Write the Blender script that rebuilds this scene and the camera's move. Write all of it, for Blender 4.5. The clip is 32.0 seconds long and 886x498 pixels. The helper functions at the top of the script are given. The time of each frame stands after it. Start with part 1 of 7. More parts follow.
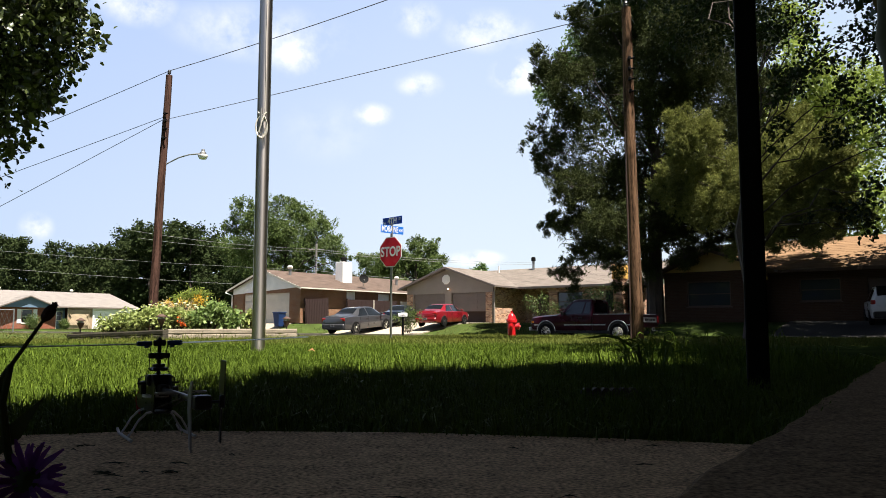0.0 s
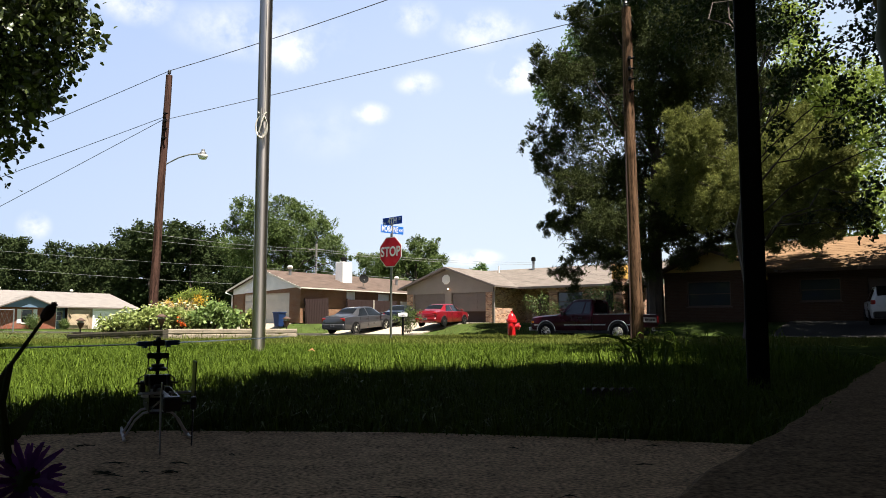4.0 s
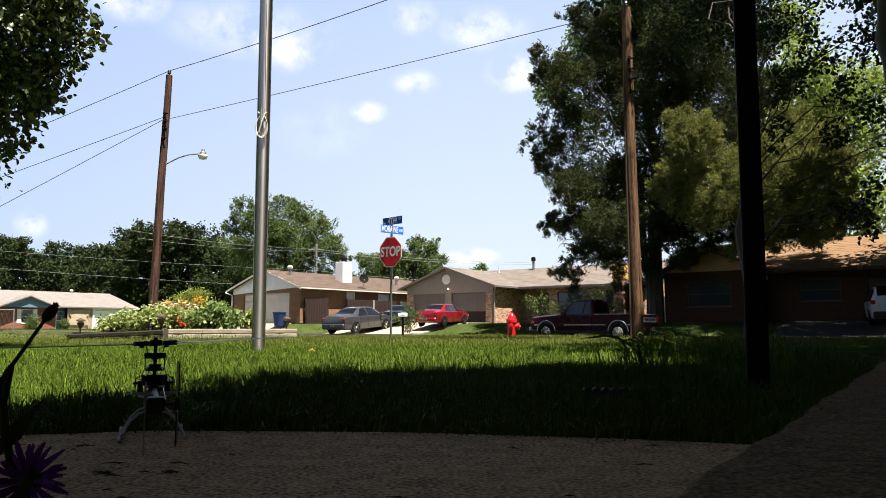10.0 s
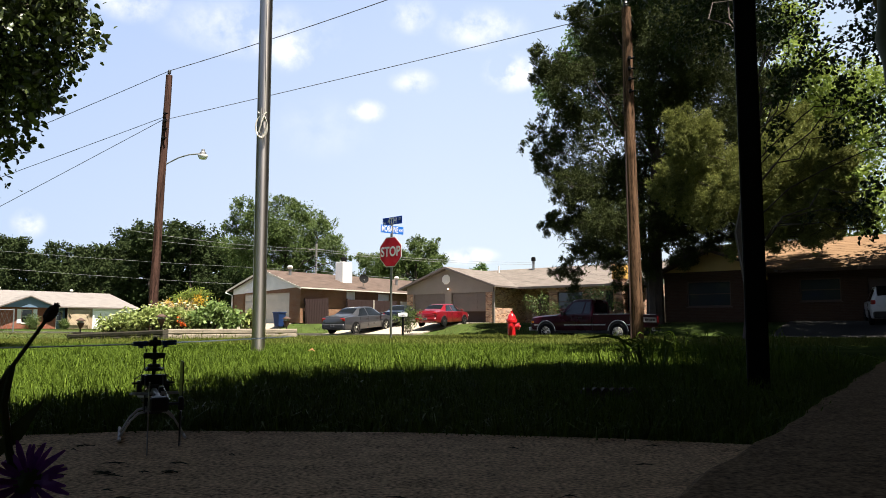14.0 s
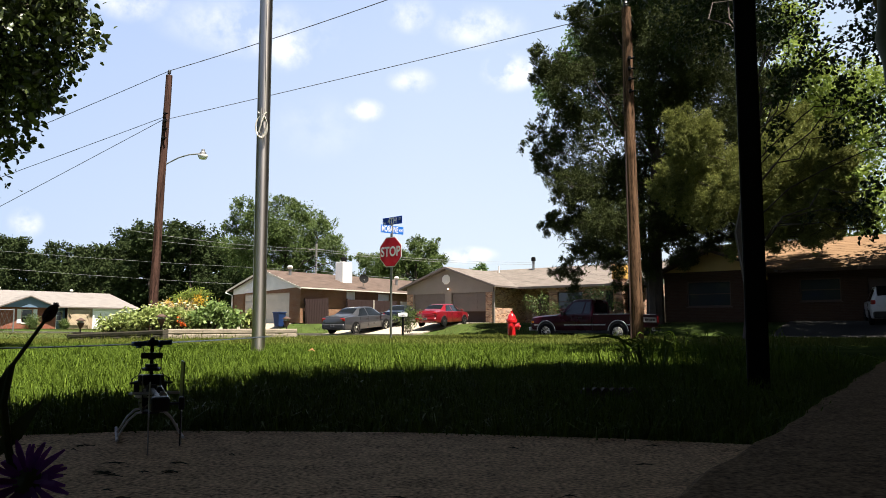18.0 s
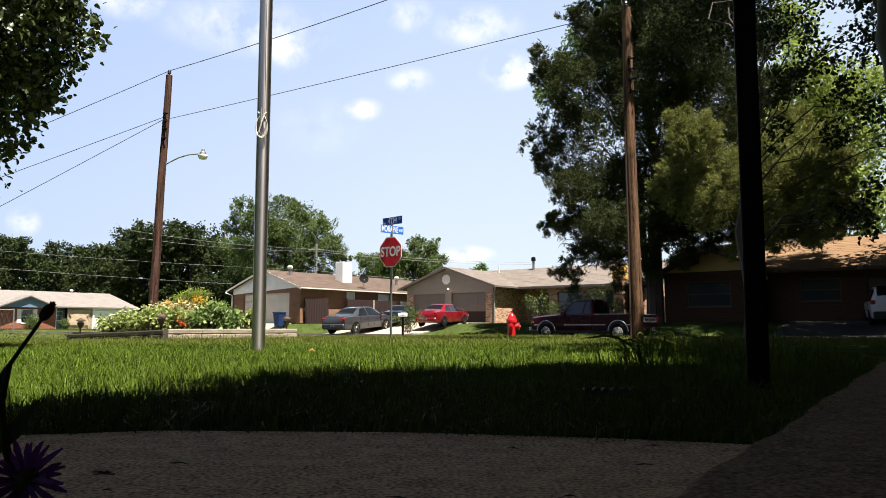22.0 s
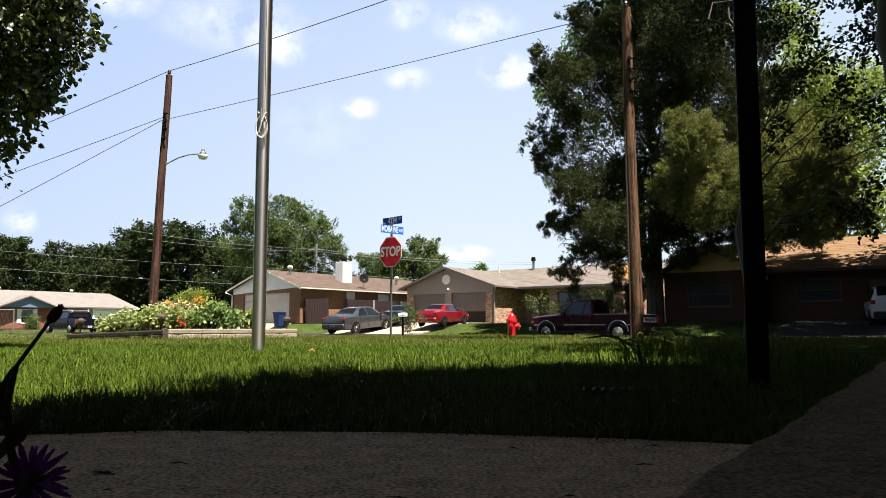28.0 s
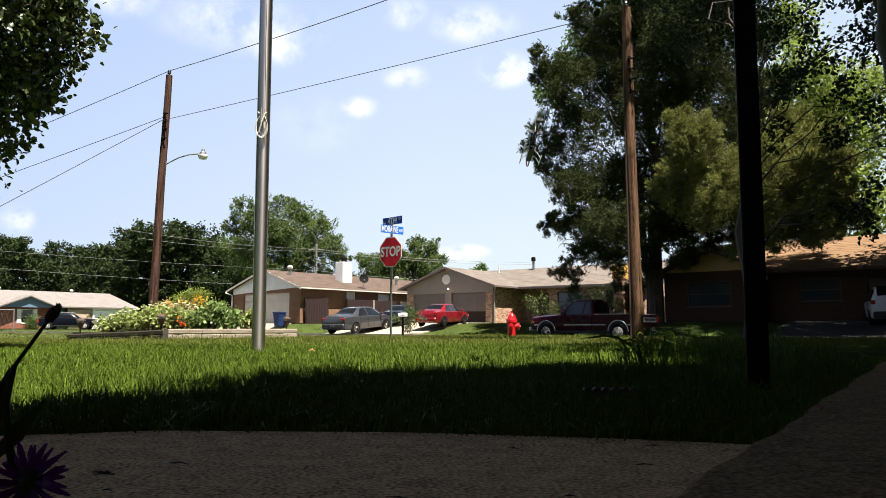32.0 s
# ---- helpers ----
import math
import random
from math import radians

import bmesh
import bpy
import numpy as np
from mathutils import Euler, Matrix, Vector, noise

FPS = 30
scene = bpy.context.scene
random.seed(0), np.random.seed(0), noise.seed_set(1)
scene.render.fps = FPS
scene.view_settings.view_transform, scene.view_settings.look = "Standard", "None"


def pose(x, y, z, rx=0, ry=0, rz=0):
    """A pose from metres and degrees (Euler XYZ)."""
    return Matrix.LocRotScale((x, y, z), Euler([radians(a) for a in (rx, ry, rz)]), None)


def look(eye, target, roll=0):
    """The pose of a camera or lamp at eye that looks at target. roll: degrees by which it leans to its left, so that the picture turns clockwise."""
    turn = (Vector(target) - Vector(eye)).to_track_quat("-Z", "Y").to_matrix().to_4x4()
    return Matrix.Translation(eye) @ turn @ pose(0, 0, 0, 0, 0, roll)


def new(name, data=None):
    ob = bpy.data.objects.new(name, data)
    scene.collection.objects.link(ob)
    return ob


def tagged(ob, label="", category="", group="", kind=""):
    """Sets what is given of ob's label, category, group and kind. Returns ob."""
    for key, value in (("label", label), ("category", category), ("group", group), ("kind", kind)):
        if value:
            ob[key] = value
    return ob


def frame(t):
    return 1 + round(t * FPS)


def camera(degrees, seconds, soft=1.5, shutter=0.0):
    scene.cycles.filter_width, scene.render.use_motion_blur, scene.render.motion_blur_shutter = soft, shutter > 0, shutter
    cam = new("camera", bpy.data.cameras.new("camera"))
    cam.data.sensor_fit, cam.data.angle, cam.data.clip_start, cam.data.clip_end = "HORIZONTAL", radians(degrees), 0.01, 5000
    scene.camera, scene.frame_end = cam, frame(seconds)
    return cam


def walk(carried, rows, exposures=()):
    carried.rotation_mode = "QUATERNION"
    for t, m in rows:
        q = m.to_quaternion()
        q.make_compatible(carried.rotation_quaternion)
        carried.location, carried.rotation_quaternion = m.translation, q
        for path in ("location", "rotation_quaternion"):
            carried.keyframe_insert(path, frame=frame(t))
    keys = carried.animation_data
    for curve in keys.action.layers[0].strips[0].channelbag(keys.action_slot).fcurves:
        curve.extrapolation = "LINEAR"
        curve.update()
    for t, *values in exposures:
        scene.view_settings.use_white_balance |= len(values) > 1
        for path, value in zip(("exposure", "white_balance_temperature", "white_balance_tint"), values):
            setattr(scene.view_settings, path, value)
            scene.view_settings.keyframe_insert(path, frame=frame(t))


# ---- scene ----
cam = camera(62.2, 32.0, 0.9, 0.08)
EYE = pose(0, 0, 0.25, 96.1, 0, 0)
walk(cam, [(0, EYE), (32, EYE)], exposures=[(0, 1.75, 6600, 12), (32, 1.75, 6600, 12)])

# light: high sun from behind the right shoulder, clear summer sky
SUN_AZ, SUN_EL = radians(-46), radians(70)
sun_way = Vector((math.cos(SUN_AZ) * math.cos(SUN_EL), math.sin(SUN_AZ) * math.cos(SUN_EL), math.sin(SUN_EL)))
sun = new("sun", bpy.data.lights.new("sun", "SUN"))
sun.data.energy, sun.data.angle, sun.data.color = 5.0, radians(0.53), (1.0, 0.95, 0.86)
sun.matrix_world = look(sun_way * 60, (0, 0, 0))
world = bpy.data.worlds.new("sky")
scene.world = world
world.use_nodes = True
wn = world.node_tree.nodes
sky = wn.new("ShaderNodeTexSky")
sky.sky_type, sky.sun_disc = "NISHITA", False
sky.sun_elevation, sky.sun_rotation = SUN_EL, math.pi / 2 - SUN_AZ
sky.air_density, sky.dust_density, sky.ozone_density = 1.0, 1.6, 1.0
world.node_tree.links.new(sky.outputs[0], wn["Background"].inputs[0])
wn["Background"].inputs[1].default_value = 0.005

# the street grid: E1 runs along the road, E2 across it and away
GRID = -37.4
E1 = Vector((math.cos(radians(GRID)), math.sin(radians(GRID)), 0))
E2 = Vector((-E1.y, E1.x, 0))


def smooth(a, b, x):
    t = min(1.0, max(0.0, (x - a) / (b - a)))
    return t * t * (3 - 2 * t)


def ground_z(x, y):
    """Height of the land: level lawn, a dip to the road, a rise to the houses."""
    r, s = x * E2.x + y * E2.y, x * E1.x + y * E1.y
    low = 0.13 * smooth(-27, -19, s)
    z = -0.03 - (0.2 + low) * smooth(21.5, 23.8, r) - 0.1 * smooth(12, 20, r) * smooth(-13, -18, s) * (1 - smooth(20, 24, r))
    z -= 0.1 * smooth(-6, -11, x) * smooth(12, 18, y) * (1 - smooth(28, 36, y))
    rise = 0.2 + 0.5 * smooth(-66, -50, s)
    return z + (rise + 0.03 + low) * smooth(31.3, 37.5 - 4.0 * smooth(-35, -38, s), r) - 0.2 * smooth(70, 100, r) * smooth(-40, -60, s)


# ---- mesh helpers ----
class Geo:
    """Gathers vertices and faces for one mesh."""

    def __init__(self):
        self.v, self.f = [], []

    def add(self, verts, faces, m=None):
        n = len(self.v)
        self.v += [tuple(m @ Vector(p)) if m else tuple(p) for p in verts]
        self.f += [tuple(i + n for i in f) for f in faces]
        return self

    def box(self, x0, x1, y0, y1, z0, z1, c=0.0, m=None):
        """A box, with its edges cut by c."""
        if c <= 0:
            vs = [(x, y, z) for z in (z0, z1) for y in (y0, y1) for x in (x0, x1)]
            return self.add(vs, [(0, 2, 3, 1), (4, 5, 7, 6), (0, 1, 5, 4), (2, 6, 7, 3), (0, 4, 6, 2), (1, 3, 7, 5)], m)
        c = min(c, (x1 - x0) * 0.45, (y1 - y0) * 0.45, (z1 - z0) * 0.45)
        vs, idx = [], {}
        for ix, x in enumerate((x0, x1)):
            for iy, y in enumerate((y0, y1)):
                for iz, z in enumerate((z0, z1)):
                    dx, dy, dz = (c if ix == 0 else -c), (c if iy == 0 else -c), (c if iz == 0 else -c)
                    for ax, p in enumerate(((x, y + dy, z + dz), (x + dx, y, z + dz), (x + dx, y + dy, z))):
                        idx[ix, iy, iz, ax] = len(vs)
                        vs.append(p)
        fs = []
        for a in (0, 1):
            ring = [(0, 0), (1, 0), (1, 1), (0, 1)]
            fx = [idx[a, p, q, 0] for p, q in ring]
            fy = [idx[p, a, q, 1] for p, q in ring]
            fz = [idx[p, q, a, 2] for p, q in ring]
            fs += [fx if a else fx[::-1], fy[::-1] if a else fy, fz if a else fz[::-1]]
        for p in (0, 1):
            for q in (0, 1):
                fs.append([idx[0, p, q, 1], idx[1, p, q, 1], idx[1, p, q, 2], idx[0, p, q, 2]])
                fs.append([idx[p, 0, q, 0], idx[p, 1, q, 0], idx[p, 1, q, 2], idx[p, 0, q, 2]])
                fs.append([idx[p, q, 0, 0], idx[p, q, 1, 0], idx[p, q, 1, 1], idx[p, q, 0, 1]])
                for r in (0, 1):
                    fs.append([idx[p, q, r, 0], idx[p, q, r, 1], idx[p, q, r, 2]])
        return self.add(vs, fs, m)

    def tube(self, pts, radii, seg=8, caps=True, m=None):
        """A round rod through pts."""
        pts = [Vector(p) for p in pts]
        if not isinstance(radii, (list, tuple)):
            radii = [radii] * len(pts)
        vs, fs = [], []
        side = None
        for i, p in enumerate(pts):
            d = (pts[min(i + 1, len(pts) - 1)] - pts[max(i - 1, 0)]).normalized()
            if side is None:
                side = d.orthogonal().normalized()
            side = (side - d * side.dot(d)).normalized()
            up = d.cross(side)
            for k in range(seg):
                a = 2 * math.pi * k / seg
                vs.append(p + (side * math.cos(a) + up * math.sin(a)) * radii[i])
        for i in range(len(pts) - 1):
            for k in range(seg):
                k2 = (k + 1) % seg
                fs.append((i * seg + k, i * seg + k2, (i + 1) * seg + k2, (i + 1) * seg + k))
        if caps:
            fs.append(tuple(range(seg - 1, -1, -1)))
            fs.append(tuple((len(pts) - 1) * seg + k for k in range(seg)))
        return self.add(vs, fs, m)

    def lathe(self, prof, seg=16, m=None):
        """prof: (radius, z) rows, turned about z."""
        vs = [(r * math.cos(2 * math.pi * k / seg), r * math.sin(2 * math.pi * k / seg), z) for r, z in prof for k in range(seg)]
        fs = [(i * seg + k, i * seg + (k + 1) % seg, (i + 1) * seg + (k + 1) % seg, (i + 1) * seg + k) for i in range(len(prof) - 1) for k in range(seg)]
        if prof[0][0] > 1e-6:
            fs.append(tuple(range(seg - 1, -1, -1)))
        if prof[-1][0] > 1e-6:
            fs.append(tuple((len(prof) - 1) * seg + k for k in range(seg)))
        return self.add(vs, fs, m)

    def prism(self, poly, a, b, axis="y", m=None):
        """A flat outline, given in the two other axes, drawn out along axis from a to b."""
        n = len(poly)
        mk = {"y": lambda p, t: (p[0], t, p[1]), "x": lambda p, t: (t, p[0], p[1]), "z": lambda p, t: (p[0], p[1], t)}[axis]
        vs = [mk(p, a) for p in poly] + [mk(p, b) for p in poly]
        fs = [tuple(range(n)), tuple(range(2 * n - 1, n - 1, -1))]
        fs += [(i, n + i, n + (i + 1) % n, (i + 1) % n) for i in range(n)]
        return self.add(vs, fs, m)

    def loft(self, rings, closed=True, caps=True, m=None):
        """Skins rings of equal count."""
        n = len(rings[0])
        vs = [p for r in rings for p in r]
        fs = []
        for i in range(len(rings) - 1):
            for k in range(n if closed else n - 1):
                k2 = (k + 1) % n
                fs.append((i * n + k, i * n + k2, (i + 1) * n + k2, (i + 1) * n + k))
        if caps and closed:
            fs += [tuple(range(n - 1, -1, -1)), tuple((len(rings) - 1) * n + k for k in range(n))]
        return self.add(vs, fs, m)

    def mesh(self, name, shade=False):
        me = bpy.data.meshes.new(name)
        me.from_pydata(self.v, [], self.f)
        bm = bmesh.new()
        bm.from_mesh(me)
        bmesh.ops.recalc_face_normals(bm, faces=bm.faces)
        bm.to_mesh(me)
        bm.free()
        if shade:
            me.polygons.foreach_set("use_smooth", [True] * len(me.polygons))
            me.set_sharp_from_angle(angle=radians(40))
        return me


def part(name, geo, material, parent=None, label="", shade=False):
    """One mesh object, under its thing or part."""
    me = geo.mesh(name, shade) if isinstance(geo, Geo) else geo
    if not me.materials:
        me.materials.append(material)
    ob = new(name, me)
    if parent:
        ob.parent = parent
    return tagged(ob, label=label)


def thing(name, m, label, category, group="", kind=""):
    ob = new(name)
    ob.matrix_world = m
    ob.empty_display_size = 0.1
    return tagged(ob, label, category, group, kind)


def raw_mesh(name, verts, faces_flat, per_face, material):
    """A mesh from number arrays, all faces with per_face corners."""
    me = bpy.data.meshes.new(name)
    n = len(faces_flat) // per_face
    me.vertices.add(len(verts))
    me.vertices.foreach_set("co", np.asarray(verts, dtype=np.float32).ravel())
    me.loops.add(len(faces_flat))
    me.loops.foreach_set("vertex_index", np.asarray(faces_flat, dtype=np.int32))
    me.polygons.add(n)
    me.polygons.foreach_set("loop_start", np.arange(n, dtype=np.int32) * per_face)
    me.update(calc_edges=True)
    me.materials.append(material)
    return me


def on_grid(s, r, z=0.0, turn=0.0):
    """A pose with x along the road and y away from it."""
    p = E1 * s + E2 * r
    return pose(p.x, p.y, z, 0, 0, GRID + turn)


# ---- materials ----
TONE = 0.77


def surface(name, base, rough=0.8, metal=0.0, var=0.25, scale=3.0, fine=60.0, bump=0.15, spec=0.4, second=None, coat=0.0, alpha=None, by_object=0.0, stretch=(1, 1, 1), grain=0.45, blotch=0.75):
    """A worn surface: broad stains and fine grain in colour, roughness and relief."""
    mt = bpy.data.materials.new(name)
    mt.use_nodes = True
    nt = mt.node_tree
    nd, ln = nt.nodes, nt.links
    b = nd["Principled BSDF"]
    tc = nd.new("ShaderNodeTexCoord")
    mp = nd.new("ShaderNodeMapping")
    mp.inputs["Scale"].default_value = stretch
    ln.new(tc.outputs["Object"], mp.inputs[0])
    n1, n2 = nd.new("ShaderNodeTexNoise"), nd.new("ShaderNodeTexNoise")
    n1.inputs["Scale"].default_value, n1.inputs["Detail"].default_value = scale, 5
    n2.inputs["Scale"].default_value, n2.inputs["Detail"].default_value = fine, 3
    ln.new(mp.outputs[0], n1.inputs["Vector"])
    ln.new(mp.outputs[0], n2.inputs["Vector"])
    add = nd.new("ShaderNodeMath")
    add.operation = "MULTIPLY_ADD"
    add.inputs[1].default_value, add.inputs[2].default_value = grain, (0.45 - grain) * 0.5 + (0.75 - blotch) * 0.5
    ln.new(n2.outputs[0], add.inputs[0])
    mix = nd.new("ShaderNodeMath")
    mix.operation = "MULTIPLY_ADD"
    mix.inputs[1].default_value = blotch
    ln.new(n1.outputs[0], mix.inputs[0])
    ln.new(add.outputs[0], mix.inputs[2])
    last = mix
    if by_object:
        oi = nd.new("ShaderNodeObjectInfo")
        m3 = nd.new("ShaderNodeMath")
        m3.operation = "MULTIPLY_ADD"
        m3.inputs[1].default_value = by_object
        ln.new(oi.outputs["Random"], m3.inputs[0])
        ln.new(mix.outputs[0], m3.inputs[2])
        last = m3
    rp = nd.new("ShaderNodeValToRGB")
    base = tuple(c * TONE for c in base)
    lo = second or tuple(c * (1 - var) for c in base)
    hi = tuple(min(1.0, c * (1 + var * 0.6)) for c in base)
    rp.color_ramp.elements[0].position, rp.color_ramp.elements[1].position = 0.38, 0.78 + by_object
    rp.color_ramp.elements[0].color, rp.color_ramp.elements[1].color = (*lo, 1), (*hi, 1)
    ln.new(last.outputs[0], rp.inputs[0])
    ln.new(rp.outputs[0], b.inputs["Base Color"])
    rr = nd.new("ShaderNodeMapRange")
    rr.inputs["To Min"].default_value, rr.inputs["To Max"].default_value = max(0.02, rough - 0.12), min(1.0, rough + 0.12)
    ln.new(n1.outputs[0], rr.inputs[0])
    ln.new(rr.outputs[0], b.inputs["Roughness"])
    b.inputs["Metallic"].default_value = metal
    b.inputs["Specular IOR Level"].default_value = spec
    b.inputs["Coat Weight"].default_value = coat
    b.inputs["Coat Roughness"].default_value = 0.08
    if bump:
        bp = nd.new("ShaderNodeBump")
        bp.inputs["Strength"].default_value, bp.inputs["Distance"].default_value = bump, 0.01
        ln.new(n2.outputs[0], bp.inputs["Height"])
        ln.new(bp.outputs[0], b.inputs["Normal"])
    return mt


def brick_wall(name, c1, c2, mortar, width=0.21, height=0.076):
    mt = surface(name, c1, 0.9, bump=0.0, spec=0.1)
    nd, ln = mt.node_tree.nodes, mt.node_tree.links
    b = nd["Principled BSDF"]
    tc = nd.new("ShaderNodeTexCoord")
    sp = nd.new("ShaderNodeSeparateXYZ")
    ad = nd.new("ShaderNodeMath")
    cb = nd.new("ShaderNodeCombineXYZ")
    ln.new(tc.outputs["Object"], sp.inputs[0])
    ln.new(sp.outputs[0], ad.inputs[0])
    ln.new(sp.outputs[1], ad.inputs[1])
    ln.new(ad.outputs[0], cb.inputs[0])
    ln.new(sp.outputs[2], cb.inputs[1])
    br = nd.new("ShaderNodeTexBrick")
    br.inputs["Scale"].default_value = 1.0
    br.inputs["Brick Width"].default_value, br.inputs["Row Height"].default_value = width, height
    br.inputs["Mortar Size"].default_value = 0.005
    br.inputs["Color1"].default_value, br.inputs["Color2"].default_value, br.inputs["Mortar"].default_value = (*c1, 1), (*c2, 1), (*mortar, 1)
    ln.new(cb.outputs[0], br.inputs["Vector"])
    ln.new(br.outputs["Color"], b.inputs["Base Color"])
    bp = nd.new("ShaderNodeBump")
    bp.inputs["Strength"].default_value, bp.inputs["Distance"].default_value = 0.5, 0.008
    bp.invert = True
    ln.new(br.outputs["Fac"], bp.inputs["Height"])
    ln.new(bp.outputs[0], b.inputs["Normal"])
    return mt


LEAF_TONE = 0.92


def leafy(name, dark, light, through_it=0.35, rough=0.45, spec=0.4):
    """Leaves: each island its own green, some light passes through."""
    mt = bpy.data.materials.new(name)
    mt.use_nodes = True
    nd, ln = mt.node_tree.nodes, mt.node_tree.links
    b = nd["Principled BSDF"]
    ge = nd.new("ShaderNodeNewGeometry")
    rp = nd.new("ShaderNodeValToRGB")
    rp.color_ramp.elements[0].color, rp.color_ramp.elements[1].color = (*[c * LEAF_TONE for c in dark], 1), (*[c * LEAF_TONE for c in light], 1)
    tc = nd.new("ShaderNodeTexCoord")
    ns = nd.new("ShaderNodeTexNoise")
    ns.inputs["Scale"].default_value = 0.9
    ln.new(tc.outputs["Object"], ns.inputs["Vector"])
    av = nd.new("ShaderNodeMath")
    av.operation = "MULTIPLY_ADD"
    av.inputs[1].default_value = 0.55
    sc = nd.new("ShaderNodeMath")
    sc.operation = "MULTIPLY"
    sc.inputs[1].default_value = 0.5
    ln.new(ns.outputs[0], sc.inputs[0])
    ln.new(ge.outputs["Random Per Island"], av.inputs[0])
    ln.new(sc.outputs[0], av.inputs[2])
    ln.new(av.outputs[0], rp.inputs[0])
    ln.new(rp.outputs[0], b.inputs["Base Color"])
    b.inputs["Roughness"].default_value, b.inputs["Specular IOR Level"].default_value = rough, spec
    tr = nd.new("ShaderNodeBsdfTranslucent")
    ln.new(rp.outputs[0], tr.inputs[0])
    mx = nd.new("ShaderNodeMixShader")
    mx.inputs[0].default_value = through_it
    ln.new(b.outputs[0], mx.inputs[1])
    ln.new(tr.outputs[0], mx.inputs[2])
    ln.new(mx.outputs[0], nd["Material Output"].inputs[0])
    return mt


def glassy(name, tint, rough=0.03):
    mt = bpy.data.materials.new(name)
    mt.use_nodes = True
    b = mt.node_tree.nodes["Principled BSDF"]
    b.inputs["Base Color"].default_value = (*tint, 1)
    b.inputs["Roughness"].default_value = rough
    b.inputs["Specular IOR Level"].default_value = 0.5
    return mt


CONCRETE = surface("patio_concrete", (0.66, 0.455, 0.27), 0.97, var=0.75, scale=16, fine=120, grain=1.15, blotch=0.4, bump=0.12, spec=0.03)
# patio concrete at under half its tone: the step's deeper shade is painted in
STEP_CONCRETE_SHADED = surface("shaded_step_concrete", (0.27, 0.19, 0.115), 0.97, var=0.7, scale=16, fine=120, grain=1.1, blotch=0.4, bump=0.12, spec=0.03)
DRIVE = surface("driveway_concrete", (0.38, 0.325, 0.25), 0.9, var=0.25, scale=0.6, fine=40, bump=0.2)
ASPHALT = surface("road_asphalt", (0.055, 0.054, 0.052), 0.95, spec=0.08, var=0.3, scale=0.5, fine=60, bump=0.3)
SOIL = surface("lawn_soil", (0.06, 0.085, 0.022), 0.95, var=0.5, scale=0.7, fine=25, bump=0.4, second=(0.02, 0.03, 0.01), spec=0.0)
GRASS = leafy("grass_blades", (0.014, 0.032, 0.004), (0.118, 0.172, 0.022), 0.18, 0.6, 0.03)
# paler and yellower than GRASS, for the lawn beyond 11 m
GRASS_PALE = leafy("pale_yellowish_grass_blades", (0.028, 0.042, 0.008), (0.165, 0.185, 0.04), 0.18, 0.7, 0.03)
GRASS_DRY = leafy("dry_mown_grass_blades", (0.05, 0.055, 0.016), (0.17, 0.165, 0.06), 0.15, 0.7, 0.03)
BRICK_BROWN = brick_wall("brown_brick", (0.19, 0.092, 0.052), (0.24, 0.125, 0.07), (0.27, 0.2, 0.15))
BRICK_TAN = brick_wall("mottled_tan_brick", (0.58, 0.35, 0.22), (0.17, 0.075, 0.05), (0.55, 0.46, 0.37))
# brown brick with the deep shade of the house front put into its colour
BRICK_SHADED = brick_wall("shaded_brown_brick", (0.05, 0.027, 0.017), (0.065, 0.035, 0.022), (0.07, 0.055, 0.044))
BRICK_RED = brick_wall("red_brick", (0.27, 0.09, 0.05), (0.22, 0.07, 0.045), (0.3, 0.2, 0.15))
SHINGLE_BROWN = surface("brown_shingle", (0.118, 0.086, 0.07), 0.95, var=0.35, scale=1.3, fine=14, bump=0.4, spec=0.1, stretch=(1, 1, 6))
SHINGLE_TAN = surface("weathered_tan_shingle", (0.185, 0.158, 0.138), 0.95, var=0.3, scale=1.3, fine=14, bump=0.4, spec=0.1, stretch=(1, 1, 6))
SHINGLE_PALE = surface("pale_shingle", (0.23, 0.21, 0.195), 0.95, var=0.2, scale=1.3, fine=14, bump=0.3, spec=0.1, stretch=(1, 1, 6))
SHINGLE_ORANGE = surface("orange_tan_shingle", (0.22, 0.135, 0.075), 0.95, var=0.3, scale=1.3, fine=14, bump=0.4, spec=0.1, stretch=(1, 1, 6))
WHITE = surface("white_paint", (1.12, 1.1, 1.05), 0.6, var=0.12, scale=1.5, fine=30, bump=0.05)
CREAM = surface("cream_paint", (0.78, 0.71, 0.6), 0.6, var=0.12, scale=1.5, fine=30, bump=0.05)
GARAGE_TAUPE = surface("dark_taupe_paint", (0.2, 0.165, 0.148), 0.65, var=0.12, scale=1.5, fine=30, bump=0.05)
TAN_PAINT = surface("tan_paint", (0.42, 0.31, 0.2), 0.65, var=0.12, scale=1.5, fine=30, bump=0.05)
LATTICE = surface("weathered_lattice", (0.62, 0.48, 0.33), 0.75, var=0.2, scale=2, fine=30, bump=0.05)
TAUPE = surface("taupe_paint", (0.34, 0.29, 0.25), 0.65, var=0.12, scale=1.5, fine=30, bump=0.05)
BLUE_SIDING = surface("slate_blue_siding", (0.16, 0.24, 0.34), 0.65, var=0.12, scale=1.5, fine=30, bump=0.05)
YELLOW_SIDING = surface("ochre_siding", (0.5, 0.34, 0.12), 0.7, var=0.15, scale=1.5, fine=30, bump=0.05)
OCHRE_PAINT = surface("bright_ochre_paint", (0.8, 0.46, 0.1), 0.65, var=0.15, scale=1.5, fine=30, bump=0.05)
DARK_TRIM = surface("dark_brown_trim", (0.09, 0.05, 0.035), 0.6, var=0.2)
FENCE_RED = surface("oxblood_fence_boards", (0.03, 0.012, 0.01), 0.85, var=0.3, scale=2, fine=30, by_object=0.08)
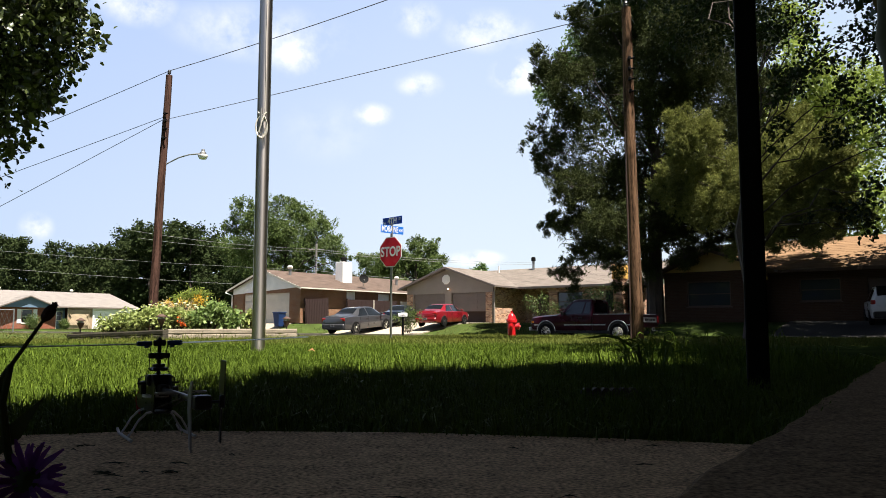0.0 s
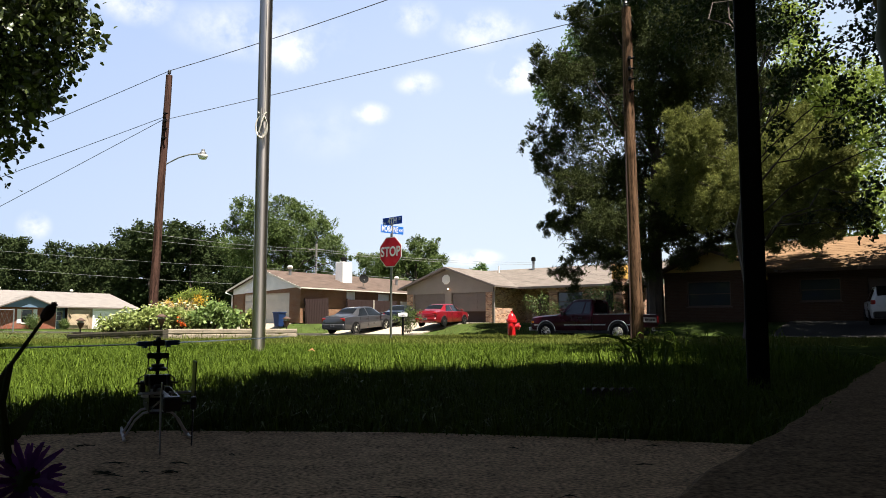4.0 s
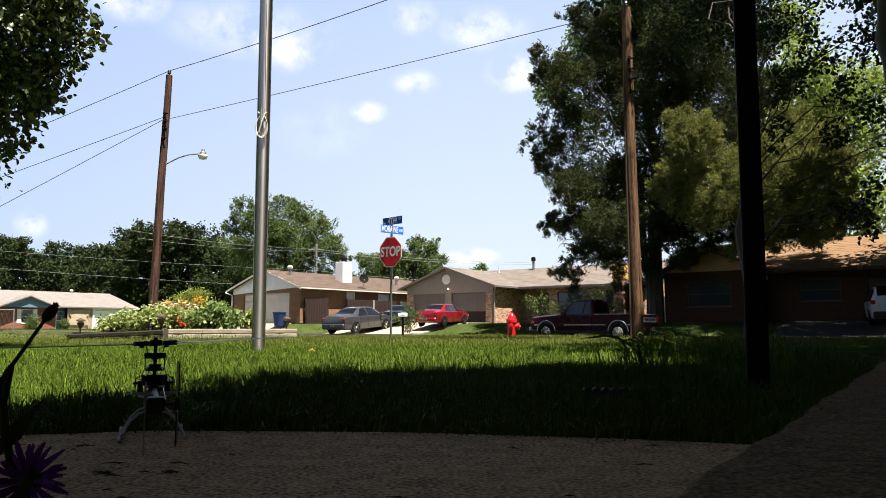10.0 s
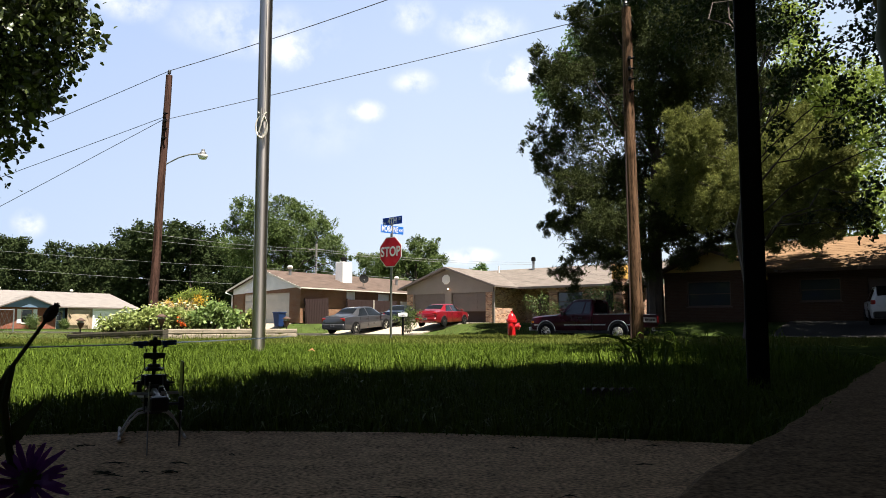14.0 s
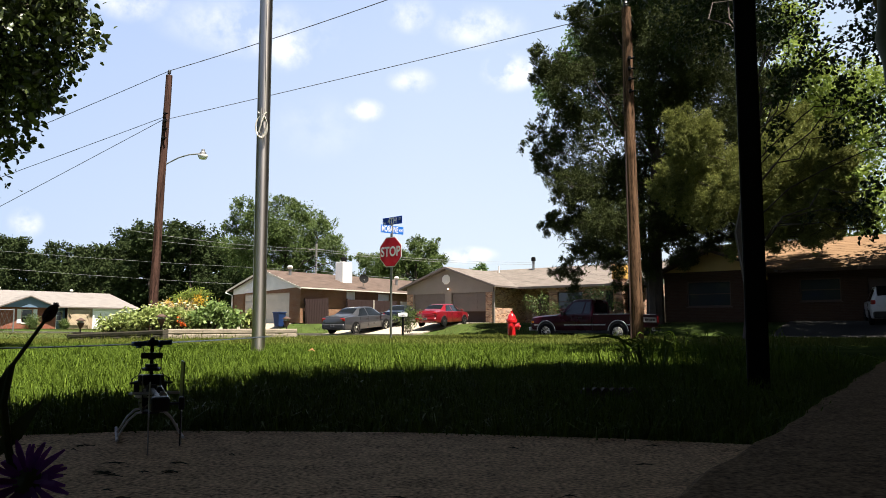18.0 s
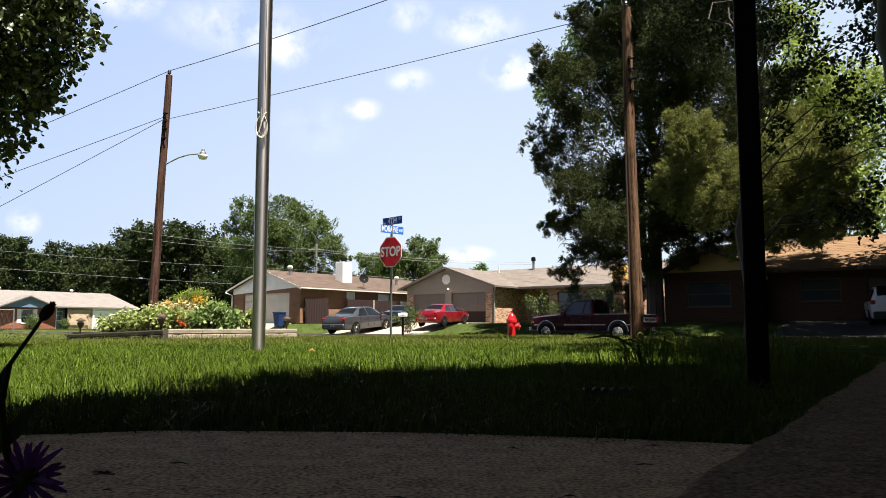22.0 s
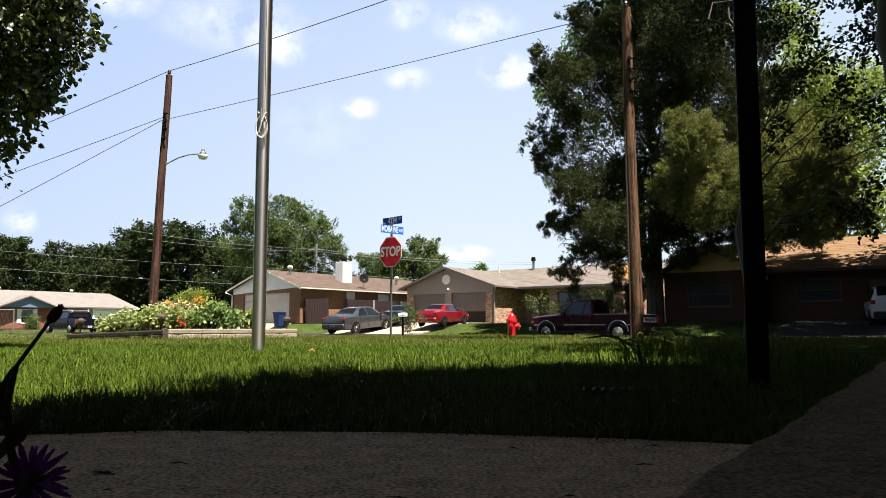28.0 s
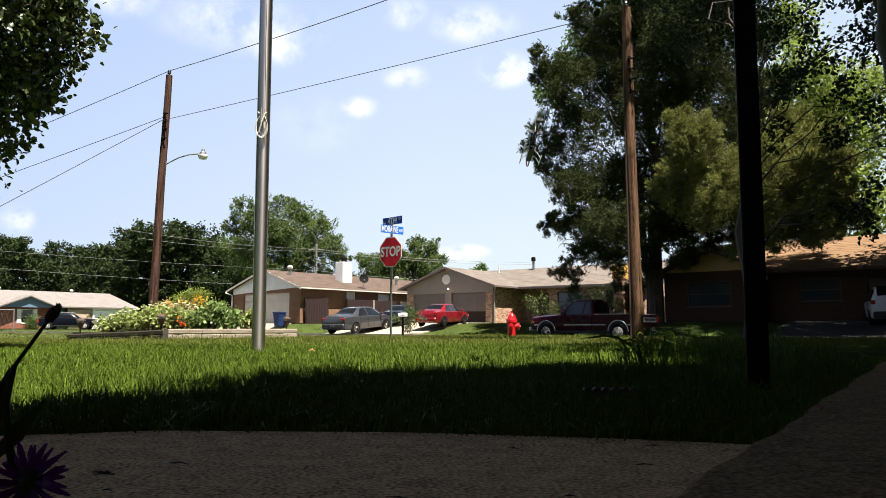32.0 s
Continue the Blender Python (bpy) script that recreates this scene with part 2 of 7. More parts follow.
FENCE_GREY = surface("weathered_fence_boards", (0.25, 0.23, 0.2), 0.9, var=0.35, scale=2, fine=30, by_object=0.2)
TIMBER = surface("weathered_landscape_timber", (0.36, 0.3, 0.23), 0.92, var=0.5, scale=2.5, fine=40, bump=0.6, stretch=(1, 8, 8))
TIMBER_DARK = surface("dark_landscape_timber", (0.07, 0.06, 0.042), 0.95, var=0.5, scale=2.5, fine=40, bump=0.6)
POLE_WOOD = surface("creosote_pole", (0.155, 0.088, 0.05), 0.9, var=0.9, scale=2.2, fine=18, bump=0.8, stretch=(9, 9, 0.35), grain=0.9, blotch=0.9, spec=0.1)
POLE_WOOD_RED = surface("reddish_creosote_pole", (0.095, 0.05, 0.038), 0.9, var=0.9, scale=2.2, fine=18, bump=0.8, stretch=(9, 9, 0.35), grain=0.9, blotch=0.9, spec=0.1)
BARK = surface("dark_bark", (0.06, 0.045, 0.035), 0.95, var=0.5, scale=4, fine=25, bump=0.8, stretch=(3, 3, 0.7))
STEEL = surface("brushed_aluminium_pole", (0.62, 0.57, 0.53), 0.36, metal=1.0, var=0.1, scale=2, fine=30, bump=0.03, stretch=(1, 1, 0.1))
STEEL.node_tree.nodes["Principled BSDF"].inputs["Anisotropic"].default_value = 0.6
STEEL.node_tree.nodes["Principled BSDF"].inputs["Anisotropic Rotation"].default_value = 0.25
SPOUT = surface("dull_grey_spout_paint", (0.14, 0.14, 0.12), 0.7, var=0.2, scale=3, fine=40, bump=0.05, spec=0.1)
GALV = surface("galvanised_steel", (0.36, 0.36, 0.35), 0.5, metal=0.8, var=0.2, scale=6, fine=60, bump=0.05)
RIM = surface("silver_alloy", (1.0, 0.95, 0.84), 0.4, metal=0.15, var=0.1, bump=0)
CHROME = surface("chrome", (0.75, 0.75, 0.75), 0.15, metal=1.0, var=0.05, bump=0)
BLACK_IRON = surface("black_painted_post", (0.008, 0.008, 0.008), 0.7, var=0.3, bump=0.1, spec=0.08)
BLACK_PLASTIC = surface("black_plastic", (0.015, 0.015, 0.016), 0.5, var=0.3, bump=0.05)
RUBBER = surface("tyre_rubber", (0.013, 0.013, 0.013), 0.9, spec=0.1, var=0.3, bump=0.1)
WIRE_PALE = surface("weathered_aluminium_cable", (0.3, 0.3, 0.28), 0.6, var=0.1, bump=0)
WIRE = surface("dark_cable", (0.07, 0.07, 0.075), 0.6, var=0.1, bump=0)
ROPE = surface("white_rope", (0.72, 0.68, 0.6), 0.8, var=0.2, fine=200, bump=0.3)
SIGN_RED = surface("stop_sign_red", (0.68, 0.018, 0.04), 0.4, var=0.12, bump=0.02)
SIGN_BLUE = surface("street_sign_blue", (0.015, 0.08, 0.55), 0.4, var=0.1, bump=0.02)
SIGN_BLUE_LIGHT = surface("bright_street_sign_blue", (0.015, 0.17, 0.7), 0.4, var=0.1, bump=0.02)
SIGN_WHITE = surface("sign_white", (0.82, 0.82, 0.82), 0.4, var=0.05, bump=0)
HYDRANT = surface("hydrant_red", (0.62, 0.012, 0.018), 0.35, var=0.2, scale=6, bump=0.1, coat=0.3)
BIN_BLUE = surface("blue_bin_plastic", (0.014, 0.042, 0.15), 0.5, var=0.15, bump=0.05)
GLASS = glassy("dark_window_glass", (0.03, 0.035, 0.04))
CAR_GLASS = glassy("car_glass", (0.008, 0.01, 0.012), 0.05)
CAR_GLASS.node_tree.nodes["Principled BSDF"].inputs["Specular IOR Level"].default_value = 0.42
BRIGHT_TRIM = surface("bright_satin_moulding", (0.62, 0.62, 0.62), 0.35, metal=0.2, var=0.08, bump=0)
PLATE_GREY = surface("dusty_plate", (0.3, 0.3, 0.3), 0.5, var=0.2, bump=0)
PAINT_GREY = surface("gunmetal_car_paint", (0.042, 0.044, 0.05), 0.3, metal=0.0, var=0.08, scale=0.8, bump=0.0, coat=0.5)
PAINT_RED = surface("red_car_paint", (0.24, 0.007, 0.016), 0.3, var=0.06, scale=0.8, bump=0.0, coat=0.9)
PAINT_MAROON = surface("maroon_truck_paint", (0.04, 0.0025, 0.01), 0.3, var=0.1, scale=0.8, bump=0.0, spec=0.2, coat=0.2)
PAINT_NAVY = surface("dark_navy_truck_paint", (0.004, 0.005, 0.012), 0.35, var=0.1, scale=0.8, bump=0.0, spec=0.15, coat=0.12)
PAINT_BLUE = surface("blue_car_paint", (0.008, 0.012, 0.024), 0.3, metal=0.3, var=0.06, bump=0.0, coat=0.8)
PAINT_WHITE = surface("silver_white_car_paint", (0.62, 0.62, 0.64), 0.3, var=0.05, bump=0.0, coat=0.8)
TAIL_RED = surface("tail_lamp_red", (0.35, 0.012, 0.012), 0.15, var=0.05, bump=0.0, coat=0.8)
AMBER = surface("amber_lamp", (0.7, 0.25, 0.03), 0.2, var=0.05, bump=0.0, coat=0.8)
LAMP_CLEAR = surface("clear_lamp", (0.6, 0.6, 0.6), 0.15, var=0.05, bump=0.0, coat=0.8)
DULL_RIM = surface("dusty_steel_rim", (0.13, 0.13, 0.13), 0.5, metal=0.3, var=0.2, bump=0.0)
# ---- the land ----
def land(name, xs, ys, material, lift=0.0):
    g = Geo()
    n = len(xs)
    g.v = [(x, y, ground_z(x, y) + lift) for y in ys for x in xs]
    g.f = [(j * n + i, j * n + i + 1, (j + 1) * n + i + 1, (j + 1) * n + i) for j in range(len(ys) - 1) for i in range(n - 1)]
    return g


steps = [-3000, -1200, -500, -250] + list(range(-140, -50, 3)) + list(range(-50, 46)) + list(range(48, 141, 3)) + [250, 500, 1200, 3000]
ground = part("ground", land("ground", steps, [-3000, -800, -200, -60] + list(range(-30, 0, 3)) + list(range(0, 70)) + list(range(70, 131, 3)) + [200, 400, 1000, 3000], SOIL), SOIL)
tagged(ground, "green lawn ground running out to the horizon", "ground", kind="structure")


def strip(name, s0, s1, r0, r1, lift, material, label, category, thick=0.12, n=24):
    """A paved strip that follows the land, with a real edge."""
    g = Geo()
    rows = []
    k = max(2, int((r1 - r0) / 0.8))
    for i in range(n + 1):
        s = s0 + (s1 - s0) * i / n
        ring = []
        for j in range(k + 1):
            p = E1 * s + E2 * (r0 + (r1 - r0) * j / k)
            ring.append((p.x, p.y, ground_z(p.x, p.y) + lift))
        low = [(x, y, z - thick) for x, y, z in (ring[-1], ring[0])]
        rows.append(ring + low)
    g.loft(rows)
    return tagged(part(name, g, material), label, category, kind="structure")


road = strip("road", -130, 90, 24.0, 31.0, 0.03, ASPHALT, "worn grey asphalt residential road", "road", n=60)
kerb_1 = strip("kerb_1", -130, 90, 23.8, 24.0, 0.12, DRIVE, "pale concrete kerb along the road", "kerb", n=60)
kerb_2 = strip("kerb_2", -130, 90, 31.0, 31.2, 0.12, DRIVE, "pale concrete kerb along the road", "kerb", n=60)
driveway_1 = strip("driveway_1", -45.2, -38.6, 31.2, 33.7, 0.05, DRIVE, "pale concrete driveway before the garage", "driveway")
driveway_2 = strip("driveway_2", -33.9, -26.6, 31.2, 40.0, 0.07, DRIVE, "sunlit pale concrete driveway", "driveway")
# dark asphalt used here so that the driveway looks shaded
driveway_3 = strip("driveway_3", -8.0, -1.5, 31.2, 37.6, 0.05, ASPHALT, "driveway in dark asphalt colour that stands for its shade", "driveway")

# ---- the porch the camera stands on ----
g = Geo()
edge = [(-1.7, 1.58), (-1.6, 1.6), (-1.1, 1.72), (-0.7, 1.83), (-0.1, 1.8), (0.4, 1.7), (0.7, 1.6), (1.6, 1.58), (3.2, 1.58)]
g.prism([(-1.7, -3.0)] + edge + [(3.2, -3.0)], -0.14, 0.0, "z")
patio = tagged(part("patio", g, CONCRETE), "rough grey concrete patio slab in shade", "patio", kind="structure")
g = Geo()
rim = []
for i in range(61):
    k = i / 60
    wob = 0.005 * math.sin(k * 31) + 0.004 * math.sin(k * 113 + 1)
    rim.append((-0.1 + 3.57 * k + wob, 0.4 + 5.35 * k - wob))
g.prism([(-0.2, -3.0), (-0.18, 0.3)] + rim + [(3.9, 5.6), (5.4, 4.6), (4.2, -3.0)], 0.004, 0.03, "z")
bm_step = part("porch_step", g, STEP_CONCRETE_SHADED)
md = bm_step.modifiers.new("worn", "BEVEL")
md.width, md.segments, md.limit_method = 0.012, 2, "ANGLE"
tagged(bm_step, "raised concrete porch step with a chipped edge", "step", kind="structure")
# ---- houses ----
def holed(length, height, thick, holes=()):
    """A wall along x, inward along y, with openings (x0, x1, z0, z1) right through it."""
    g = Geo()
    xs = sorted({0.0, length, *[h[0] for h in holes], *[h[1] for h in holes]})
    zs = sorted({0.0, height, *[h[2] for h in holes], *[h[3] for h in holes]})
    at_, solid = {}, {}
    for i in range(len(xs) - 1):
        for j in range(len(zs) - 1):
            cx, cz = (xs[i] + xs[i + 1]) / 2, (zs[j] + zs[j + 1]) / 2
            solid[i, j] = not any(h[0] < cx < h[1] and h[2] < cz < h[3] for h in holes)

    def vert(i, k, j):
        if (i, k, j) not in at_:
            at_[i, k, j] = len(g.v)
            g.v.append((xs[i], thick * k, zs[j]))
        return at_[i, k, j]

    for (i, j), full in solid.items():
        if not full:
            continue
        for k in (0, 1):
            g.f.append((vert(i, k, j), vert(i + 1, k, j), vert(i + 1, k, j + 1), vert(i, k, j + 1)))
        for di, dj, p, q in ((-1, 0, (i, j), (i, j + 1)), (1, 0, (i + 1, j), (i + 1, j + 1)), (0, -1, (i, j), (i + 1, j)), (0, 1, (i, j + 1), (i + 1, j + 1))):
            if not solid.get((i + di, j + dj), False):
                g.f.append((vert(p[0], 0, p[1]), vert(q[0], 0, q[1]), vert(q[0], 1, q[1]), vert(p[0], 1, p[1])))
    return g


def put(ob, m):
    ob.matrix_basis = m
    return ob


def wall_on(house, x, y, turn, length, height, material, holes=(), thick=0.2, name="wall", label=""):
    return put(part(name, holed(length, height, thick, holes), material, house, label), pose(x, y, 0, 0, 0, turn))


def window_on(house, x, y, turn, x0, x1, z0, z1, frame_mat=WHITE, rails=1, shutters=None):
    """A window in its opening: frame, panes, sill."""
    m = pose(x, y, 0, 0, 0, turn)
    f = Geo()
    w = 0.06
    f.box(x0, x0 + w, 0.05, 0.13, z0, z1, 0.006).box(x1 - w, x1, 0.05, 0.13, z0, z1, 0.006)
    f.box(x0 + w, x1 - w, 0.05, 0.13, z0, z0 + w, 0.006).box(x0 + w, x1 - w, 0.05, 0.13, z1 - w, z1, 0.006)
    zs = [z0 + w + (z1 - z0 - 2 * w) * i / (rails + 1) for i in range(rails + 2)]
    for z in zs[1:-1]:
        f.box(x0 + w, x1 - w, 0.06, 0.12, z - 0.02, z + 0.02)
    win = put(part("window", f, frame_mat, house, "framed window"), m)
    for a, b in zip(zs, zs[1:]):
        part("pane", Geo().box(x0 + w, x1 - w, 0.085, 0.095, a + 0.005, b - 0.005), GLASS, win)
    part("sill", Geo().box(x0 - 0.05, x1 + 0.05, -0.06, 0.05, z0 - 0.06, z0, 0.01), frame_mat, win)
    if shutters:
        for a in (x0 - 0.48, x1 + 0.06):
            s = Geo().box(a, a + 0.42, -0.035, -0.003, z0 - 0.02, z1 + 0.02, 0.006)
            for i in range(12):
                zz = z0 + 0.08 + (z1 - z0 - 0.16) * i / 11
                s.box(a + 0.06, a + 0.36, -0.048, -0.034, zz - 0.02, zz + 0.02)
            part("shutter", s, shutters, win, "louvred white shutter")
    return win


def garage_door_on(house, x, y, turn, x0, x1, z1, material, label, rows=4, open_to=0.0):
    """A sectional door set back in its opening, its foot lifted to open_to."""
    door = put(part("garage_door", Geo().box(x0, x1, 0.16, 0.19, open_to, z1), material, house, label), pose(x, y, 0, 0, 0, turn))
    h = (z1 - open_to) / rows
    n = 4
    for i in range(rows):
        g = Geo()
        for k in range(n):
            a, b = x0 + (x1 - x0) * k / n, x0 + (x1 - x0) * (k + 1) / n
            g.box(a + 0.05, b - 0.05, 0.118, 0.135, open_to + i * h + 0.1, open_to + (i + 1) * h - 0.1, 0.006)
        g.box(x0 + 0.01, x1 - 0.01, 0.13, 0.162, open_to + i * h + 0.008, open_to + (i + 1) * h - 0.008, 0.006)
        part("door_panel", g, material, door)
    return door


def gable_roof(house, a0, a1, c, half, eave, rise, axis, material, trim, over=0.45, thick=0.1):
    """A ridge roof along axis from a0 to a1, centred on c, with eaves past half, fascia and courses of shingle."""
    slope = rise / half
    e = half + over
    top = eave + rise + 0.1
    lowz = top - slope * e
    prof = [(c - e, lowz), (c, top), (c + e, lowz), (c + e, lowz - thick), (c, top - thick), (c - e, lowz - thick)]
    g = Geo().prism(prof, a0, a1, axis)
    roof = part("roof", g, material, house, "shingled pitched roof")
    n = int(e / 0.28)
    for side in (-1, 1):
        for i in range(n):
            d0, d1 = e * i / n, e * (i + 1) / n
            za, zb = top - slope * d0, top - slope * d1
            q = [(c + side * d0, za + 0.003), (c + side * d1, zb + 0.008), (c + side * d1, zb + 0.003)]
            part("shingle_course", Geo().prism(q, a0 + 0.01, a1 - 0.01, axis), material, roof)
    for side in (-1, 1):
        f = Geo()
        x0, x1 = sorted((c + side * e, c + side * (e + 0.03)))
        if axis == "y":
            f.box(x0, x1, a0, a1, lowz - thick, lowz + 0.01)
        else:
            f.box(a0, a1, x0, x1, lowz - thick - 0.04, lowz + 0.01)
        part("fascia", f, trim, roof)
    for at in (a0 - 0.03, a1):
        pr = [(c - e, lowz - 0.004), (c, top - 0.004), (c + e, lowz - 0.004), (c + e, lowz - 0.14), (c, top - 0.14), (c - e, lowz - 0.14)]
        part("bargeboard", Geo().prism(pr, at, at + 0.03, axis), trim, roof)
    return roof


def gutter_on(house, pts, label="white downspout", material=None):
    part("downspout", Geo().tube(pts, 0.045, 6), material or WHITE, house, label)


def roof_vent(house, x, y, z, tall=0.45):
    v = put(part("roof_vent", Geo().tube([(0, 0, -0.3), (0, 0, tall)], 0.1, 10), GALV, house, "round metal roof vent"), pose(x, y, z))
    part("cap", Geo().lathe([(0.0, tall - 0.02), (0.17, tall), (0.2, tall + 0.1), (0.17, tall + 0.2), (0.0, tall + 0.26)], 12), RIM, v, "bright domed vent cap")


# house with the taupe garage gable
house = thing("house", on_grid(-33.87, 40.1, 0.47), "low brick house with a taupe garage gable and tan roof", "house")
GW, MAIN = 7.35, 16.4
wall_on(house, 0, 0, 0, GW, 2.55, TAUPE, [(0.6, 3.4, 0, 2.1), (3.95, 6.75, 0, 2.1)], label="taupe front of the garage")
wall_on(house, GW, 0.2, 90, 2.55, 2.55, BRICK_TAN, label="mottled tan brick side wall")
wall_on(house, 0, 9.5, -90, 9.3, 2.55, BRICK_TAN)
wall_on(house, GW, 4.1, 0, 2.6, 2.55, BRICK_TAN, [(0.9, 1.9, 0, 2.05)])
wall_on(house, GW, 2.75, 90, 1.35, 2.55, BRICK_TAN)
wall_on(house, GW + 2.6, 4.1, -90, 1.15, 2.55, BRICK_TAN)
wall_on(house, GW + 2.6, 2.75, 0, MAIN - GW - 2.6, 2.55, BRICK_TAN, [(0.6, 2.4, 0.8, 2.1), (4.0, 5.8, 0.9, 2.1)])
part("porch_slab", Geo().box(GW + 0.01, GW + 2.59, 2.7, 4.09, 0.0, 0.1, 0.01), DRIVE, house, "concrete entrance slab")
wall_on(house, MAIN, 2.95, 90, 7.5, 2.55, BRICK_TAN, [(1.2, 2.6, 1.0, 2.1)])
wall_on(house, MAIN, 10.6, 180, MAIN, 2.55, BRICK_TAN)
for px in (0.0, 3.4, 6.75):
    part("door_jamb", Geo().box(px + 0.003, px + 0.52, -0.03, -0.002, 0, 2.1, 0.006), BRICK_TAN if px != 3.4 else TAUPE, house)
garage_door_on(house, 0, 0, 0, 0.6, 3.4, 2.1, GARAGE_TAUPE, "closed taupe garage door")
garage_door_on(house, 0, 0, 0, 3.95, 6.75, 2.1, GARAGE_TAUPE, "half-raised taupe garage door", rows=3, open_to=0.85)
# dark boards added close behind the doors give the opening its shade
part("garage_shade_liner", Geo().box(0.02, GW - 0.02, 0.7, 0.75, 0.0, 2.5).box(GW - 0.26, GW - 0.21, 0.21, 0.69, 0.0, 2.5).box(0.21, 0.26, 0.21, 0.69, 0.0, 2.5), DARK_TRIM, house, "dark liner added behind the garage doors in place of shade")
put(part("gable", Geo().prism([(0, 2.55), (GW, 2.55), (GW / 2, 3.78)], 0.0, 0.16, "y"), TAUPE, house, "taupe painted gable"), pose(0, 0, 0))
vent = part("gable_vent", Geo().lathe([(0.35, 0.0), (0.35, 0.05), (0.28, 0.06), (0.27, 0.02), (0.0, 0.02)], 8), WHITE, house, "white octagonal louvre")
put(vent, pose(3.5, -0.002, 3.05, 90, 22.5, 0))
gable_roof(house, -0.5, 5.9, GW / 2, GW / 2, 2.55, 1.25, "y", SHINGLE_TAN, GARAGE_TAUPE)
gable_roof(house, -0.3, MAIN + 0.4, 6.65, 3.95, 2.55, 1.45, "x", SHINGLE_TAN, GARAGE_TAUPE)
put(part("gable", Geo().prism([(2.75, 2.55), (10.55, 2.55), (6.65, 3.98)], MAIN - 0.16, MAIN, "x"), CREAM, house, "cream gable end"), pose(0, 0, 0))
window_on(house, GW + 2.6, 2.75, 0, 0.6, 2.4, 0.8, 2.1, DARK_TRIM)
window_on(house, GW + 2.6, 2.75, 0, 4.0, 5.8, 0.9, 2.1, DARK_TRIM)
window_on(house, MAIN, 2.95, 90, 1.2, 2.6, 1.0, 2.1)
fd = put(part("front_door", Geo().box(0.92, 1.88, 0.08, 0.12, 0.02, 2.03, 0.006), DARK_TRIM, house, "dark panelled front door"), pose(GW, 4.1, 0))
part("door_knob", Geo().lathe([(0, 0), (0.03, 0.01), (0.03, 0.04), (0, 0.06)], 8, pose(1.78, 0.08, 1.0, 90, 0, 0)), CHROME, fd)
wl = put(part("wall_lamp", Geo().box(-0.05, 0.05, -0.1, -0.003, -0.08, 0.1, 0.01), BLACK_IRON, house, "small wall lamp over the garage"), pose(3.68, 0, 2.38))
gl = bpy.data.materials.new("lit_bulb")
gl.use_nodes = True
gl.node_tree.nodes["Principled BSDF"].inputs["Emission Color"].default_value = (1, 0.6, 0.3, 1)
gl.node_tree.nodes["Principled BSDF"].inputs["Emission Strength"].default_value = 2.5
part("bulb", Geo().lathe([(0, -0.05), (0.06, 0), (0.06, 0.05), (0, 0.1)], 8, pose(0.06, -0.13, -0.02)), gl, wl, "lit warm bulb")
gutter_on(house, [(GW + 0.36, -0.3, 2.42), (GW + 0.1, -0.02, 2.1), (GW + 0.08, -0.02, 0.1)], "taupe downspout", TAUPE)
st = put(part("flue", Geo().tube([(0, 0, -0.4), (0, 0, 0.9)], 0.09, 8), GALV, house, "galvanised roof flue"), pose(6.7, 6.3, 3.7))
part("flue_cap", Geo().lathe([(0.1, 0.88), (0.16, 0.9), (0.16, 1.15), (0.1, 1.18), (0, 1.2)], 10), BLACK_IRON, st)
put(part("vent_pipe", Geo().tube([(0, 0, -0.3), (0, 0, 0.4)], 0.05, 8), WHITE, house, "white plastic vent pipe"), pose(3.9, 6.0, 3.95))
part("chimney_base", Geo().box(14.85, 15.45, 1.9, 2.74, 0, 2.74, 0.02), BRICK_TAN, house)
part("chimney", Geo().box(14.8, 15.5, 1.85, 2.74, 2.74, 3.62, 0.02), OCHRE_PAINT, house, "ochre boxed chimney")

# house with the white gable garage
house = thing("house", on_grid(-38.05, 33.8, 0.55), "brown brick house with white gable garage and brown roof", "house")
HW, HL = 7.3, 15.5
wall_on(house, -HW, 0, 0, HW, 2.45, BRICK_BROWN, [(1.2, 6.2, 0, 2.1)])
wall_on(house, 0, 0.2, 90, HL, 2.45, BRICK_BROWN, [(4.2, 5.15, 1.5, 2.3), (7.6, 8.9, 1.75, 2.25)])
wall_on(house, -HW, HL, -90, HL - 0.2, 2.45, BRICK_BROWN)
wall_on(house, 0, HL + 0.2, 180, HW, 2.45, BRICK_BROWN)
garage_door_on(house, -HW, 0, 0, 1.2, 6.2, 2.1, CREAM, "wide cream garage door")
put(part("gable", Geo().prism([(-HW, 2.1), (0, 2.45), (0, 2.46), (-HW / 2, 3.72), (-HW, 2.46)], -0.03, -0.004, "y"), WHITE, house, "white board gable"), pose(0, 0, 0))
sid = Geo()
for i in range(9):
    z = 2.45 + 0.14 * i
    hw = HW / 2 * max(0.03, 1 - (z + 0.12 - 2.45) / 1.25)
    sid.box(-HW / 2 - hw, -HW / 2 + hw, -0.05, -0.028, z, z + 0.12, 0.004)
part("siding", sid, WHITE, house, "white lap siding boards")
gable_roof(house, -0.35, HL + 0.5, -HW / 2, HW / 2, 2.45, 1.25, "y", SHINGLE_BROWN, CREAM, thick=0.07)
for y0, y1, z0, z1 in ((4.2, 5.15, 1.5, 2.3), (7.6, 8.9, 1.75, 2.25)):
    wn_ = window_on(house, 0, 0.2, 90, y0, y1, z0, z1)
    part("blind", Geo().box(y0 + 0.06, y1 - 0.06, 0.03, 0.045, z0 + 0.05, z1 - 0.06, 0.004), WHITE, wn_, "pale board over the window")
ch = put(part("chimney", Geo().box(-0.4, 0.4, -0.5, 0.5, 0, 1.65, 0.02), WHITE, house, "white boxed chimney"), pose(-1.9, 6.0, 3.0))
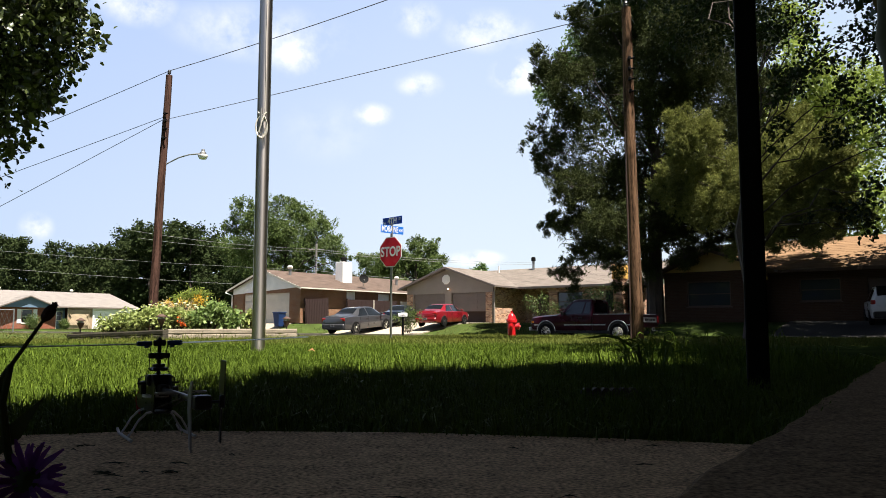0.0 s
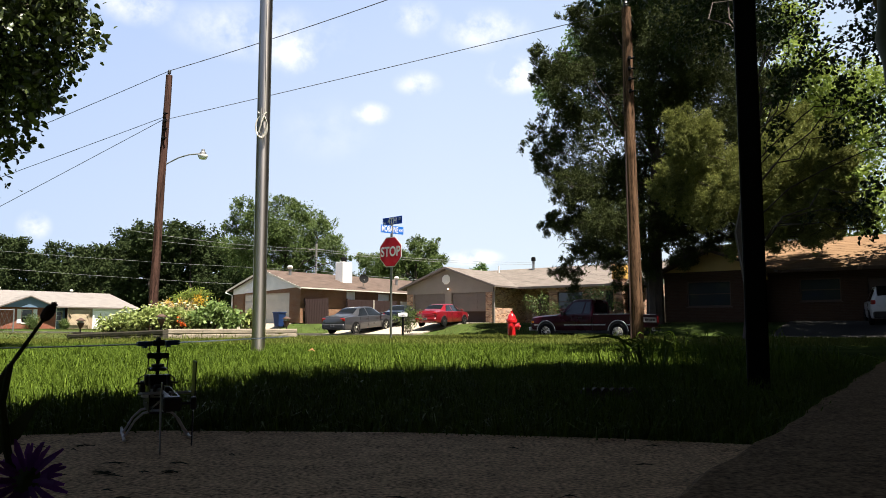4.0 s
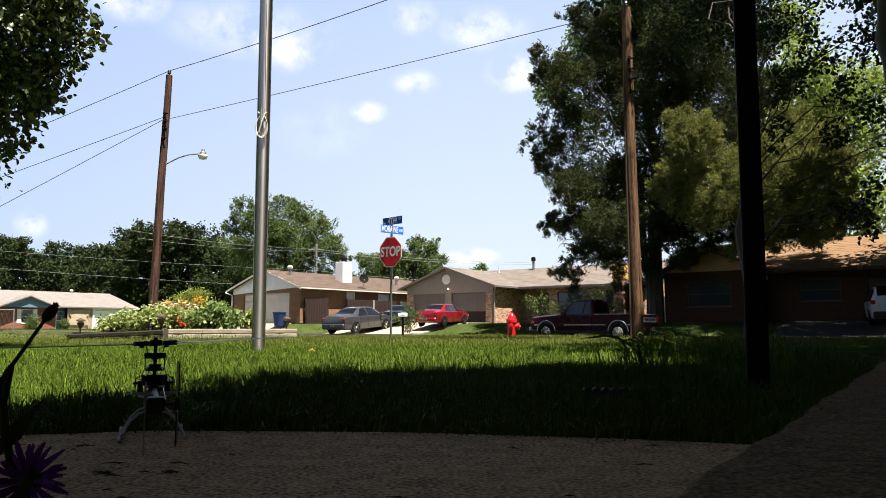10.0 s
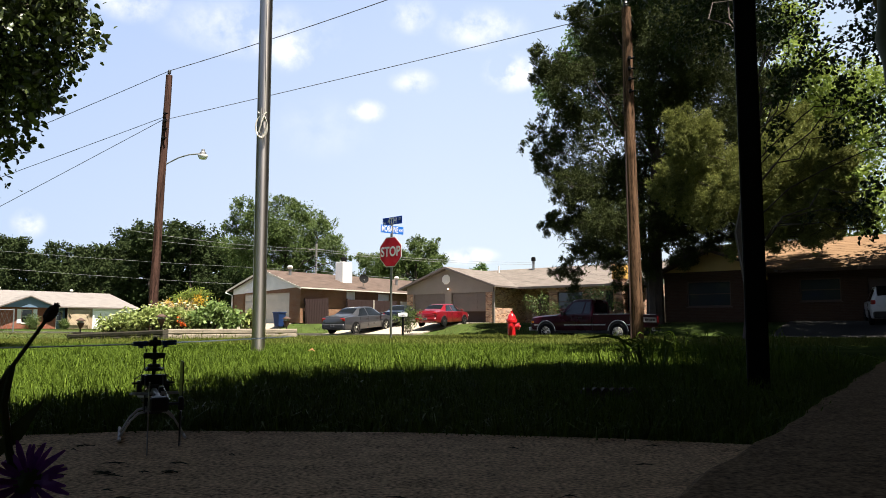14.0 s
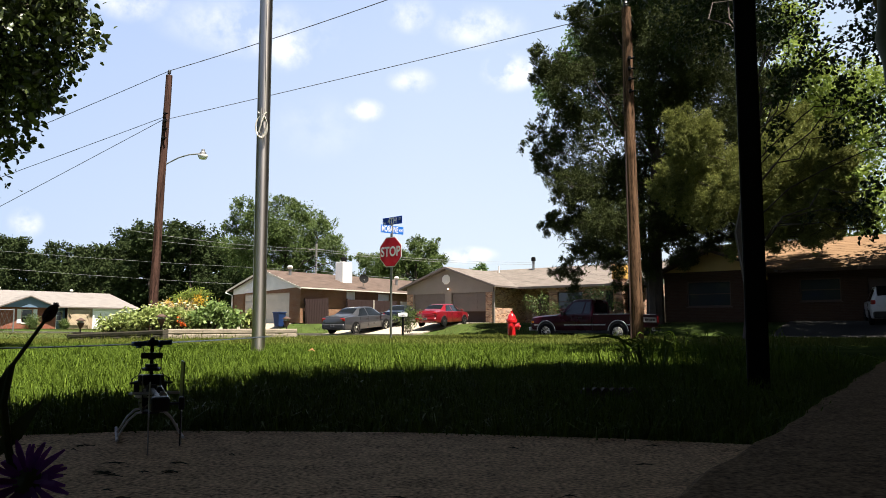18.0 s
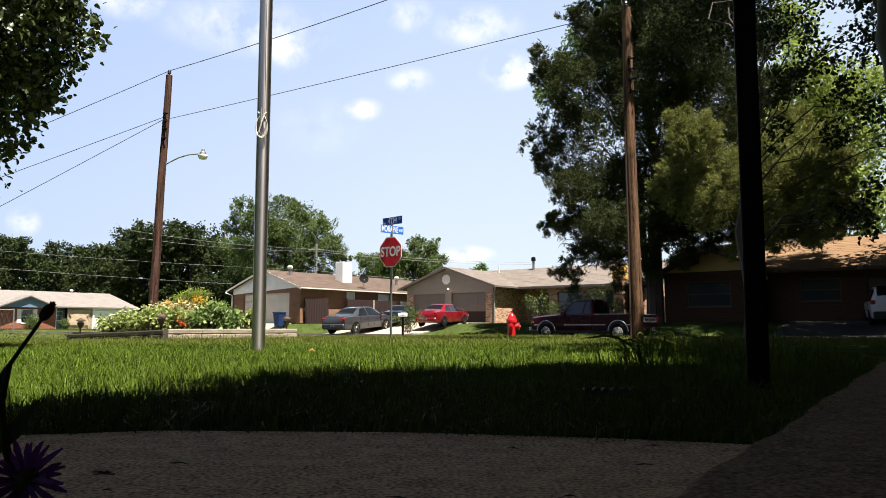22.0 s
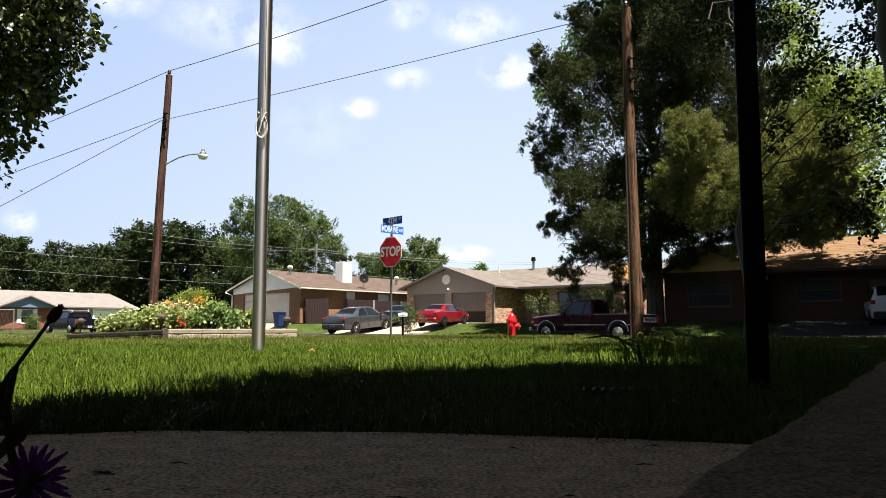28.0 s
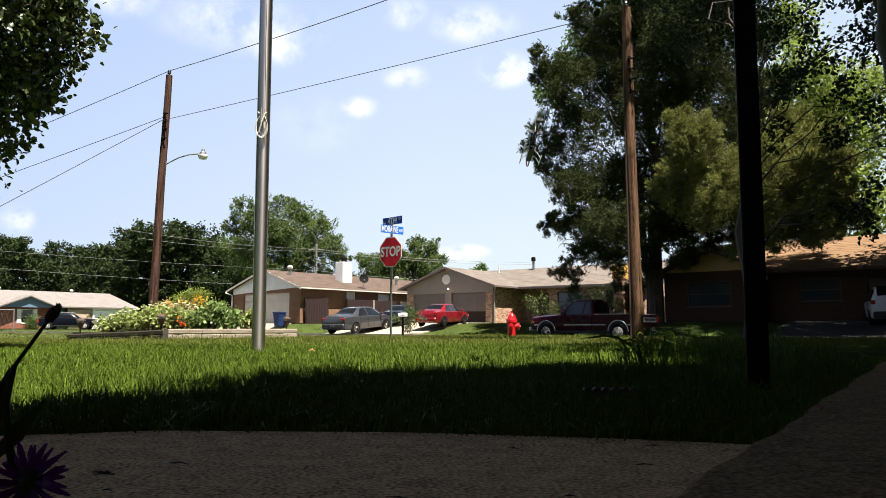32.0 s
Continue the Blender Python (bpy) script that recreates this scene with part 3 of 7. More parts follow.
part("chimney_cap", Geo().lathe([(0.2, 1.65), (0.2, 1.8), (0.26, 1.85), (0.26, 1.98), (0.12, 2.06), (0, 2.08)], 10), BLACK_IRON, ch, "dark metal chimney cap")
roof_vent(house, -2.6, 1.3, 3.45)
roof_vent(house, -1.8, 12.0, 3.2)
ds = put(part("satellite_dish", Geo().lathe([(0.0, 0.0), (0.24, 0.025), (0.44, 0.1), (0.45, 0.11), (0.2, 0.035), (0, 0.015)], 16), BLACK_IRON, house, "dark satellite dish"), pose(-0.1, 6.3, 3.3, 68, 0, 60) @ Matrix.Scale(0.8, 4))
part("dish_arm", Geo().tube([(0, 0, 0.05), (0, -0.3, 0.35)], 0.018, 6).tube([(0, 0, 0), (0, -0.35, -0.2), (0, -0.6, -0.5)], 0.025, 6), GALV, ds)
gutter_on(house, [(-HW - 0.35, -0.45, 2.25), (-HW - 0.02, -0.1, 2.05), (-HW - 0.02, -0.1, 0.1)])

# house with the pale roof and blue gable
house = thing("house", pose(-49.2, 74.4, 0.12, 0, 0, GRID + 90), "red brick house with pale roof and blue gable", "house")
wall_on(house, -8, 0, 0, 17.9, 2.45, BRICK_RED, [(14.3, 15.4, 0.6, 2.1)])
wall_on(house, 9.9, 0.9, 0, 1.4, 2.45, BLUE_SIDING, [(0.3, 1.15, 0.9, 2.0)], label="slate blue wall under the porch")
wall_on(house, 11.3, 0.15, 0, 2.8, 2.45, TAN_PAINT)
wall_on(house, 14.1, 0.05, 0, 5.3, 2.45, WHITE, [(0.2, 5.0, 0, 2.1)])
wall_on(house, 19.4, 0.25, 90, 7.95, 2.45, BRICK_RED)
wall_on(house, 19.4, 8.4, 180, 27.4, 2.45, BRICK_RED)
garage_door_on(house, 14.1, 0.05, 0, 0.2, 5.0, 2.1, WHITE, "white garage door")
window_on(house, -8, 0, 0, 14.3, 15.4, 0.6, 2.1, shutters=WHITE)
window_on(house, 9.9, 0.9, 0, 0.3, 1.15, 0.9, 2.0)
part("porch_column", Geo().box(9.9, 9.98, 0.0, 0.08, 0, 2.45, 0.01), WHITE, house)
gable_roof(house, -8.5, 18.2, 4.2, 4.2, 2.45, 1.75, "x", SHINGLE_PALE, GARAGE_TAUPE, over=0.2)
hip = Geo()
hip.add([(18.2, -0.2, 2.46), (18.2, 8.6, 2.46), (18.2, 4.2, 4.29), (19.9, -0.2, 2.4), (19.9, 8.6, 2.4)], [(0, 3, 2), (3, 4, 2), (1, 2, 4), (0, 1, 4, 3), (0, 2, 1)])
part("hip_end", hip, SHINGLE_PALE, house, "pale shingled hip end of the roof")
part("gable", Geo().prism([(3.9, 2.3), (9.7, 2.3), (6.8, 3.5)], -0.5, -0.36, "y"), BLUE_SIDING, house, "slate blue board gable")
gable_roof(house, -0.75, 2.6, 6.8, 2.75, 2.4, 1.08, "y", SHINGLE_PALE, GARAGE_TAUPE, over=0.35)
lat = Geo()
for i in range(9):
    for k in (-1, 1):
        lat.box(-0.06, 0.06, -0.01 * k, 0.01 + 0.01 * k, -1.0, 1.0, 0, pose(11.75 + 0.19 * i, 0.02, 1.25, 0, 32 * k, 0))
lat.box(11.2, 11.27, 0.0, 0.08, 0, 2.4).box(13.6, 13.67, 0.0, 0.08, 0, 2.4)
part("lattice", lat, LATTICE, house, "tan porch lattice")
roof_vent(house, 5.5, 4.2, 4.2, 0.2)
roof_vent(house, 13.5, 4.2, 4.2, 0.2)

# shaded house behind the trees
house = thing("house", on_grid(-14.3, 38.0, 0.5), "shaded ochre house with an orange-tan roof", "house")
# near-black brick and dark window frames carry the shade on these walls
wall_on(house, 0, 0, 0, 5.0, 2.6, BRICK_SHADED, [(1.2, 3.4, 0.8, 2.1)])
wall_on(house, 5.0, 0.8, 0, 5.6, 2.6, BRICK_SHADED, [(1.4, 3.2, 1.0, 2.1), (4.3, 5.3, 0, 2.05)])
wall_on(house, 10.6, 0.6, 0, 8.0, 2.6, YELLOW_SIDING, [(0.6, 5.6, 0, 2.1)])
wall_on(house, 0, 9.0, -90, 8.8, 2.6, BRICK_SHADED)
wall_on(house, 18.6, 0.8, 90, 8.0, 2.6, BRICK_SHADED)
wall_on(house, 18.6, 9.0, 180, 18.6, 2.6, BRICK_SHADED)
window_on(house, 0, 0, 0, 1.2, 3.4, 0.8, 2.1, DARK_TRIM)
window_on(house, 5.0, 0.8, 0, 1.4, 3.2, 1.0, 2.1, DARK_TRIM)
put(part("front_door", Geo().box(4.32, 5.28, 0.08, 0.12, 0.02, 2.03, 0.006), DARK_TRIM, house), pose(5.0, 0.8, 0))
garage_door_on(house, 10.6, 0.6, 0, 0.6, 5.6, 2.1, YELLOW_SIDING, "ochre garage door")
gable_roof(house, -0.4, 19.0, 4.9, 4.4, 2.6, 1.75, "x", SHINGLE_ORANGE, DARK_TRIM)
gable_roof(house, -0.6, 4.9, 2.5, 2.6, 2.6, 1.0, "y", SHINGLE_ORANGE, DARK_TRIM, over=0.5)
put(part("gable", Geo().prism([(0, 2.6), (5.0, 2.6), (2.5, 3.6)], 0.0, 0.16, "y"), YELLOW_SIDING, house, "ochre board gable"), pose(0, 0, 0))

# our porch roof overhead; unseen house walls and upper roofs are added light blockers
porch = thing("porch", pose(0.46, 3.2, 0, 0, 0, GRID + 90), "deep porch roof with unseen long brick walls and roofs added to block light", "house")
wall_on(porch, -12, -3.6, 0, 13.9, 2.7, BRICK_TAN, thick=0.2)
wall_on(porch, 1.9, -3.6, 90, 2.1, 2.7, BRICK_TAN, thick=0.2)
wall_on(porch, 1.9, -1.7, 0, 14.0, 2.7, BRICK_TAN, thick=0.2)
wall_on(porch, 15.9, -1.5, -90, 8.0, 2.7, BRICK_TAN, thick=0.2)
wall_on(porch, -12, -0.02, -90, 3.58, 2.62, BRICK_TAN, thick=0.2)
part("porch_roof", Geo().box(-12, 1.85, -4.0, -0.02, 2.62, 2.76, 0.01), DARK_TRIM, porch, "boarded porch roof")
part("light_blocking_roof", Geo().prism([(-10.0, 2.72), (-0.92, 2.72), (-5.4, 5.0)], 1.86, 16.3, "x"), SHINGLE_TAN, porch)
part("light_blocking_roof", Geo().prism([(-10.0, 2.77), (-0.55, 2.77), (-5.4, 5.0)], -12.4, 1.85, "x"), SHINGLE_TAN, porch)
post = tagged(part("porch_post", Geo().box(-0.042, 0.042, -0.042, 0.042, -0.05, 2.62, 0.006), BLACK_IRON), "square black-painted porch post", "post")
post.matrix_world = pose(1.272, 3.0, 0, 0, 0.3, -21)

# garden fences
def board_fence(name, m, length, height, material, label, step=0.14, post_gap=2.4, gap=0.008):
    f = thing(name, m, label, "fence")
    me = Geo().box(0, step - gap, -0.01, 0.01, 0.03, height, 0.003).mesh("slat")
    me.materials.append(material)
    for i in range(int(length / step)):
        put(part("slat", me, material, f), pose(i * step, 0.0, random.uniform(-0.012, 0.012)))
    for z in (0.4, height - 0.35):
        part("rail", Geo().box(0, length, 0.011, 0.05, z - 0.045, z + 0.045), material, f)
    for i in range(int(length / post_gap) + 1):
        part("fence_post", Geo().box(i * post_gap - 0.045, i * post_gap + 0.045, 0.051, 0.14, 0, height + 0.05), material, f)
    return f


board_fence("fence", on_grid(-37.4, 37.7, 0.5, 90), 5.4, 1.75, FENCE_RED, "dark oxblood board fence beside the brick house")
board_fence("gate", on_grid(-37.75, 34.15, 0.42, 84) @ pose(0, 0, 0, 0, -3.5, 0), 1.95, 1.75, FENCE_RED, "oxblood board gate leaning by the wall", post_gap=1.9)
for r in (40.35,):
    fp = tagged(part("fence_post", Geo().box(-0.04, 0.04, -0.06, -0.015, 0.0, 1.78, 0.006), CREAM), "white-painted post in the oxblood fence", "post")
    fp.matrix_world = on_grid(-37.4, r, 0.5, 90) @ pose(0, -0.045, 0)
board_fence("fence", on_grid(-37.3, 43.3, 0.5, 0), 3.4, 1.7, FENCE_GREY, "weathered grey board fence closing the side yard")
board_fence("fence", on_grid(-17.2, 45.5, 0.5, 0), 3.4, 1.7, FENCE_GREY, "weathered grey board fence between houses")

dp = tagged(part("downspout", Geo().tube([(2.3, 3.55, 3.0), (2.21, 3.5, 1.75), (2.2, 3.5, 1.68), (2.235, 3.5, 1.55), (2.26, 3.5, 0.9), (2.28, 3.5, 0.03)], [0.05, 0.05, 0.058, 0.06, 0.05, 0.05], 16), SPOUT, shade=True), "grey metal downspout at the porch end", "downspout")

ub = thing("utility_box", on_grid(-37.3, 36.5, 0.5, 90), "white utility box with a dark hatch", "utility box")
part("box", Geo().box(0, 0.8, -0.3, 0.0, 0, 0.75, 0.02), WHITE, ub)
part("hatch", Geo().box(0.1, 0.45, -0.318, -0.302, 0.1, 0.55, 0.01), BLACK_PLASTIC, ub)
# ---- vehicles ----
def wheel_on(car, x, y, r, width, rim_mat, spokes=5):
    side = 1 if x > 0 else -1
    w = put(part("wheel", Geo().lathe([(r * 0.62, -width / 2), (r * 0.93, -width / 2), (r, -width * 0.36), (r, width * 0.36), (r * 0.93, width / 2), (r * 0.62, width / 2)], 28), RUBBER, car, shade=True), pose(x, y, r, 0, 90 * side, 0))
    g = Geo().lathe([(r * 0.63, width * 0.5), (r * 0.66, width * 0.47), (r * 0.6, width * 0.42), (r * 0.54, width * 0.4)], 28)
    for i in range(spokes):
        a = pose(0, 0, 0, 0, 0, 360 / spokes * i)
        g.box(0.02, r * 0.62, -r * 0.5 / spokes, r * 0.5 / spokes, width * 0.36, width * 0.49, 0.01, a)
    g.lathe([(r * 0.17, width * 0.36), (r * 0.17, width * 0.5), (0, width * 0.52)], 12)
    part("rim", g, rim_mat, w, "alloy rim", shade=True)
    # black backing disc: puts the shade between the spokes into its colour
    part("dark_hub_back", Geo().lathe([(r * 0.58, width * 0.08), (r * 0.58, width * 0.11), (0, width * 0.11)], 20), BLACK_PLASTIC, w)
    return w


def flank(st, y, k):
    """The point of the upper flank at y, k from the belt (0) to the roof edge (1)."""
    for a, b in zip(st, st[1:]):
        if a[0] <= y <= b[0]:
            t = (y - a[0]) / (b[0] - a[0])
            p = [u + (v - u) * t for u, v in zip(a, b)]
            x0, z0, x1, z1 = p[4] * 0.985, p[2], p[5], p[3] - 0.04
            return x0 + (x1 - x0) * k, y, z0 + (z1 - z0) * k
    return 0, y, 0


def dense(st, n=4):
    """Stations drawn finer along a smooth curve through the given ones."""
    out = []
    for i in range(len(st) - 1):
        p0, p1, p2, p3 = st[max(i - 1, 0)], st[i], st[i + 1], st[min(i + 2, len(st) - 1)]
        for k in range(n):
            t = k / n
            row = []
            for a, b, c, d in zip(p0, p1, p2, p3):
                m1, m2 = (c - a) * 0.35, (d - b) * 0.35
                row.append((2 * t ** 3 - 3 * t ** 2 + 1) * b + (t ** 3 - 2 * t ** 2 + t) * m1 + (3 * t ** 2 - 2 * t ** 3) * c + (t ** 3 - t ** 2) * m2)
            row[0] = p1[0] + (p2[0] - p1[0]) * t
            out.append(tuple(row))
    return out + [st[-1]]


def shell(st):
    """Car body from stations (y, sill, belt, top, half width, half width of the top)."""
    rings = []
    for y, zb, zl, zt, wb, wt in st:
        half = [(wb * 0.86, zb), (wb * 0.95, zb + 0.03), (wb * 0.985, zb + (zl - zb) * 0.25), (wb * 0.998, zb + (zl - zb) * 0.5), (wb, zb + (zl - zb) * 0.68), (wb * 0.99, zb + (zl - zb) * 0.74), (wb * 0.996, zl - 0.05), (wb * 0.985, zl),
                (wt + (wb * 0.985 - wt) * 0.5, zl + (zt - 0.04 - zl) * 0.52), (wt, zt - 0.045), (wt * 0.93, zt - 0.016), (wt * 0.75, zt - 0.005), (wt * 0.4, zt)]
        rings.append([(x, y, z) for x, z in half] + [(-x, y, z) for x, z in reversed(half)])
    return Geo().loft(rings)


def side_pane(st, y0, y1, ya, yb, lo=0.05, hi=0.95):
    """Panes of glass for both flanks; y0, y1 at the belt and ya, yb at the roof."""
    made = []
    n = 6
    for sgn in (-1, 1):
        g = Geo()
        made.append(g)
        rows = []
        for k in range(3):
            q = lo + (hi - lo) * k / 2
            row = []
            for i in range(n + 1):
                t = i / n
                y = (y0 + (y1 - y0) * t) * (1 - k / 2) + (ya + (yb - ya) * t) * k / 2
                x, yy, z = flank(st, y, q)
                row.append((sgn * (x + 0.014), yy, z))
            rows.append(row)
        base = len(g.v)
        g.v += [p for r in rows for p in r]
        g.f += [(base + j * (n + 1) + i, base + j * (n + 1) + i + 1, base + (j + 1) * (n + 1) + i + 1, base + (j + 1) * (n + 1) + i) for j in range(2) for i in range(n)]
    return made


def cross_pane(st, ya, yb, k=0.8):
    """A front or rear screen between two stations."""
    pa = [s for s in st if abs(s[0] - ya) < 1e-6][0]
    pb = [s for s in st if abs(s[0] - yb) < 1e-6][0]
    g = Geo()
    rows = []
    for t in (0.08, 0.22, 0.36, 0.5, 0.64, 0.78, 0.92):
        y = pa[0] + (pb[0] - pa[0]) * t
        q0, q1 = [(a, b) for a, b in zip(st, st[1:]) if a[0] <= y <= b[0]][0]
        p = [u + (v - u) * (y - q0[0]) / (q1[0] - q0[0]) for u, v in zip(q0, q1)]
        rows.append([(x * p[5], p[0], p[3] + 0.018 - abs(x) ** 3 * 0.03) for x in (-0.9, -0.6, -0.3, 0, 0.3, 0.6, 0.9)])
    return g.loft(rows, closed=False, caps=False)


def bars(w, h, n, seed):
    """Plain bars in place of writing."""
    rnd = random.Random(seed)
    g = Geo()
    for i in range(n):
        a = -w / 2 + w * i / n
        g.box(a + w * 0.02, a + w / n * rnd.uniform(0.6, 0.9), -0.004, 0.0, -h / 2, h / 2)
    return g


SEDAN = [(-2.37, 0.36, 0.8, 0.87, 0.66, 0.5), (-2.3, 0.27, 0.92, 1.0, 0.82, 0.66), (-1.8, 0.22, 0.96, 1.05, 0.88, 0.7), (-1.4, 0.22, 0.96, 1.1, 0.89, 0.67),
         (-0.75, 0.22, 0.95, 1.4, 0.89, 0.58), (-0.3, 0.22, 0.94, 1.45, 0.89, 0.57), (0.3, 0.22, 0.93, 1.44, 0.89, 0.57), (0.62, 0.22, 0.92, 1.36, 0.89, 0.58),
         (1.3, 0.22, 0.91, 1.0, 0.88, 0.7), (1.9, 0.24, 0.84, 0.91, 0.86, 0.66), (2.22, 0.3, 0.72, 0.78, 0.78, 0.58), (2.37, 0.36, 0.58, 0.64, 0.62, 0.45)]


def sedan(name, m, paint, label, rim, plate=True, scale=1.0, spoiler=False):
    car = thing(name, m @ Matrix.Diagonal((1, 1, 1, 1)), label, "car")
    st = dense([tuple(v * scale for v in s) for s in SEDAN])
    q = scale
    body = part("body", shell(st), paint, car, shade=True)
    [part("side_window", q_, CAR_GLASS, body) for q_ in side_pane(st, -1.2 * q, -0.28 * q, -0.72 * q, -0.28 * q)]
    [part("side_window", q_, CAR_GLASS, body) for q_ in side_pane(st, -0.2 * q, 1.08 * q, -0.2 * q, 0.48 * q)]
    part("rear_screen", cross_pane(st, -1.4 * q, -0.75 * q), CAR_GLASS, body, shade=True)
    part("windscreen", cross_pane(st, 0.62 * q, 1.3 * q), CAR_GLASS, body, shade=True)
    for sx in (-1, 1):
        part("tail_lamp", Geo().box(sx * 0.66 * q - 0.16, sx * 0.66 * q + 0.16, -2.36 * q, -2.16 * q, 0.74 * q, 0.9 * q, 0.03), TAIL_RED, car)
        part("headlamp", Geo().box(sx * 0.62 * q - 0.15, sx * 0.62 * q + 0.15, 2.12 * q, 2.31 * q, 0.56 * q, 0.7 * q, 0.03), LAMP_CLEAR, car)
        part("door_mirror", Geo().box(sx * 0.98 * q - 0.09, sx * 0.98 * q + 0.09, 0.86 * q, 0.98 * q, 0.96 * q, 1.08 * q, 0.03), paint, car)
        for y in (-1.42, 1.45):
            part("wheel_arch", Geo().lathe([(0.37 * q, 0), (0.37 * q, 0.02), (0, 0.02)], 24, pose(sx * 0.868 * q, y * q, 0.33 * q, 0, 90 * sx, 0)), BLACK_PLASTIC, car)
            wheel_on(car, sx * 0.81 * q, y * q, 0.345 * q, 0.2, rim)
        for y in (-0.25, 0.75):
            part("door_handle", Geo().box(sx * 0.9 * q - 0.02, sx * 0.9 * q + 0.02, (y - 0.25) * q, (y - 0.08) * q, 0.8 * q, 0.83 * q, 0.006), paint, car)
        for y in (-1.0, -0.24, 0.98):
            seam = Geo().box(sx * 0.887 * q - 0.006, sx * 0.887 * q + 0.006, y * q - 0.008, y * q + 0.008, 0.34 * q, 0.92 * q)
            part("door_seam", seam, BLACK_PLASTIC, car)
    part("rear_bumper", Geo().box(-0.78 * q, 0.78 * q, -2.42 * q, -2.2 * q, 0.3 * q, 0.58 * q, 0.05), paint, car)
    part("bumper_grille", Geo().box(-0.5 * q, 0.5 * q, 2.25 * q, 2.38 * q, 0.36 * q, 0.52 * q, 0.02), BLACK_PLASTIC, car)
    pl = part("number_plate", Geo().box(-0.15, 0.15, -2.43 * q, -2.415 * q, 0.42 * q, 0.57 * q), PLATE_GREY, car)
    part("plate_bars", put(part("bar", bars(0.22, 0.07, 6, 3), BLACK_PLASTIC), pose(0, 0, 0)).data, BLACK_PLASTIC, pl).matrix_basis = pose(0, -2.431 * q, 0.5 * q)
    bpy.data.objects.remove(bpy.data.objects["bar"])
    if spoiler:
        part("spoiler", Geo().box(-0.66, 0.66, -2.22, -2.02, 1.06, 1.1, 0.015).box(-0.6, -0.52, -2.2, -2.1, 0.95, 1.07).box(0.52, 0.6, -2.2, -2.1, 0.95, 1.07), paint, car)
    return car


def at(x, y, rz, lift=0.05, tilt=0.6):
    a = radians(rz)
    dx, dy = -math.sin(a) * 1.4, math.cos(a) * 1.4
    z0, z1 = ground_z(x - dx, y - dy), ground_z(x + dx, y + dy)
    return pose(x, y, (z0 + z1) / 2 + lift, math.degrees(math.atan2(z1 - z0, 2.8)) * tilt, 0, rz)


sedan("sedan", at(-5.1, 45.0, -31, 0.07), PAINT_GREY, "dark grey four-door sedan parked on the driveway", RIM, scale=1.05)
sedan("sedan", at(0.0, 44.8, -29, 0.08, 0.25), PAINT_RED, "red four-door sedan parked before the garage", DULL_RIM, spoiler=False, scale=0.9)
sedan("sedan", at(-2.7, 48.2, -15), PAINT_BLUE, "dark blue sedan parked beside the other cars", GALV, scale=0.86)


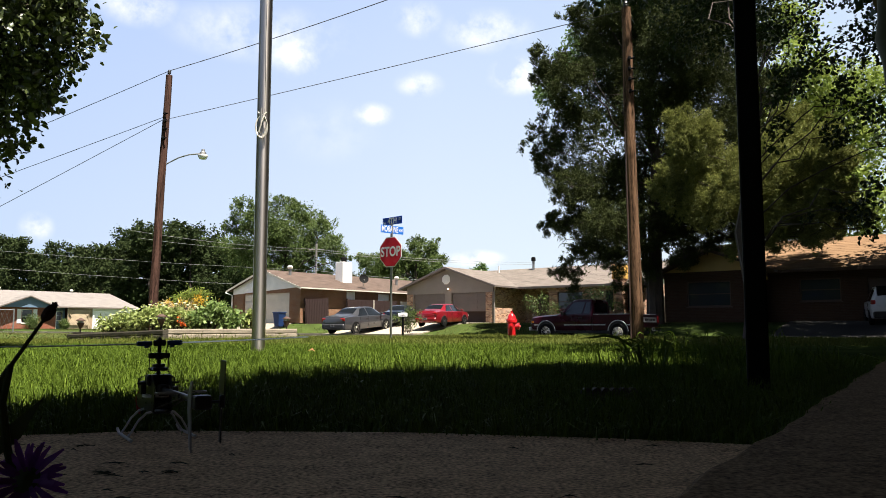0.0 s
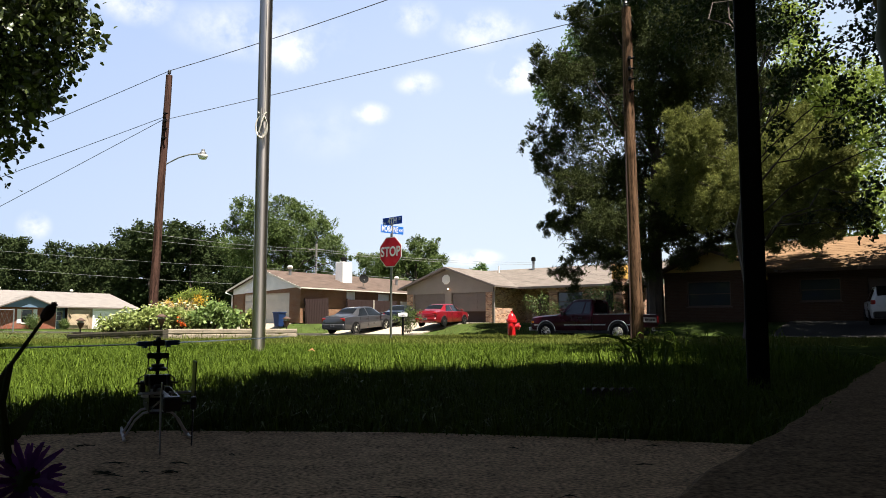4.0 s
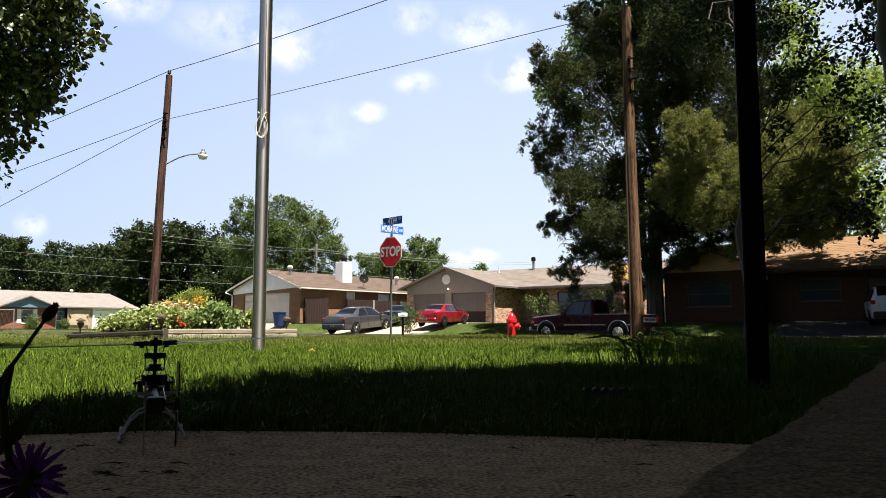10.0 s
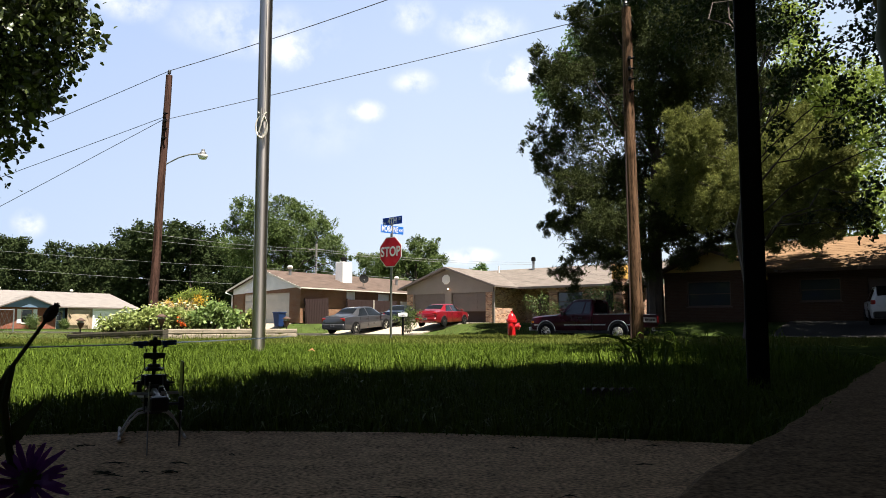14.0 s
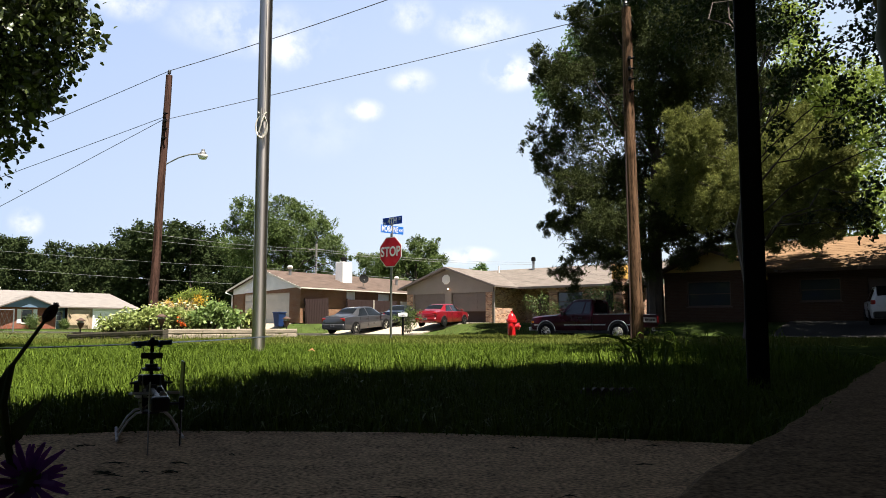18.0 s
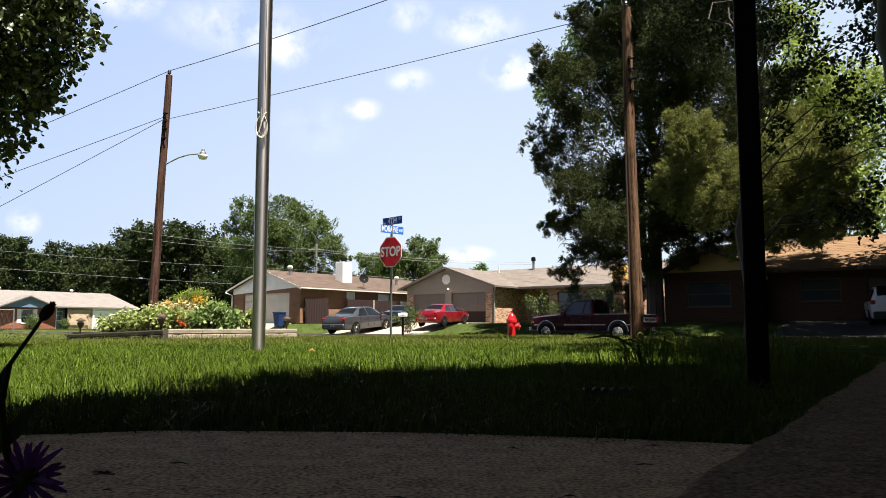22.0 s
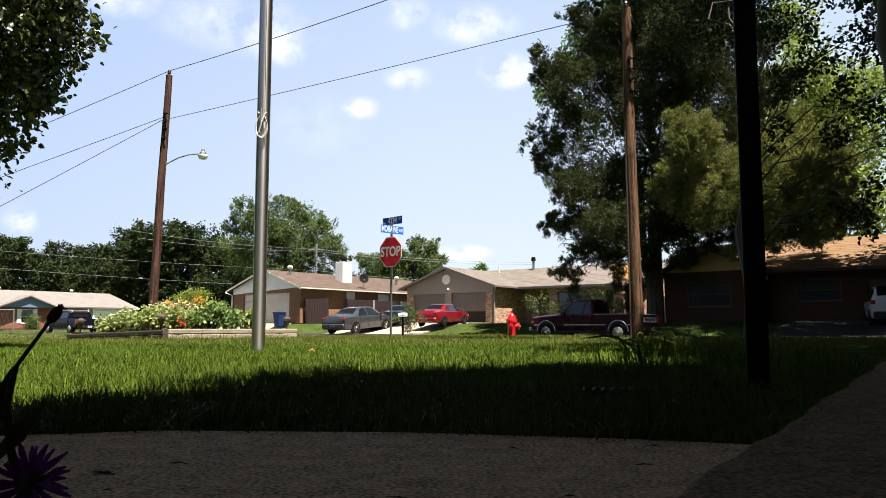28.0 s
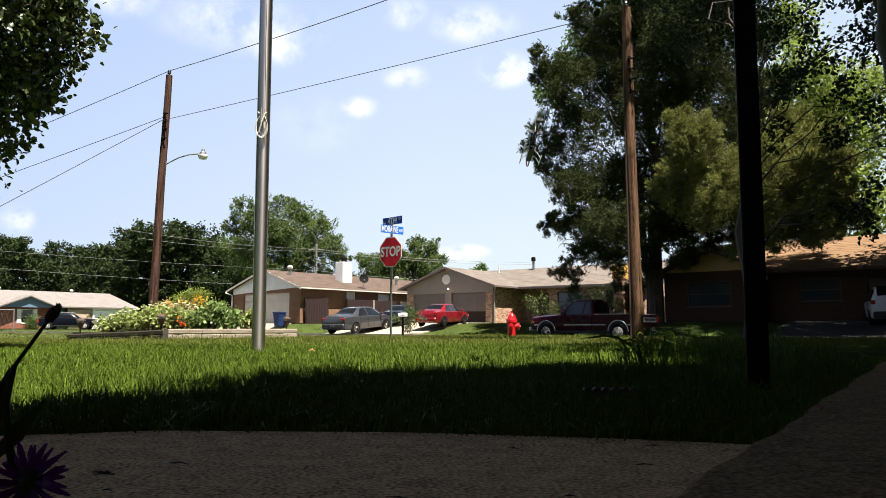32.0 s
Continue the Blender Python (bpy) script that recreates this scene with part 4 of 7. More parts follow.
def pickup(name, m, paint, label, rack=False, length=5.4, chrome=True, cap_z=1.75, back=-0.42):
    car = thing(name, m, label, "pickup truck")
    L = length / 2
    st = [(back, 0.42, 1.1, cap_z - 0.06, 0.93, 0.72), (back + 0.06, 0.42, 1.1, cap_z, 0.93, 0.74), (0.2, 0.42, 1.1, cap_z + 0.02, 0.93, 0.74), (0.52, 0.42, 1.09, cap_z - 0.04, 0.93, 0.74),
          (1.12, 0.42, 1.08, 1.17, 0.93, 0.82), (1.7, 0.44, 1.04, 1.12, 0.93, 0.82), (L - 0.18, 0.46, 0.98, 1.06, 0.92, 0.82), (L - 0.1, 0.5, 0.9, 0.98, 0.9, 0.8)]
    st = dense(st, 3)
    body = part("cab", shell(st), paint, car, shade=True)
    [part("side_window", q_, CAR_GLASS, body) for q_ in side_pane(st, 0.02, 1.0, -0.1, 0.46, 0.08, 0.86)]
    [part("side_window", q_, CAR_GLASS, body) for q_ in side_pane(st, back + 0.08, -0.06, back + 0.08, -0.16, 0.08, 0.86)]
    part("windscreen", cross_pane(st, 0.52, 1.12), CAR_GLASS, body, shade=True)
    part("rear_window", Geo().box(-0.6, 0.6, back - 0.016, back - 0.004, 1.2, cap_z - 0.15), CAR_GLASS, body)
    bed = Geo()
    bed.box(-0.93, -0.86, -L + 0.06, back - 0.04, 0.45, 1.1, 0.02).box(0.86, 0.93, -L + 0.06, back - 0.04, 0.45, 1.1, 0.02)
    bed.box(-0.86, 0.86, -L + 0.06, back - 0.04, 0.62, 0.68).box(-0.86, 0.86, back - 0.1, back - 0.04, 0.5, 1.1)
    part("bed", bed, paint, car)
    gate = part("tailgate", Geo().box(-0.86, 0.86, -L, -L + 0.055, 0.6, 1.09, 0.015), paint, car)
    if chrome:
        part("tailgate_panel", Geo().box(-0.7, 0.7, -L - 0.012, -L - 0.001, 0.78, 0.98, 0.003), SIGN_WHITE, gate, "white tailgate band")
        bz = bars(1.1, 0.1, 9, 5)
        put(part("lettering_bars", bz, BLACK_PLASTIC, gate), pose(0, -L - 0.0125, 0.88))
        bed_rail = Geo()
        for sx in (-1, 1):
            bed_rail.tube([(sx * 0.9, -L + 0.1, 1.115), (sx * 0.9, -0.5, 1.115)], 0.018, 6)
        part("bed_rail", bed_rail, BRIGHT_TRIM, car)
        trim = Geo()
        for sx in (-1, 1):
            for a, b in ((-1.05, 0.85), (2.05, L - 0.25), (-L + 0.1, -2.0)):
                if b > a:
                    trim.box(sx * 0.94 - 0.008, sx * 0.94 + 0.008, a, b, 0.66, 0.7)
        part("side_trim", trim, BRIGHT_TRIM, car, "bright side moulding")
    part("rear_bumper", Geo().box(-0.88, 0.88, -L - 0.14, -L - 0.02, 0.42, 0.58, 0.03), CHROME if chrome else BLACK_PLASTIC, car)
    part("front_bumper", Geo().box(-0.9, 0.9, L - 0.12, L + 0.04, 0.42, 0.6, 0.04), BRIGHT_TRIM if chrome else paint, car)
    part("grille", Geo().box(-0.6, 0.6, L - 0.12, L - 0.06, 0.66, 0.92, 0.02), BRIGHT_TRIM if chrome else BLACK_PLASTIC, car)
    for sx in (-1, 1):
        part("headlamp", Geo().box(sx * 0.74 - 0.13, sx * 0.74 + 0.13, L - 0.14, L - 0.05, 0.68, 0.9, 0.02), LAMP_CLEAR, car)
        part("turn_lamp", Geo().box(sx * 0.91 - 0.02, sx * 0.91 + 0.02, L - 0.22, L - 0.12, 0.76, 0.86, 0.01), AMBER, car)
        part("tail_lamp", Geo().box(sx * 0.9 - 0.045, sx * 0.9 + 0.045, -L - 0.006, -L + 0.14, 0.68, 1.04, 0.012), TAIL_RED, car)
        part("door_mirror", Geo().box(sx * 1.02 - 0.1, sx * 1.02 + 0.1, 0.86, 0.92, 1.1, 1.27, 0.02), BLACK_PLASTIC, car)
        part("door_handle", Geo().box(sx * 0.945 - 0.015, sx * 0.945 + 0.015, 0.02, 0.16, 0.95, 0.99, 0.006), BLACK_PLASTIC, car)
        part("sill", Geo().box(sx * 0.86 - 0.05, sx * 0.86 + 0.05, -1.1, 1.3, 0.33, 0.44, 0.01), BLACK_PLASTIC, car)
        for y in (-1.6, 1.72):
            part("wheel_arch", Geo().lathe([(0.43, 0), (0.43, 0.02), (0, 0.02)], 24, pose(sx * 0.916, y, 0.42, 0, 90 * sx, 0)), BLACK_PLASTIC, car)
            lip = [(sx * 0.938, y + 0.44 * math.cos(a), 0.42 + 0.44 * math.sin(a)) for a in [math.pi * k / 12 for k in range(13)]]
            part("arch_lip", Geo().tube(lip, 0.02, 6), BRIGHT_TRIM if chrome else paint, car)
            wheel_on(car, sx * 0.85, y, 0.37, 0.24, RIM, 6)
    part("chassis", Geo().box(-0.7, 0.7, -L + 0.1, L - 0.3, 0.32, 0.5), BLACK_PLASTIC, car)
    pl = part("number_plate", Geo().box(-0.15, 0.15, -L - 0.16, -L - 0.145, 0.44, 0.57), SIGN_WHITE, car)
    put(part("plate_bars", bars(0.22, 0.06, 6, 8), BLACK_PLASTIC, pl), pose(0, -L - 0.161, 0.505))
    if rack:
        rk = Geo()
        z = cap_z + 0.12
        for sx in (-1, 1):
            rk.tube([(sx * 0.62, back - 0.03, z - 0.12), (sx * 0.62, back + 0.04, z), (sx * 0.62, 0.42, z), (sx * 0.62, 0.52, z - 0.12)], 0.022, 6)
        for y in (back + 0.1, back * 0.5, 0.38):
            rk.tube([(-0.62, y, z), (0.62, y, z)], 0.016, 6)
        part("roof_rack", rk, BRIGHT_TRIM, car, "silver roof rack")
    return car


parked = pickup("pickup_truck", at(6.4, 31.7, 52.6, 0.04), PAINT_MAROON, "maroon pickup truck with chrome trim parked at the kerb", length=5.15)
NAVY = pickup("pickup_truck", pose(60, -13, -0.2, 0, 0, 52.6), PAINT_NAVY, "dark navy crew-cab pickup with a silver roof rack driving past", rack=True, chrome=False, length=5.1, cap_z=1.6, back=-1.2)

SUV = [(-2.2, 0.4, 0.9, 1.0, 0.72, 0.6), (-2.15, 0.32, 1.0, 1.3, 0.86, 0.66), (-1.85, 0.28, 1.04, 1.58, 0.9, 0.66), (-1.2, 0.26, 1.04, 1.68, 0.91, 0.66), (0.1, 0.26, 1.02, 1.68, 0.91, 0.66), (0.55, 0.26, 1.0, 1.58, 0.91, 0.66),
       (1.25, 0.26, 1.0, 1.1, 0.9, 0.74), (1.85, 0.3, 0.94, 1.02, 0.88, 0.7), (2.15, 0.36, 0.82, 0.88, 0.78, 0.6), (2.24, 0.42, 0.68, 0.74, 0.66, 0.5)]
SUV = dense([tuple(v * 0.92 for v in row) for row in SUV], 3)
suv = thing("hatchback_suv", at(19.3, 31.9, -26, 0.0), "silver-white compact crossover parked on the shaded driveway", "car")
q = 0.92
bd = part("body", shell(SUV), PAINT_WHITE, suv, shade=True)
[part("side_window", q_, CAR_GLASS, bd) for q_ in side_pane(SUV, -1.9 * q, -0.6 * q, -1.7 * q, -0.6 * q)]
[part("side_window", q_, CAR_GLASS, bd) for q_ in side_pane(SUV, -0.5 * q, 1.05 * q, -0.5 * q, 0.45 * q)]
part("windscreen", cross_pane(SUV, 0.55 * q, 1.25 * q), CAR_GLASS, bd, shade=True)
part("rear_screen", cross_pane(SUV, -2.15 * q, -1.85 * q), CAR_GLASS, bd, shade=True)
part("tailgate_glass", Geo().box(-0.57, 0.57, -2.0, -1.985, 1.0, 1.36, 0.004), CAR_GLASS, bd).matrix_basis = pose(0, -0.1, 0.0, -8, 0, 0)
for sx in (-1, 1):
    part("tail_lamp", Geo().box(sx * 0.72 - 0.09, sx * 0.72 + 0.09, -2.03, -1.83, 0.86, 1.04, 0.03), TAIL_RED, suv)
    part("headlamp", Geo().box(sx * 0.61 - 0.14, sx * 0.61 + 0.14, 1.8, 2.03, 0.66, 0.8, 0.03), LAMP_CLEAR, suv)
    part("roof_rail", Geo().tube([(sx * 0.55, -1.5, 1.53), (sx * 0.55, -1.2, 1.58), (sx * 0.55, 0.0, 1.58), (sx * 0.55, 0.3, 1.53)], 0.015, 6), BRIGHT_TRIM, suv)
    for y in (-1.24, 1.24):
        part("wheel_arch", Geo().lathe([(0.37, 0), (0.37, 0.02), (0, 0.02)], 24, pose(sx * 0.815, y, 0.33, 0, 90 * sx, 0)), BLACK_PLASTIC, suv)
        wheel_on(suv, sx * 0.755, y, 0.32, 0.2, GALV)
pl = part("number_plate", Geo().box(-0.15, 0.15, -2.05, -2.035, 0.72, 0.83), PLATE_GREY, suv)
put(part("plate_bars", bars(0.22, 0.06, 6, 4), BLACK_PLASTIC, pl), pose(0, -2.051, 0.775))
part("rear_bumper", Geo().box(-0.74, 0.74, -2.08, -1.89, 0.31, 0.57, 0.05), BLACK_PLASTIC, suv)
# ---- street furniture ----
def utility_pole(m, height, r0, r1, material, label, arm=None):
    p = thing("utility_pole", m, label, "utility pole")
    pts = [(0.01 * math.sin(i), 0.01 * math.cos(2 * i), -0.4 + (height + 0.4) * i / 8) for i in range(9)]
    part("shaft", Geo().tube(pts, [r0 + (r1 - r0) * i / 8 for i in range(9)], 14), material, p, shade=True)
    part("insulator", Geo().lathe([(0.02, 0), (0.02, 0.06), (0.06, 0.07), (0.05, 0.12), (0.065, 0.13), (0.04, 0.19), (0, 0.2)], 10, pose(0, 0, height - 0.01)), BLACK_PLASTIC, p)
    for i, z in enumerate((height - 1.3, height - 1.55, height - 1.8, height - 2.1)):
        part("bracket", Geo().box(-0.03, 0.03, -r1 - 0.1, -r1 + 0.02, z - 0.04, z + 0.04, 0.01).tube([(0, -r1 - 0.02, z), (0.12, -r1 - 0.08, z)], 0.02, 6), BLACK_IRON, p)
    return p


pole_left = utility_pole(pose(-9.1, 23.0, -0.1, 0, 1.7, 0), 8.45, 0.15, 0.1, POLE_WOOD_RED, "tall reddish-brown wooden pole with a street lamp")
arm = part("lamp_arm", Geo().tube([(0.08, 0, 5.52), (0.5, -0.05, 5.74), (0.85, -0.1, 5.84), (1.22, -0.12, 5.88)], 0.022, 8), GALV, pole_left)
lh = part("lamp_head", Geo().lathe([(0.0, -0.16), (0.11, -0.15), (0.155, -0.06), (0.15, -0.02), (0.0, -0.01)], 16, pose(1.3, -0.12, 5.86)), WHITE, arm, "white street lamp bowl", shade=True)
part("lamp_housing", Geo().lathe([(0.0, -0.012), (0.11, -0.01), (0.1, 0.06), (0.06, 0.09), (0.05, 0.16), (0, 0.17)], 14, pose(1.3, -0.12, 5.86)), GALV, arm, "grey lamp housing", shade=True)
pole_right = utility_pole(pose(4.46, 17.0, -0.15, 0, -0.35, 0), 8.05, 0.155, 0.115, POLE_WOOD, "tall weathered wooden utility pole")
part("ground_wire", Geo().tube([(-0.15, -0.06, 0), (-0.12, -0.06, 5.0)], 0.02, 6), DARK_TRIM, pole_right, "dark conduit up the pole")
pole_far = utility_pole(pose(-11.8, 68.0, 0.0), 8.0, 0.13, 0.1, FENCE_GREY, "distant grey utility pole")
part("crossarm", Geo().box(-0.7, 0.7, -0.05, 0.05, 7.4, 7.5), FENCE_GREY, pole_far)


def cable(a, b, sag, r, label="thin dark overhead cable", material=WIRE):
    a, b = Vector(a), Vector(b)
    pts = [a.lerp(b, i / 16) - Vector((0, 0, 4 * sag * (i / 16) * (1 - i / 16))) for i in range(17)]
    return tagged(part("cable", Geo().tube(pts, r, 5), material), label, "cable", group="overhead cables")


cable((-8.85, 23.0, 8.5), (8.5, 12.0, 9.6), 0.25, 0.012)
cable((-8.85, 23.0, 8.5), (-16.9, 25.5, 6.27), 0.03, 0.011)
cable((-8.9, 22.9, 6.85), (4.35, 17.0, 7.85), 0.03, 0.01)
cable((-8.9, 22.9, 6.95), (-22, 27.3, 3.9), 0.02, 0.01)
cable((-8.9, 22.9, 6.88), (-18, 24.7, 2.75), 0.02, 0.01)
for dz, lx, lz in ((7.5, -28.6, 9.1), (7.3, -27.9, 8.4), (5.5, -53.7, 8.4), (3.9, -53.7, 6.8)):
    cable((-11.8, 67.9, dz), (lx, 66.6, lz), 0.3, 0.013, "thin pale distant overhead power cable", WIRE_PALE)
    cable((-11.8, 67.9, dz), (8.6, 69.5, dz - 1.1), 0.3, 0.013, "thin pale distant overhead power cable", WIRE_PALE)

# flagpole with its rope tied off
fl = thing("flagpole", pose(-2.02, 8.1, -0.05), "tall brushed aluminium flagpole standing in the lawn", "flagpole")
part("pole", Geo().tube([(0, 0, -0.1), (-0.022, 0, 7.5)], [0.073, 0.073], 32), STEEL, fl, shade=True)
part("cleat", Geo().box(-0.02, 0.02, -0.11, -0.066, 2.62, 2.66).tube([(-0.01, -0.105, 2.54), (-0.01, -0.11, 2.74)], 0.012, 8), GALV, fl)
rope = Geo()
for k in range(4):
    o = -0.012 + 0.004 * k
    loop = [(o + (0.056 + 0.003 * k) * math.sin(a) + 0.006 * math.sin(2 * a + k), -0.092 - 0.005 * k, 2.53 + (0.118 + 0.004 * k) * math.cos(a)) for a in [2 * math.pi * i / 20 for i in range(21)]]
    rope.tube(loop, 0.0042, 6)
rope.tube([(0.03, -0.1, 2.68), (0.0, -0.112, 2.58), (-0.03, -0.11, 2.46)], 0.008, 6)
rope.tube([(-0.05, -0.08, 2.7), (0.0, -0.1, 2.63), (0.05, -0.08, 2.7)], 0.007, 6)
rope.tube([(0.03, -0.075, 2.66), (0.02, -0.078, 3.6), (0.03, -0.076, 7.4)], 0.0045, 6)
part("halyard", rope, ROPE, fl, "white rope coiled on its cleat")


def word(txt, size, material, parent, m, squeeze=1.0, deep=0.0015):
    c = bpy.data.curves.new("lettering", "FONT")
    c.body, c.size, c.extrude, c.align_x, c.align_y, c.offset = txt, size, deep, "CENTER", "CENTER", size * 0.025
    tmp = new("lettering_source", c)
    me = bpy.data.meshes.new_from_object(tmp.evaluated_get(bpy.context.evaluated_depsgraph_get()))
    bpy.data.objects.remove(tmp)
    me.transform(Matrix.Diagonal((squeeze, 1, 1, 1)))
    me.materials.clear()
    me.materials.append(material)
    ob = part("lettering", me, material, parent, "white lettering")
    ob.matrix_basis = m
    return ob


# stop sign with two street name blades
sg = thing("stop_sign", pose(-1.29, 18.0, -0.2, 0, 0, GRID - 3), "red stop sign under two blue street name blades", "road sign")
part("sign_post", Geo().box(-0.03, 0.03, 0.012, 0.045, -0.3, 3.02, 0.006), GALV, sg)
octo = [(0.4 * math.cos(math.pi / 8 + k * math.pi / 4), 0.4 * math.sin(math.pi / 8 + k * math.pi / 4)) for k in range(8)]
plate = put(part("sign_plate", Geo().prism([(x, z) for x, z in octo], -0.004, 0.004, "y"), SIGN_WHITE, sg), pose(0, 0, 2.3))
red = part("red_face", Geo().prism([(x * 0.945, z * 0.945) for x, z in octo], -0.008, -0.0045, "y"), SIGN_RED, plate)
word("STOP", 0.33, SIGN_WHITE, plate, pose(0, -0.0085, 0, 90, 0, 0), 0.84, 0.001)
b1 = put(part("name_blade", Geo().box(-0.36, 0.36, -0.004, 0.004, 0, 0.19, 0.002), SIGN_BLUE, sg, "dark blue street name blade"), pose(0.02, 0.03, 2.98, 0, 0, -4))
word("4TH", 0.2, SIGN_WHITE, b1, pose(0.0, -0.0045, 0.09, 90, 0, 0), 0.9, 0.001)
word("ST", 0.09, SIGN_WHITE, b1, pose(0.28, -0.0045, 0.12, 90, 0, 0), 0.9, 0.001)
word("NE", 0.08, SIGN_WHITE, b1, pose(-0.29, -0.0045, 0.05, 90, 0, 0), 0.9, 0.001)
b2 = put(part("name_blade", Geo().box(-0.36, 0.36, -0.004, 0.004, 0, 0.19, 0.002), SIGN_BLUE_LIGHT, sg, "bright blue street name blade"), pose(0.02, 0.03, 2.76, 0, 0, 84))
word("MORAINE", 0.2, SIGN_WHITE, b2, pose(-0.075, -0.0045, 0.095, 90, 0, 0), 0.6, 0.001)
word("AVE", 0.09, SIGN_WHITE, b2, pose(0.28, -0.0045, 0.09, 90, 0, 0), 0.8, 0.001)

# fire hydrant
hy = thing("fire_hydrant", pose(2.17, 23.3, -0.1), "glossy red cast-iron fire hydrant on the verge", "fire hydrant")
part("barrel", Geo().lathe([(0.2, -0.1), (0.2, 0.03), (0.13, 0.05), (0.13, 0.5), (0.17, 0.51), (0.17, 0.56), (0.14, 0.57)], 20), HYDRANT, hy, shade=True)
part("bonnet", Geo().lathe([(0.165, 0.565), (0.165, 0.6), (0.14, 0.62), (0.125, 0.7), (0.08, 0.77), (0.035, 0.8), (0.035, 0.87), (0, 0.88)], 20), HYDRANT, hy, shade=True)
for a in (-100, 80):
    part("hose_nozzle", Geo().lathe([(0.065, 0.1), (0.065, 0.17), (0.085, 0.175), (0.085, 0.23), (0.03, 0.235), (0.025, 0.27), (0, 0.27)], 14, pose(0, 0, 0.4, 0, 90, a)), HYDRANT, hy, shade=True)
part("pumper_nozzle", Geo().lathe([(0.085, 0.1), (0.085, 0.18), (0.11, 0.185), (0.11, 0.24), (0.035, 0.245), (0.03, 0.28), (0, 0.28)], 16, pose(0, 0, 0.38, 0, 90, -10)), HYDRANT, hy, shade=True)
for k in range(8):
    a = k * math.pi / 4
    part("flange_bolt", Geo().lathe([(0.016, 0.555), (0.016, 0.615), (0, 0.62)], 6, pose(0.158 * math.cos(a), 0.158 * math.sin(a), 0)), HYDRANT, hy)

# mailbox
mb = thing("mailbox", pose(-2.2, 40.4, -0.15, 0, 0, GRID), "white metal mailbox on a post at the kerb", "mailbox")
part("post", Geo().box(-0.05, 0.05, -0.05, 0.05, -0.3, 1.0, 0.008), BLACK_IRON, mb)
arch = [(-0.1, 0), (0.1, 0)] + [(0.1 * math.cos(a), 0.13 + 0.1 * math.sin(a)) for a in [math.pi * k / 8 for k in range(9)]]
mbx = put(part("box", Geo().prism(arch, -0.28, 0.28, "y"), WHITE, mb), pose(0, 0, 1.0, 0, 0, 112) @ Matrix.Scale(0.85, 4))
put(part("number_bars", bars(0.3, 0.06, 4, 2), BLACK_PLASTIC, mbx), pose(-0.1015, 0, 0.09, 0, 0, 90))

# wheelie bin
bn = thing("wheelie_bin", pose(-10.95, 49.4, ground_z(-10.95, 49.4) + 0.03, 0, 0, GRID), "blue plastic wheelie bin before the garage", "bin")
part("bin_body", Geo().loft([[(-0.24 * s, -0.27 * s, z), (0.24 * s, -0.27 * s, z), (0.24 * s, 0.27 * s, z), (-0.24 * s, 0.27 * s, z)] for s, z in ((0.9, 0.06), (1.2, 0.95))]), BIN_BLUE, bn)
part("lid", Geo().box(-0.33, 0.33, -0.38, 0.36, 0.955, 1.03, 0.03), BIN_BLUE, bn)
for sx in (-1, 1):
    part("wheel", Geo().lathe([(0.12, -0.03), (0.12, 0.03), (0, 0.03)], 14, pose(sx * 0.27, 0.25, 0.12, 0, 90, 0)), RUBBER, bn)

# ---- raised flower bed ----
def log(x0, x1, y, z, h, material, m, label):
    rows = []
    for i in range(15):
        x = x0 + (x1 - x0) * i / 14
        j = 0.006 * math.sin(i * 2.3 + z * 20)
        rows.append([(x, y + a * 0.07 + j, z + b) for a, b in ((-1, 0.02), (-0.85, 0), (0.85, 0), (1, 0.02), (1, h - 0.025), (0.85, h), (-0.85, h), (-1, h - 0.025))])
    ob = part("timber", Geo().loft(rows), material)
    ob.matrix_world = m
    return tagged(ob, label, "timber", group="bed edging timbers")


corner = Vector((-6.5, 17.2, -0.03))
fm = Matrix.Translation(corner) @ pose(0, 0, 0, 0, 0, GRID + 90)
for z in (0.0, 0.125):
    log(0.08, 4.0, 0, z, 0.12, TIMBER, fm, "sun-bleached landscape timber edging the bed")
# the timbers on this side have a much darker base colour
lm = Matrix.Translation(corner) @ pose(0, 0, 0, 0, -1.6, GRID)
for z in (0.0, 0.115):
    log(-4.5, 0.07, 0, z, 0.11, TIMBER_DARK, lm, "dark landscape timber edging the bed")
bed_soil = part("bed_soil", Geo().prism([(-10.0, 19.95), (-6.5, 17.3), (-4.1, 20.45), (-7.6, 23.1)], -0.2, 0.12, "z"), surface("dark_bed_soil", (0.05, 0.035, 0.022), 0.95, var=0.4))
tagged(bed_soil, "dark mulch in the raised bed", "flower bed", kind="structure")


def solar_light(x, y, z, h):
    t = thing("garden_light", pose(x, y, z), "small bronze solar garden light on a stake", "garden light", group="bed lights")
    part("stake", Geo().tube([(0, 0, -0.1), (0, 0, h - 0.16)], 0.02, 8), BLACK_PLASTIC, t)
    part("cup", Geo().lathe([(0.025, h - 0.23), (0.04, h - 0.2), (0.08, h - 0.12), (0.1, h - 0.075), (0.06, h - 0.07)], 14), DARK_TRIM, t, shade=True)
    part("lens", Geo().lathe([(0.075, h - 0.07), (0.075, h - 0.02), (0.06, h - 0.02)], 14), LAMP_CLEAR, t)
    part("cap", Geo().lathe([(0.12, h - 0.022), (0.115, h), (0.06, h + 0.03), (0.03, h + 0.05), (0, h + 0.055)], 14), DARK_TRIM, t, shade=True)


solar_light(-6.68, 17.5, 0.1, 0.42)
solar_light(-9.77, 19.9, 0.05, 0.4)
solar_light(-4.3, 20.3, 0.1, 0.4)

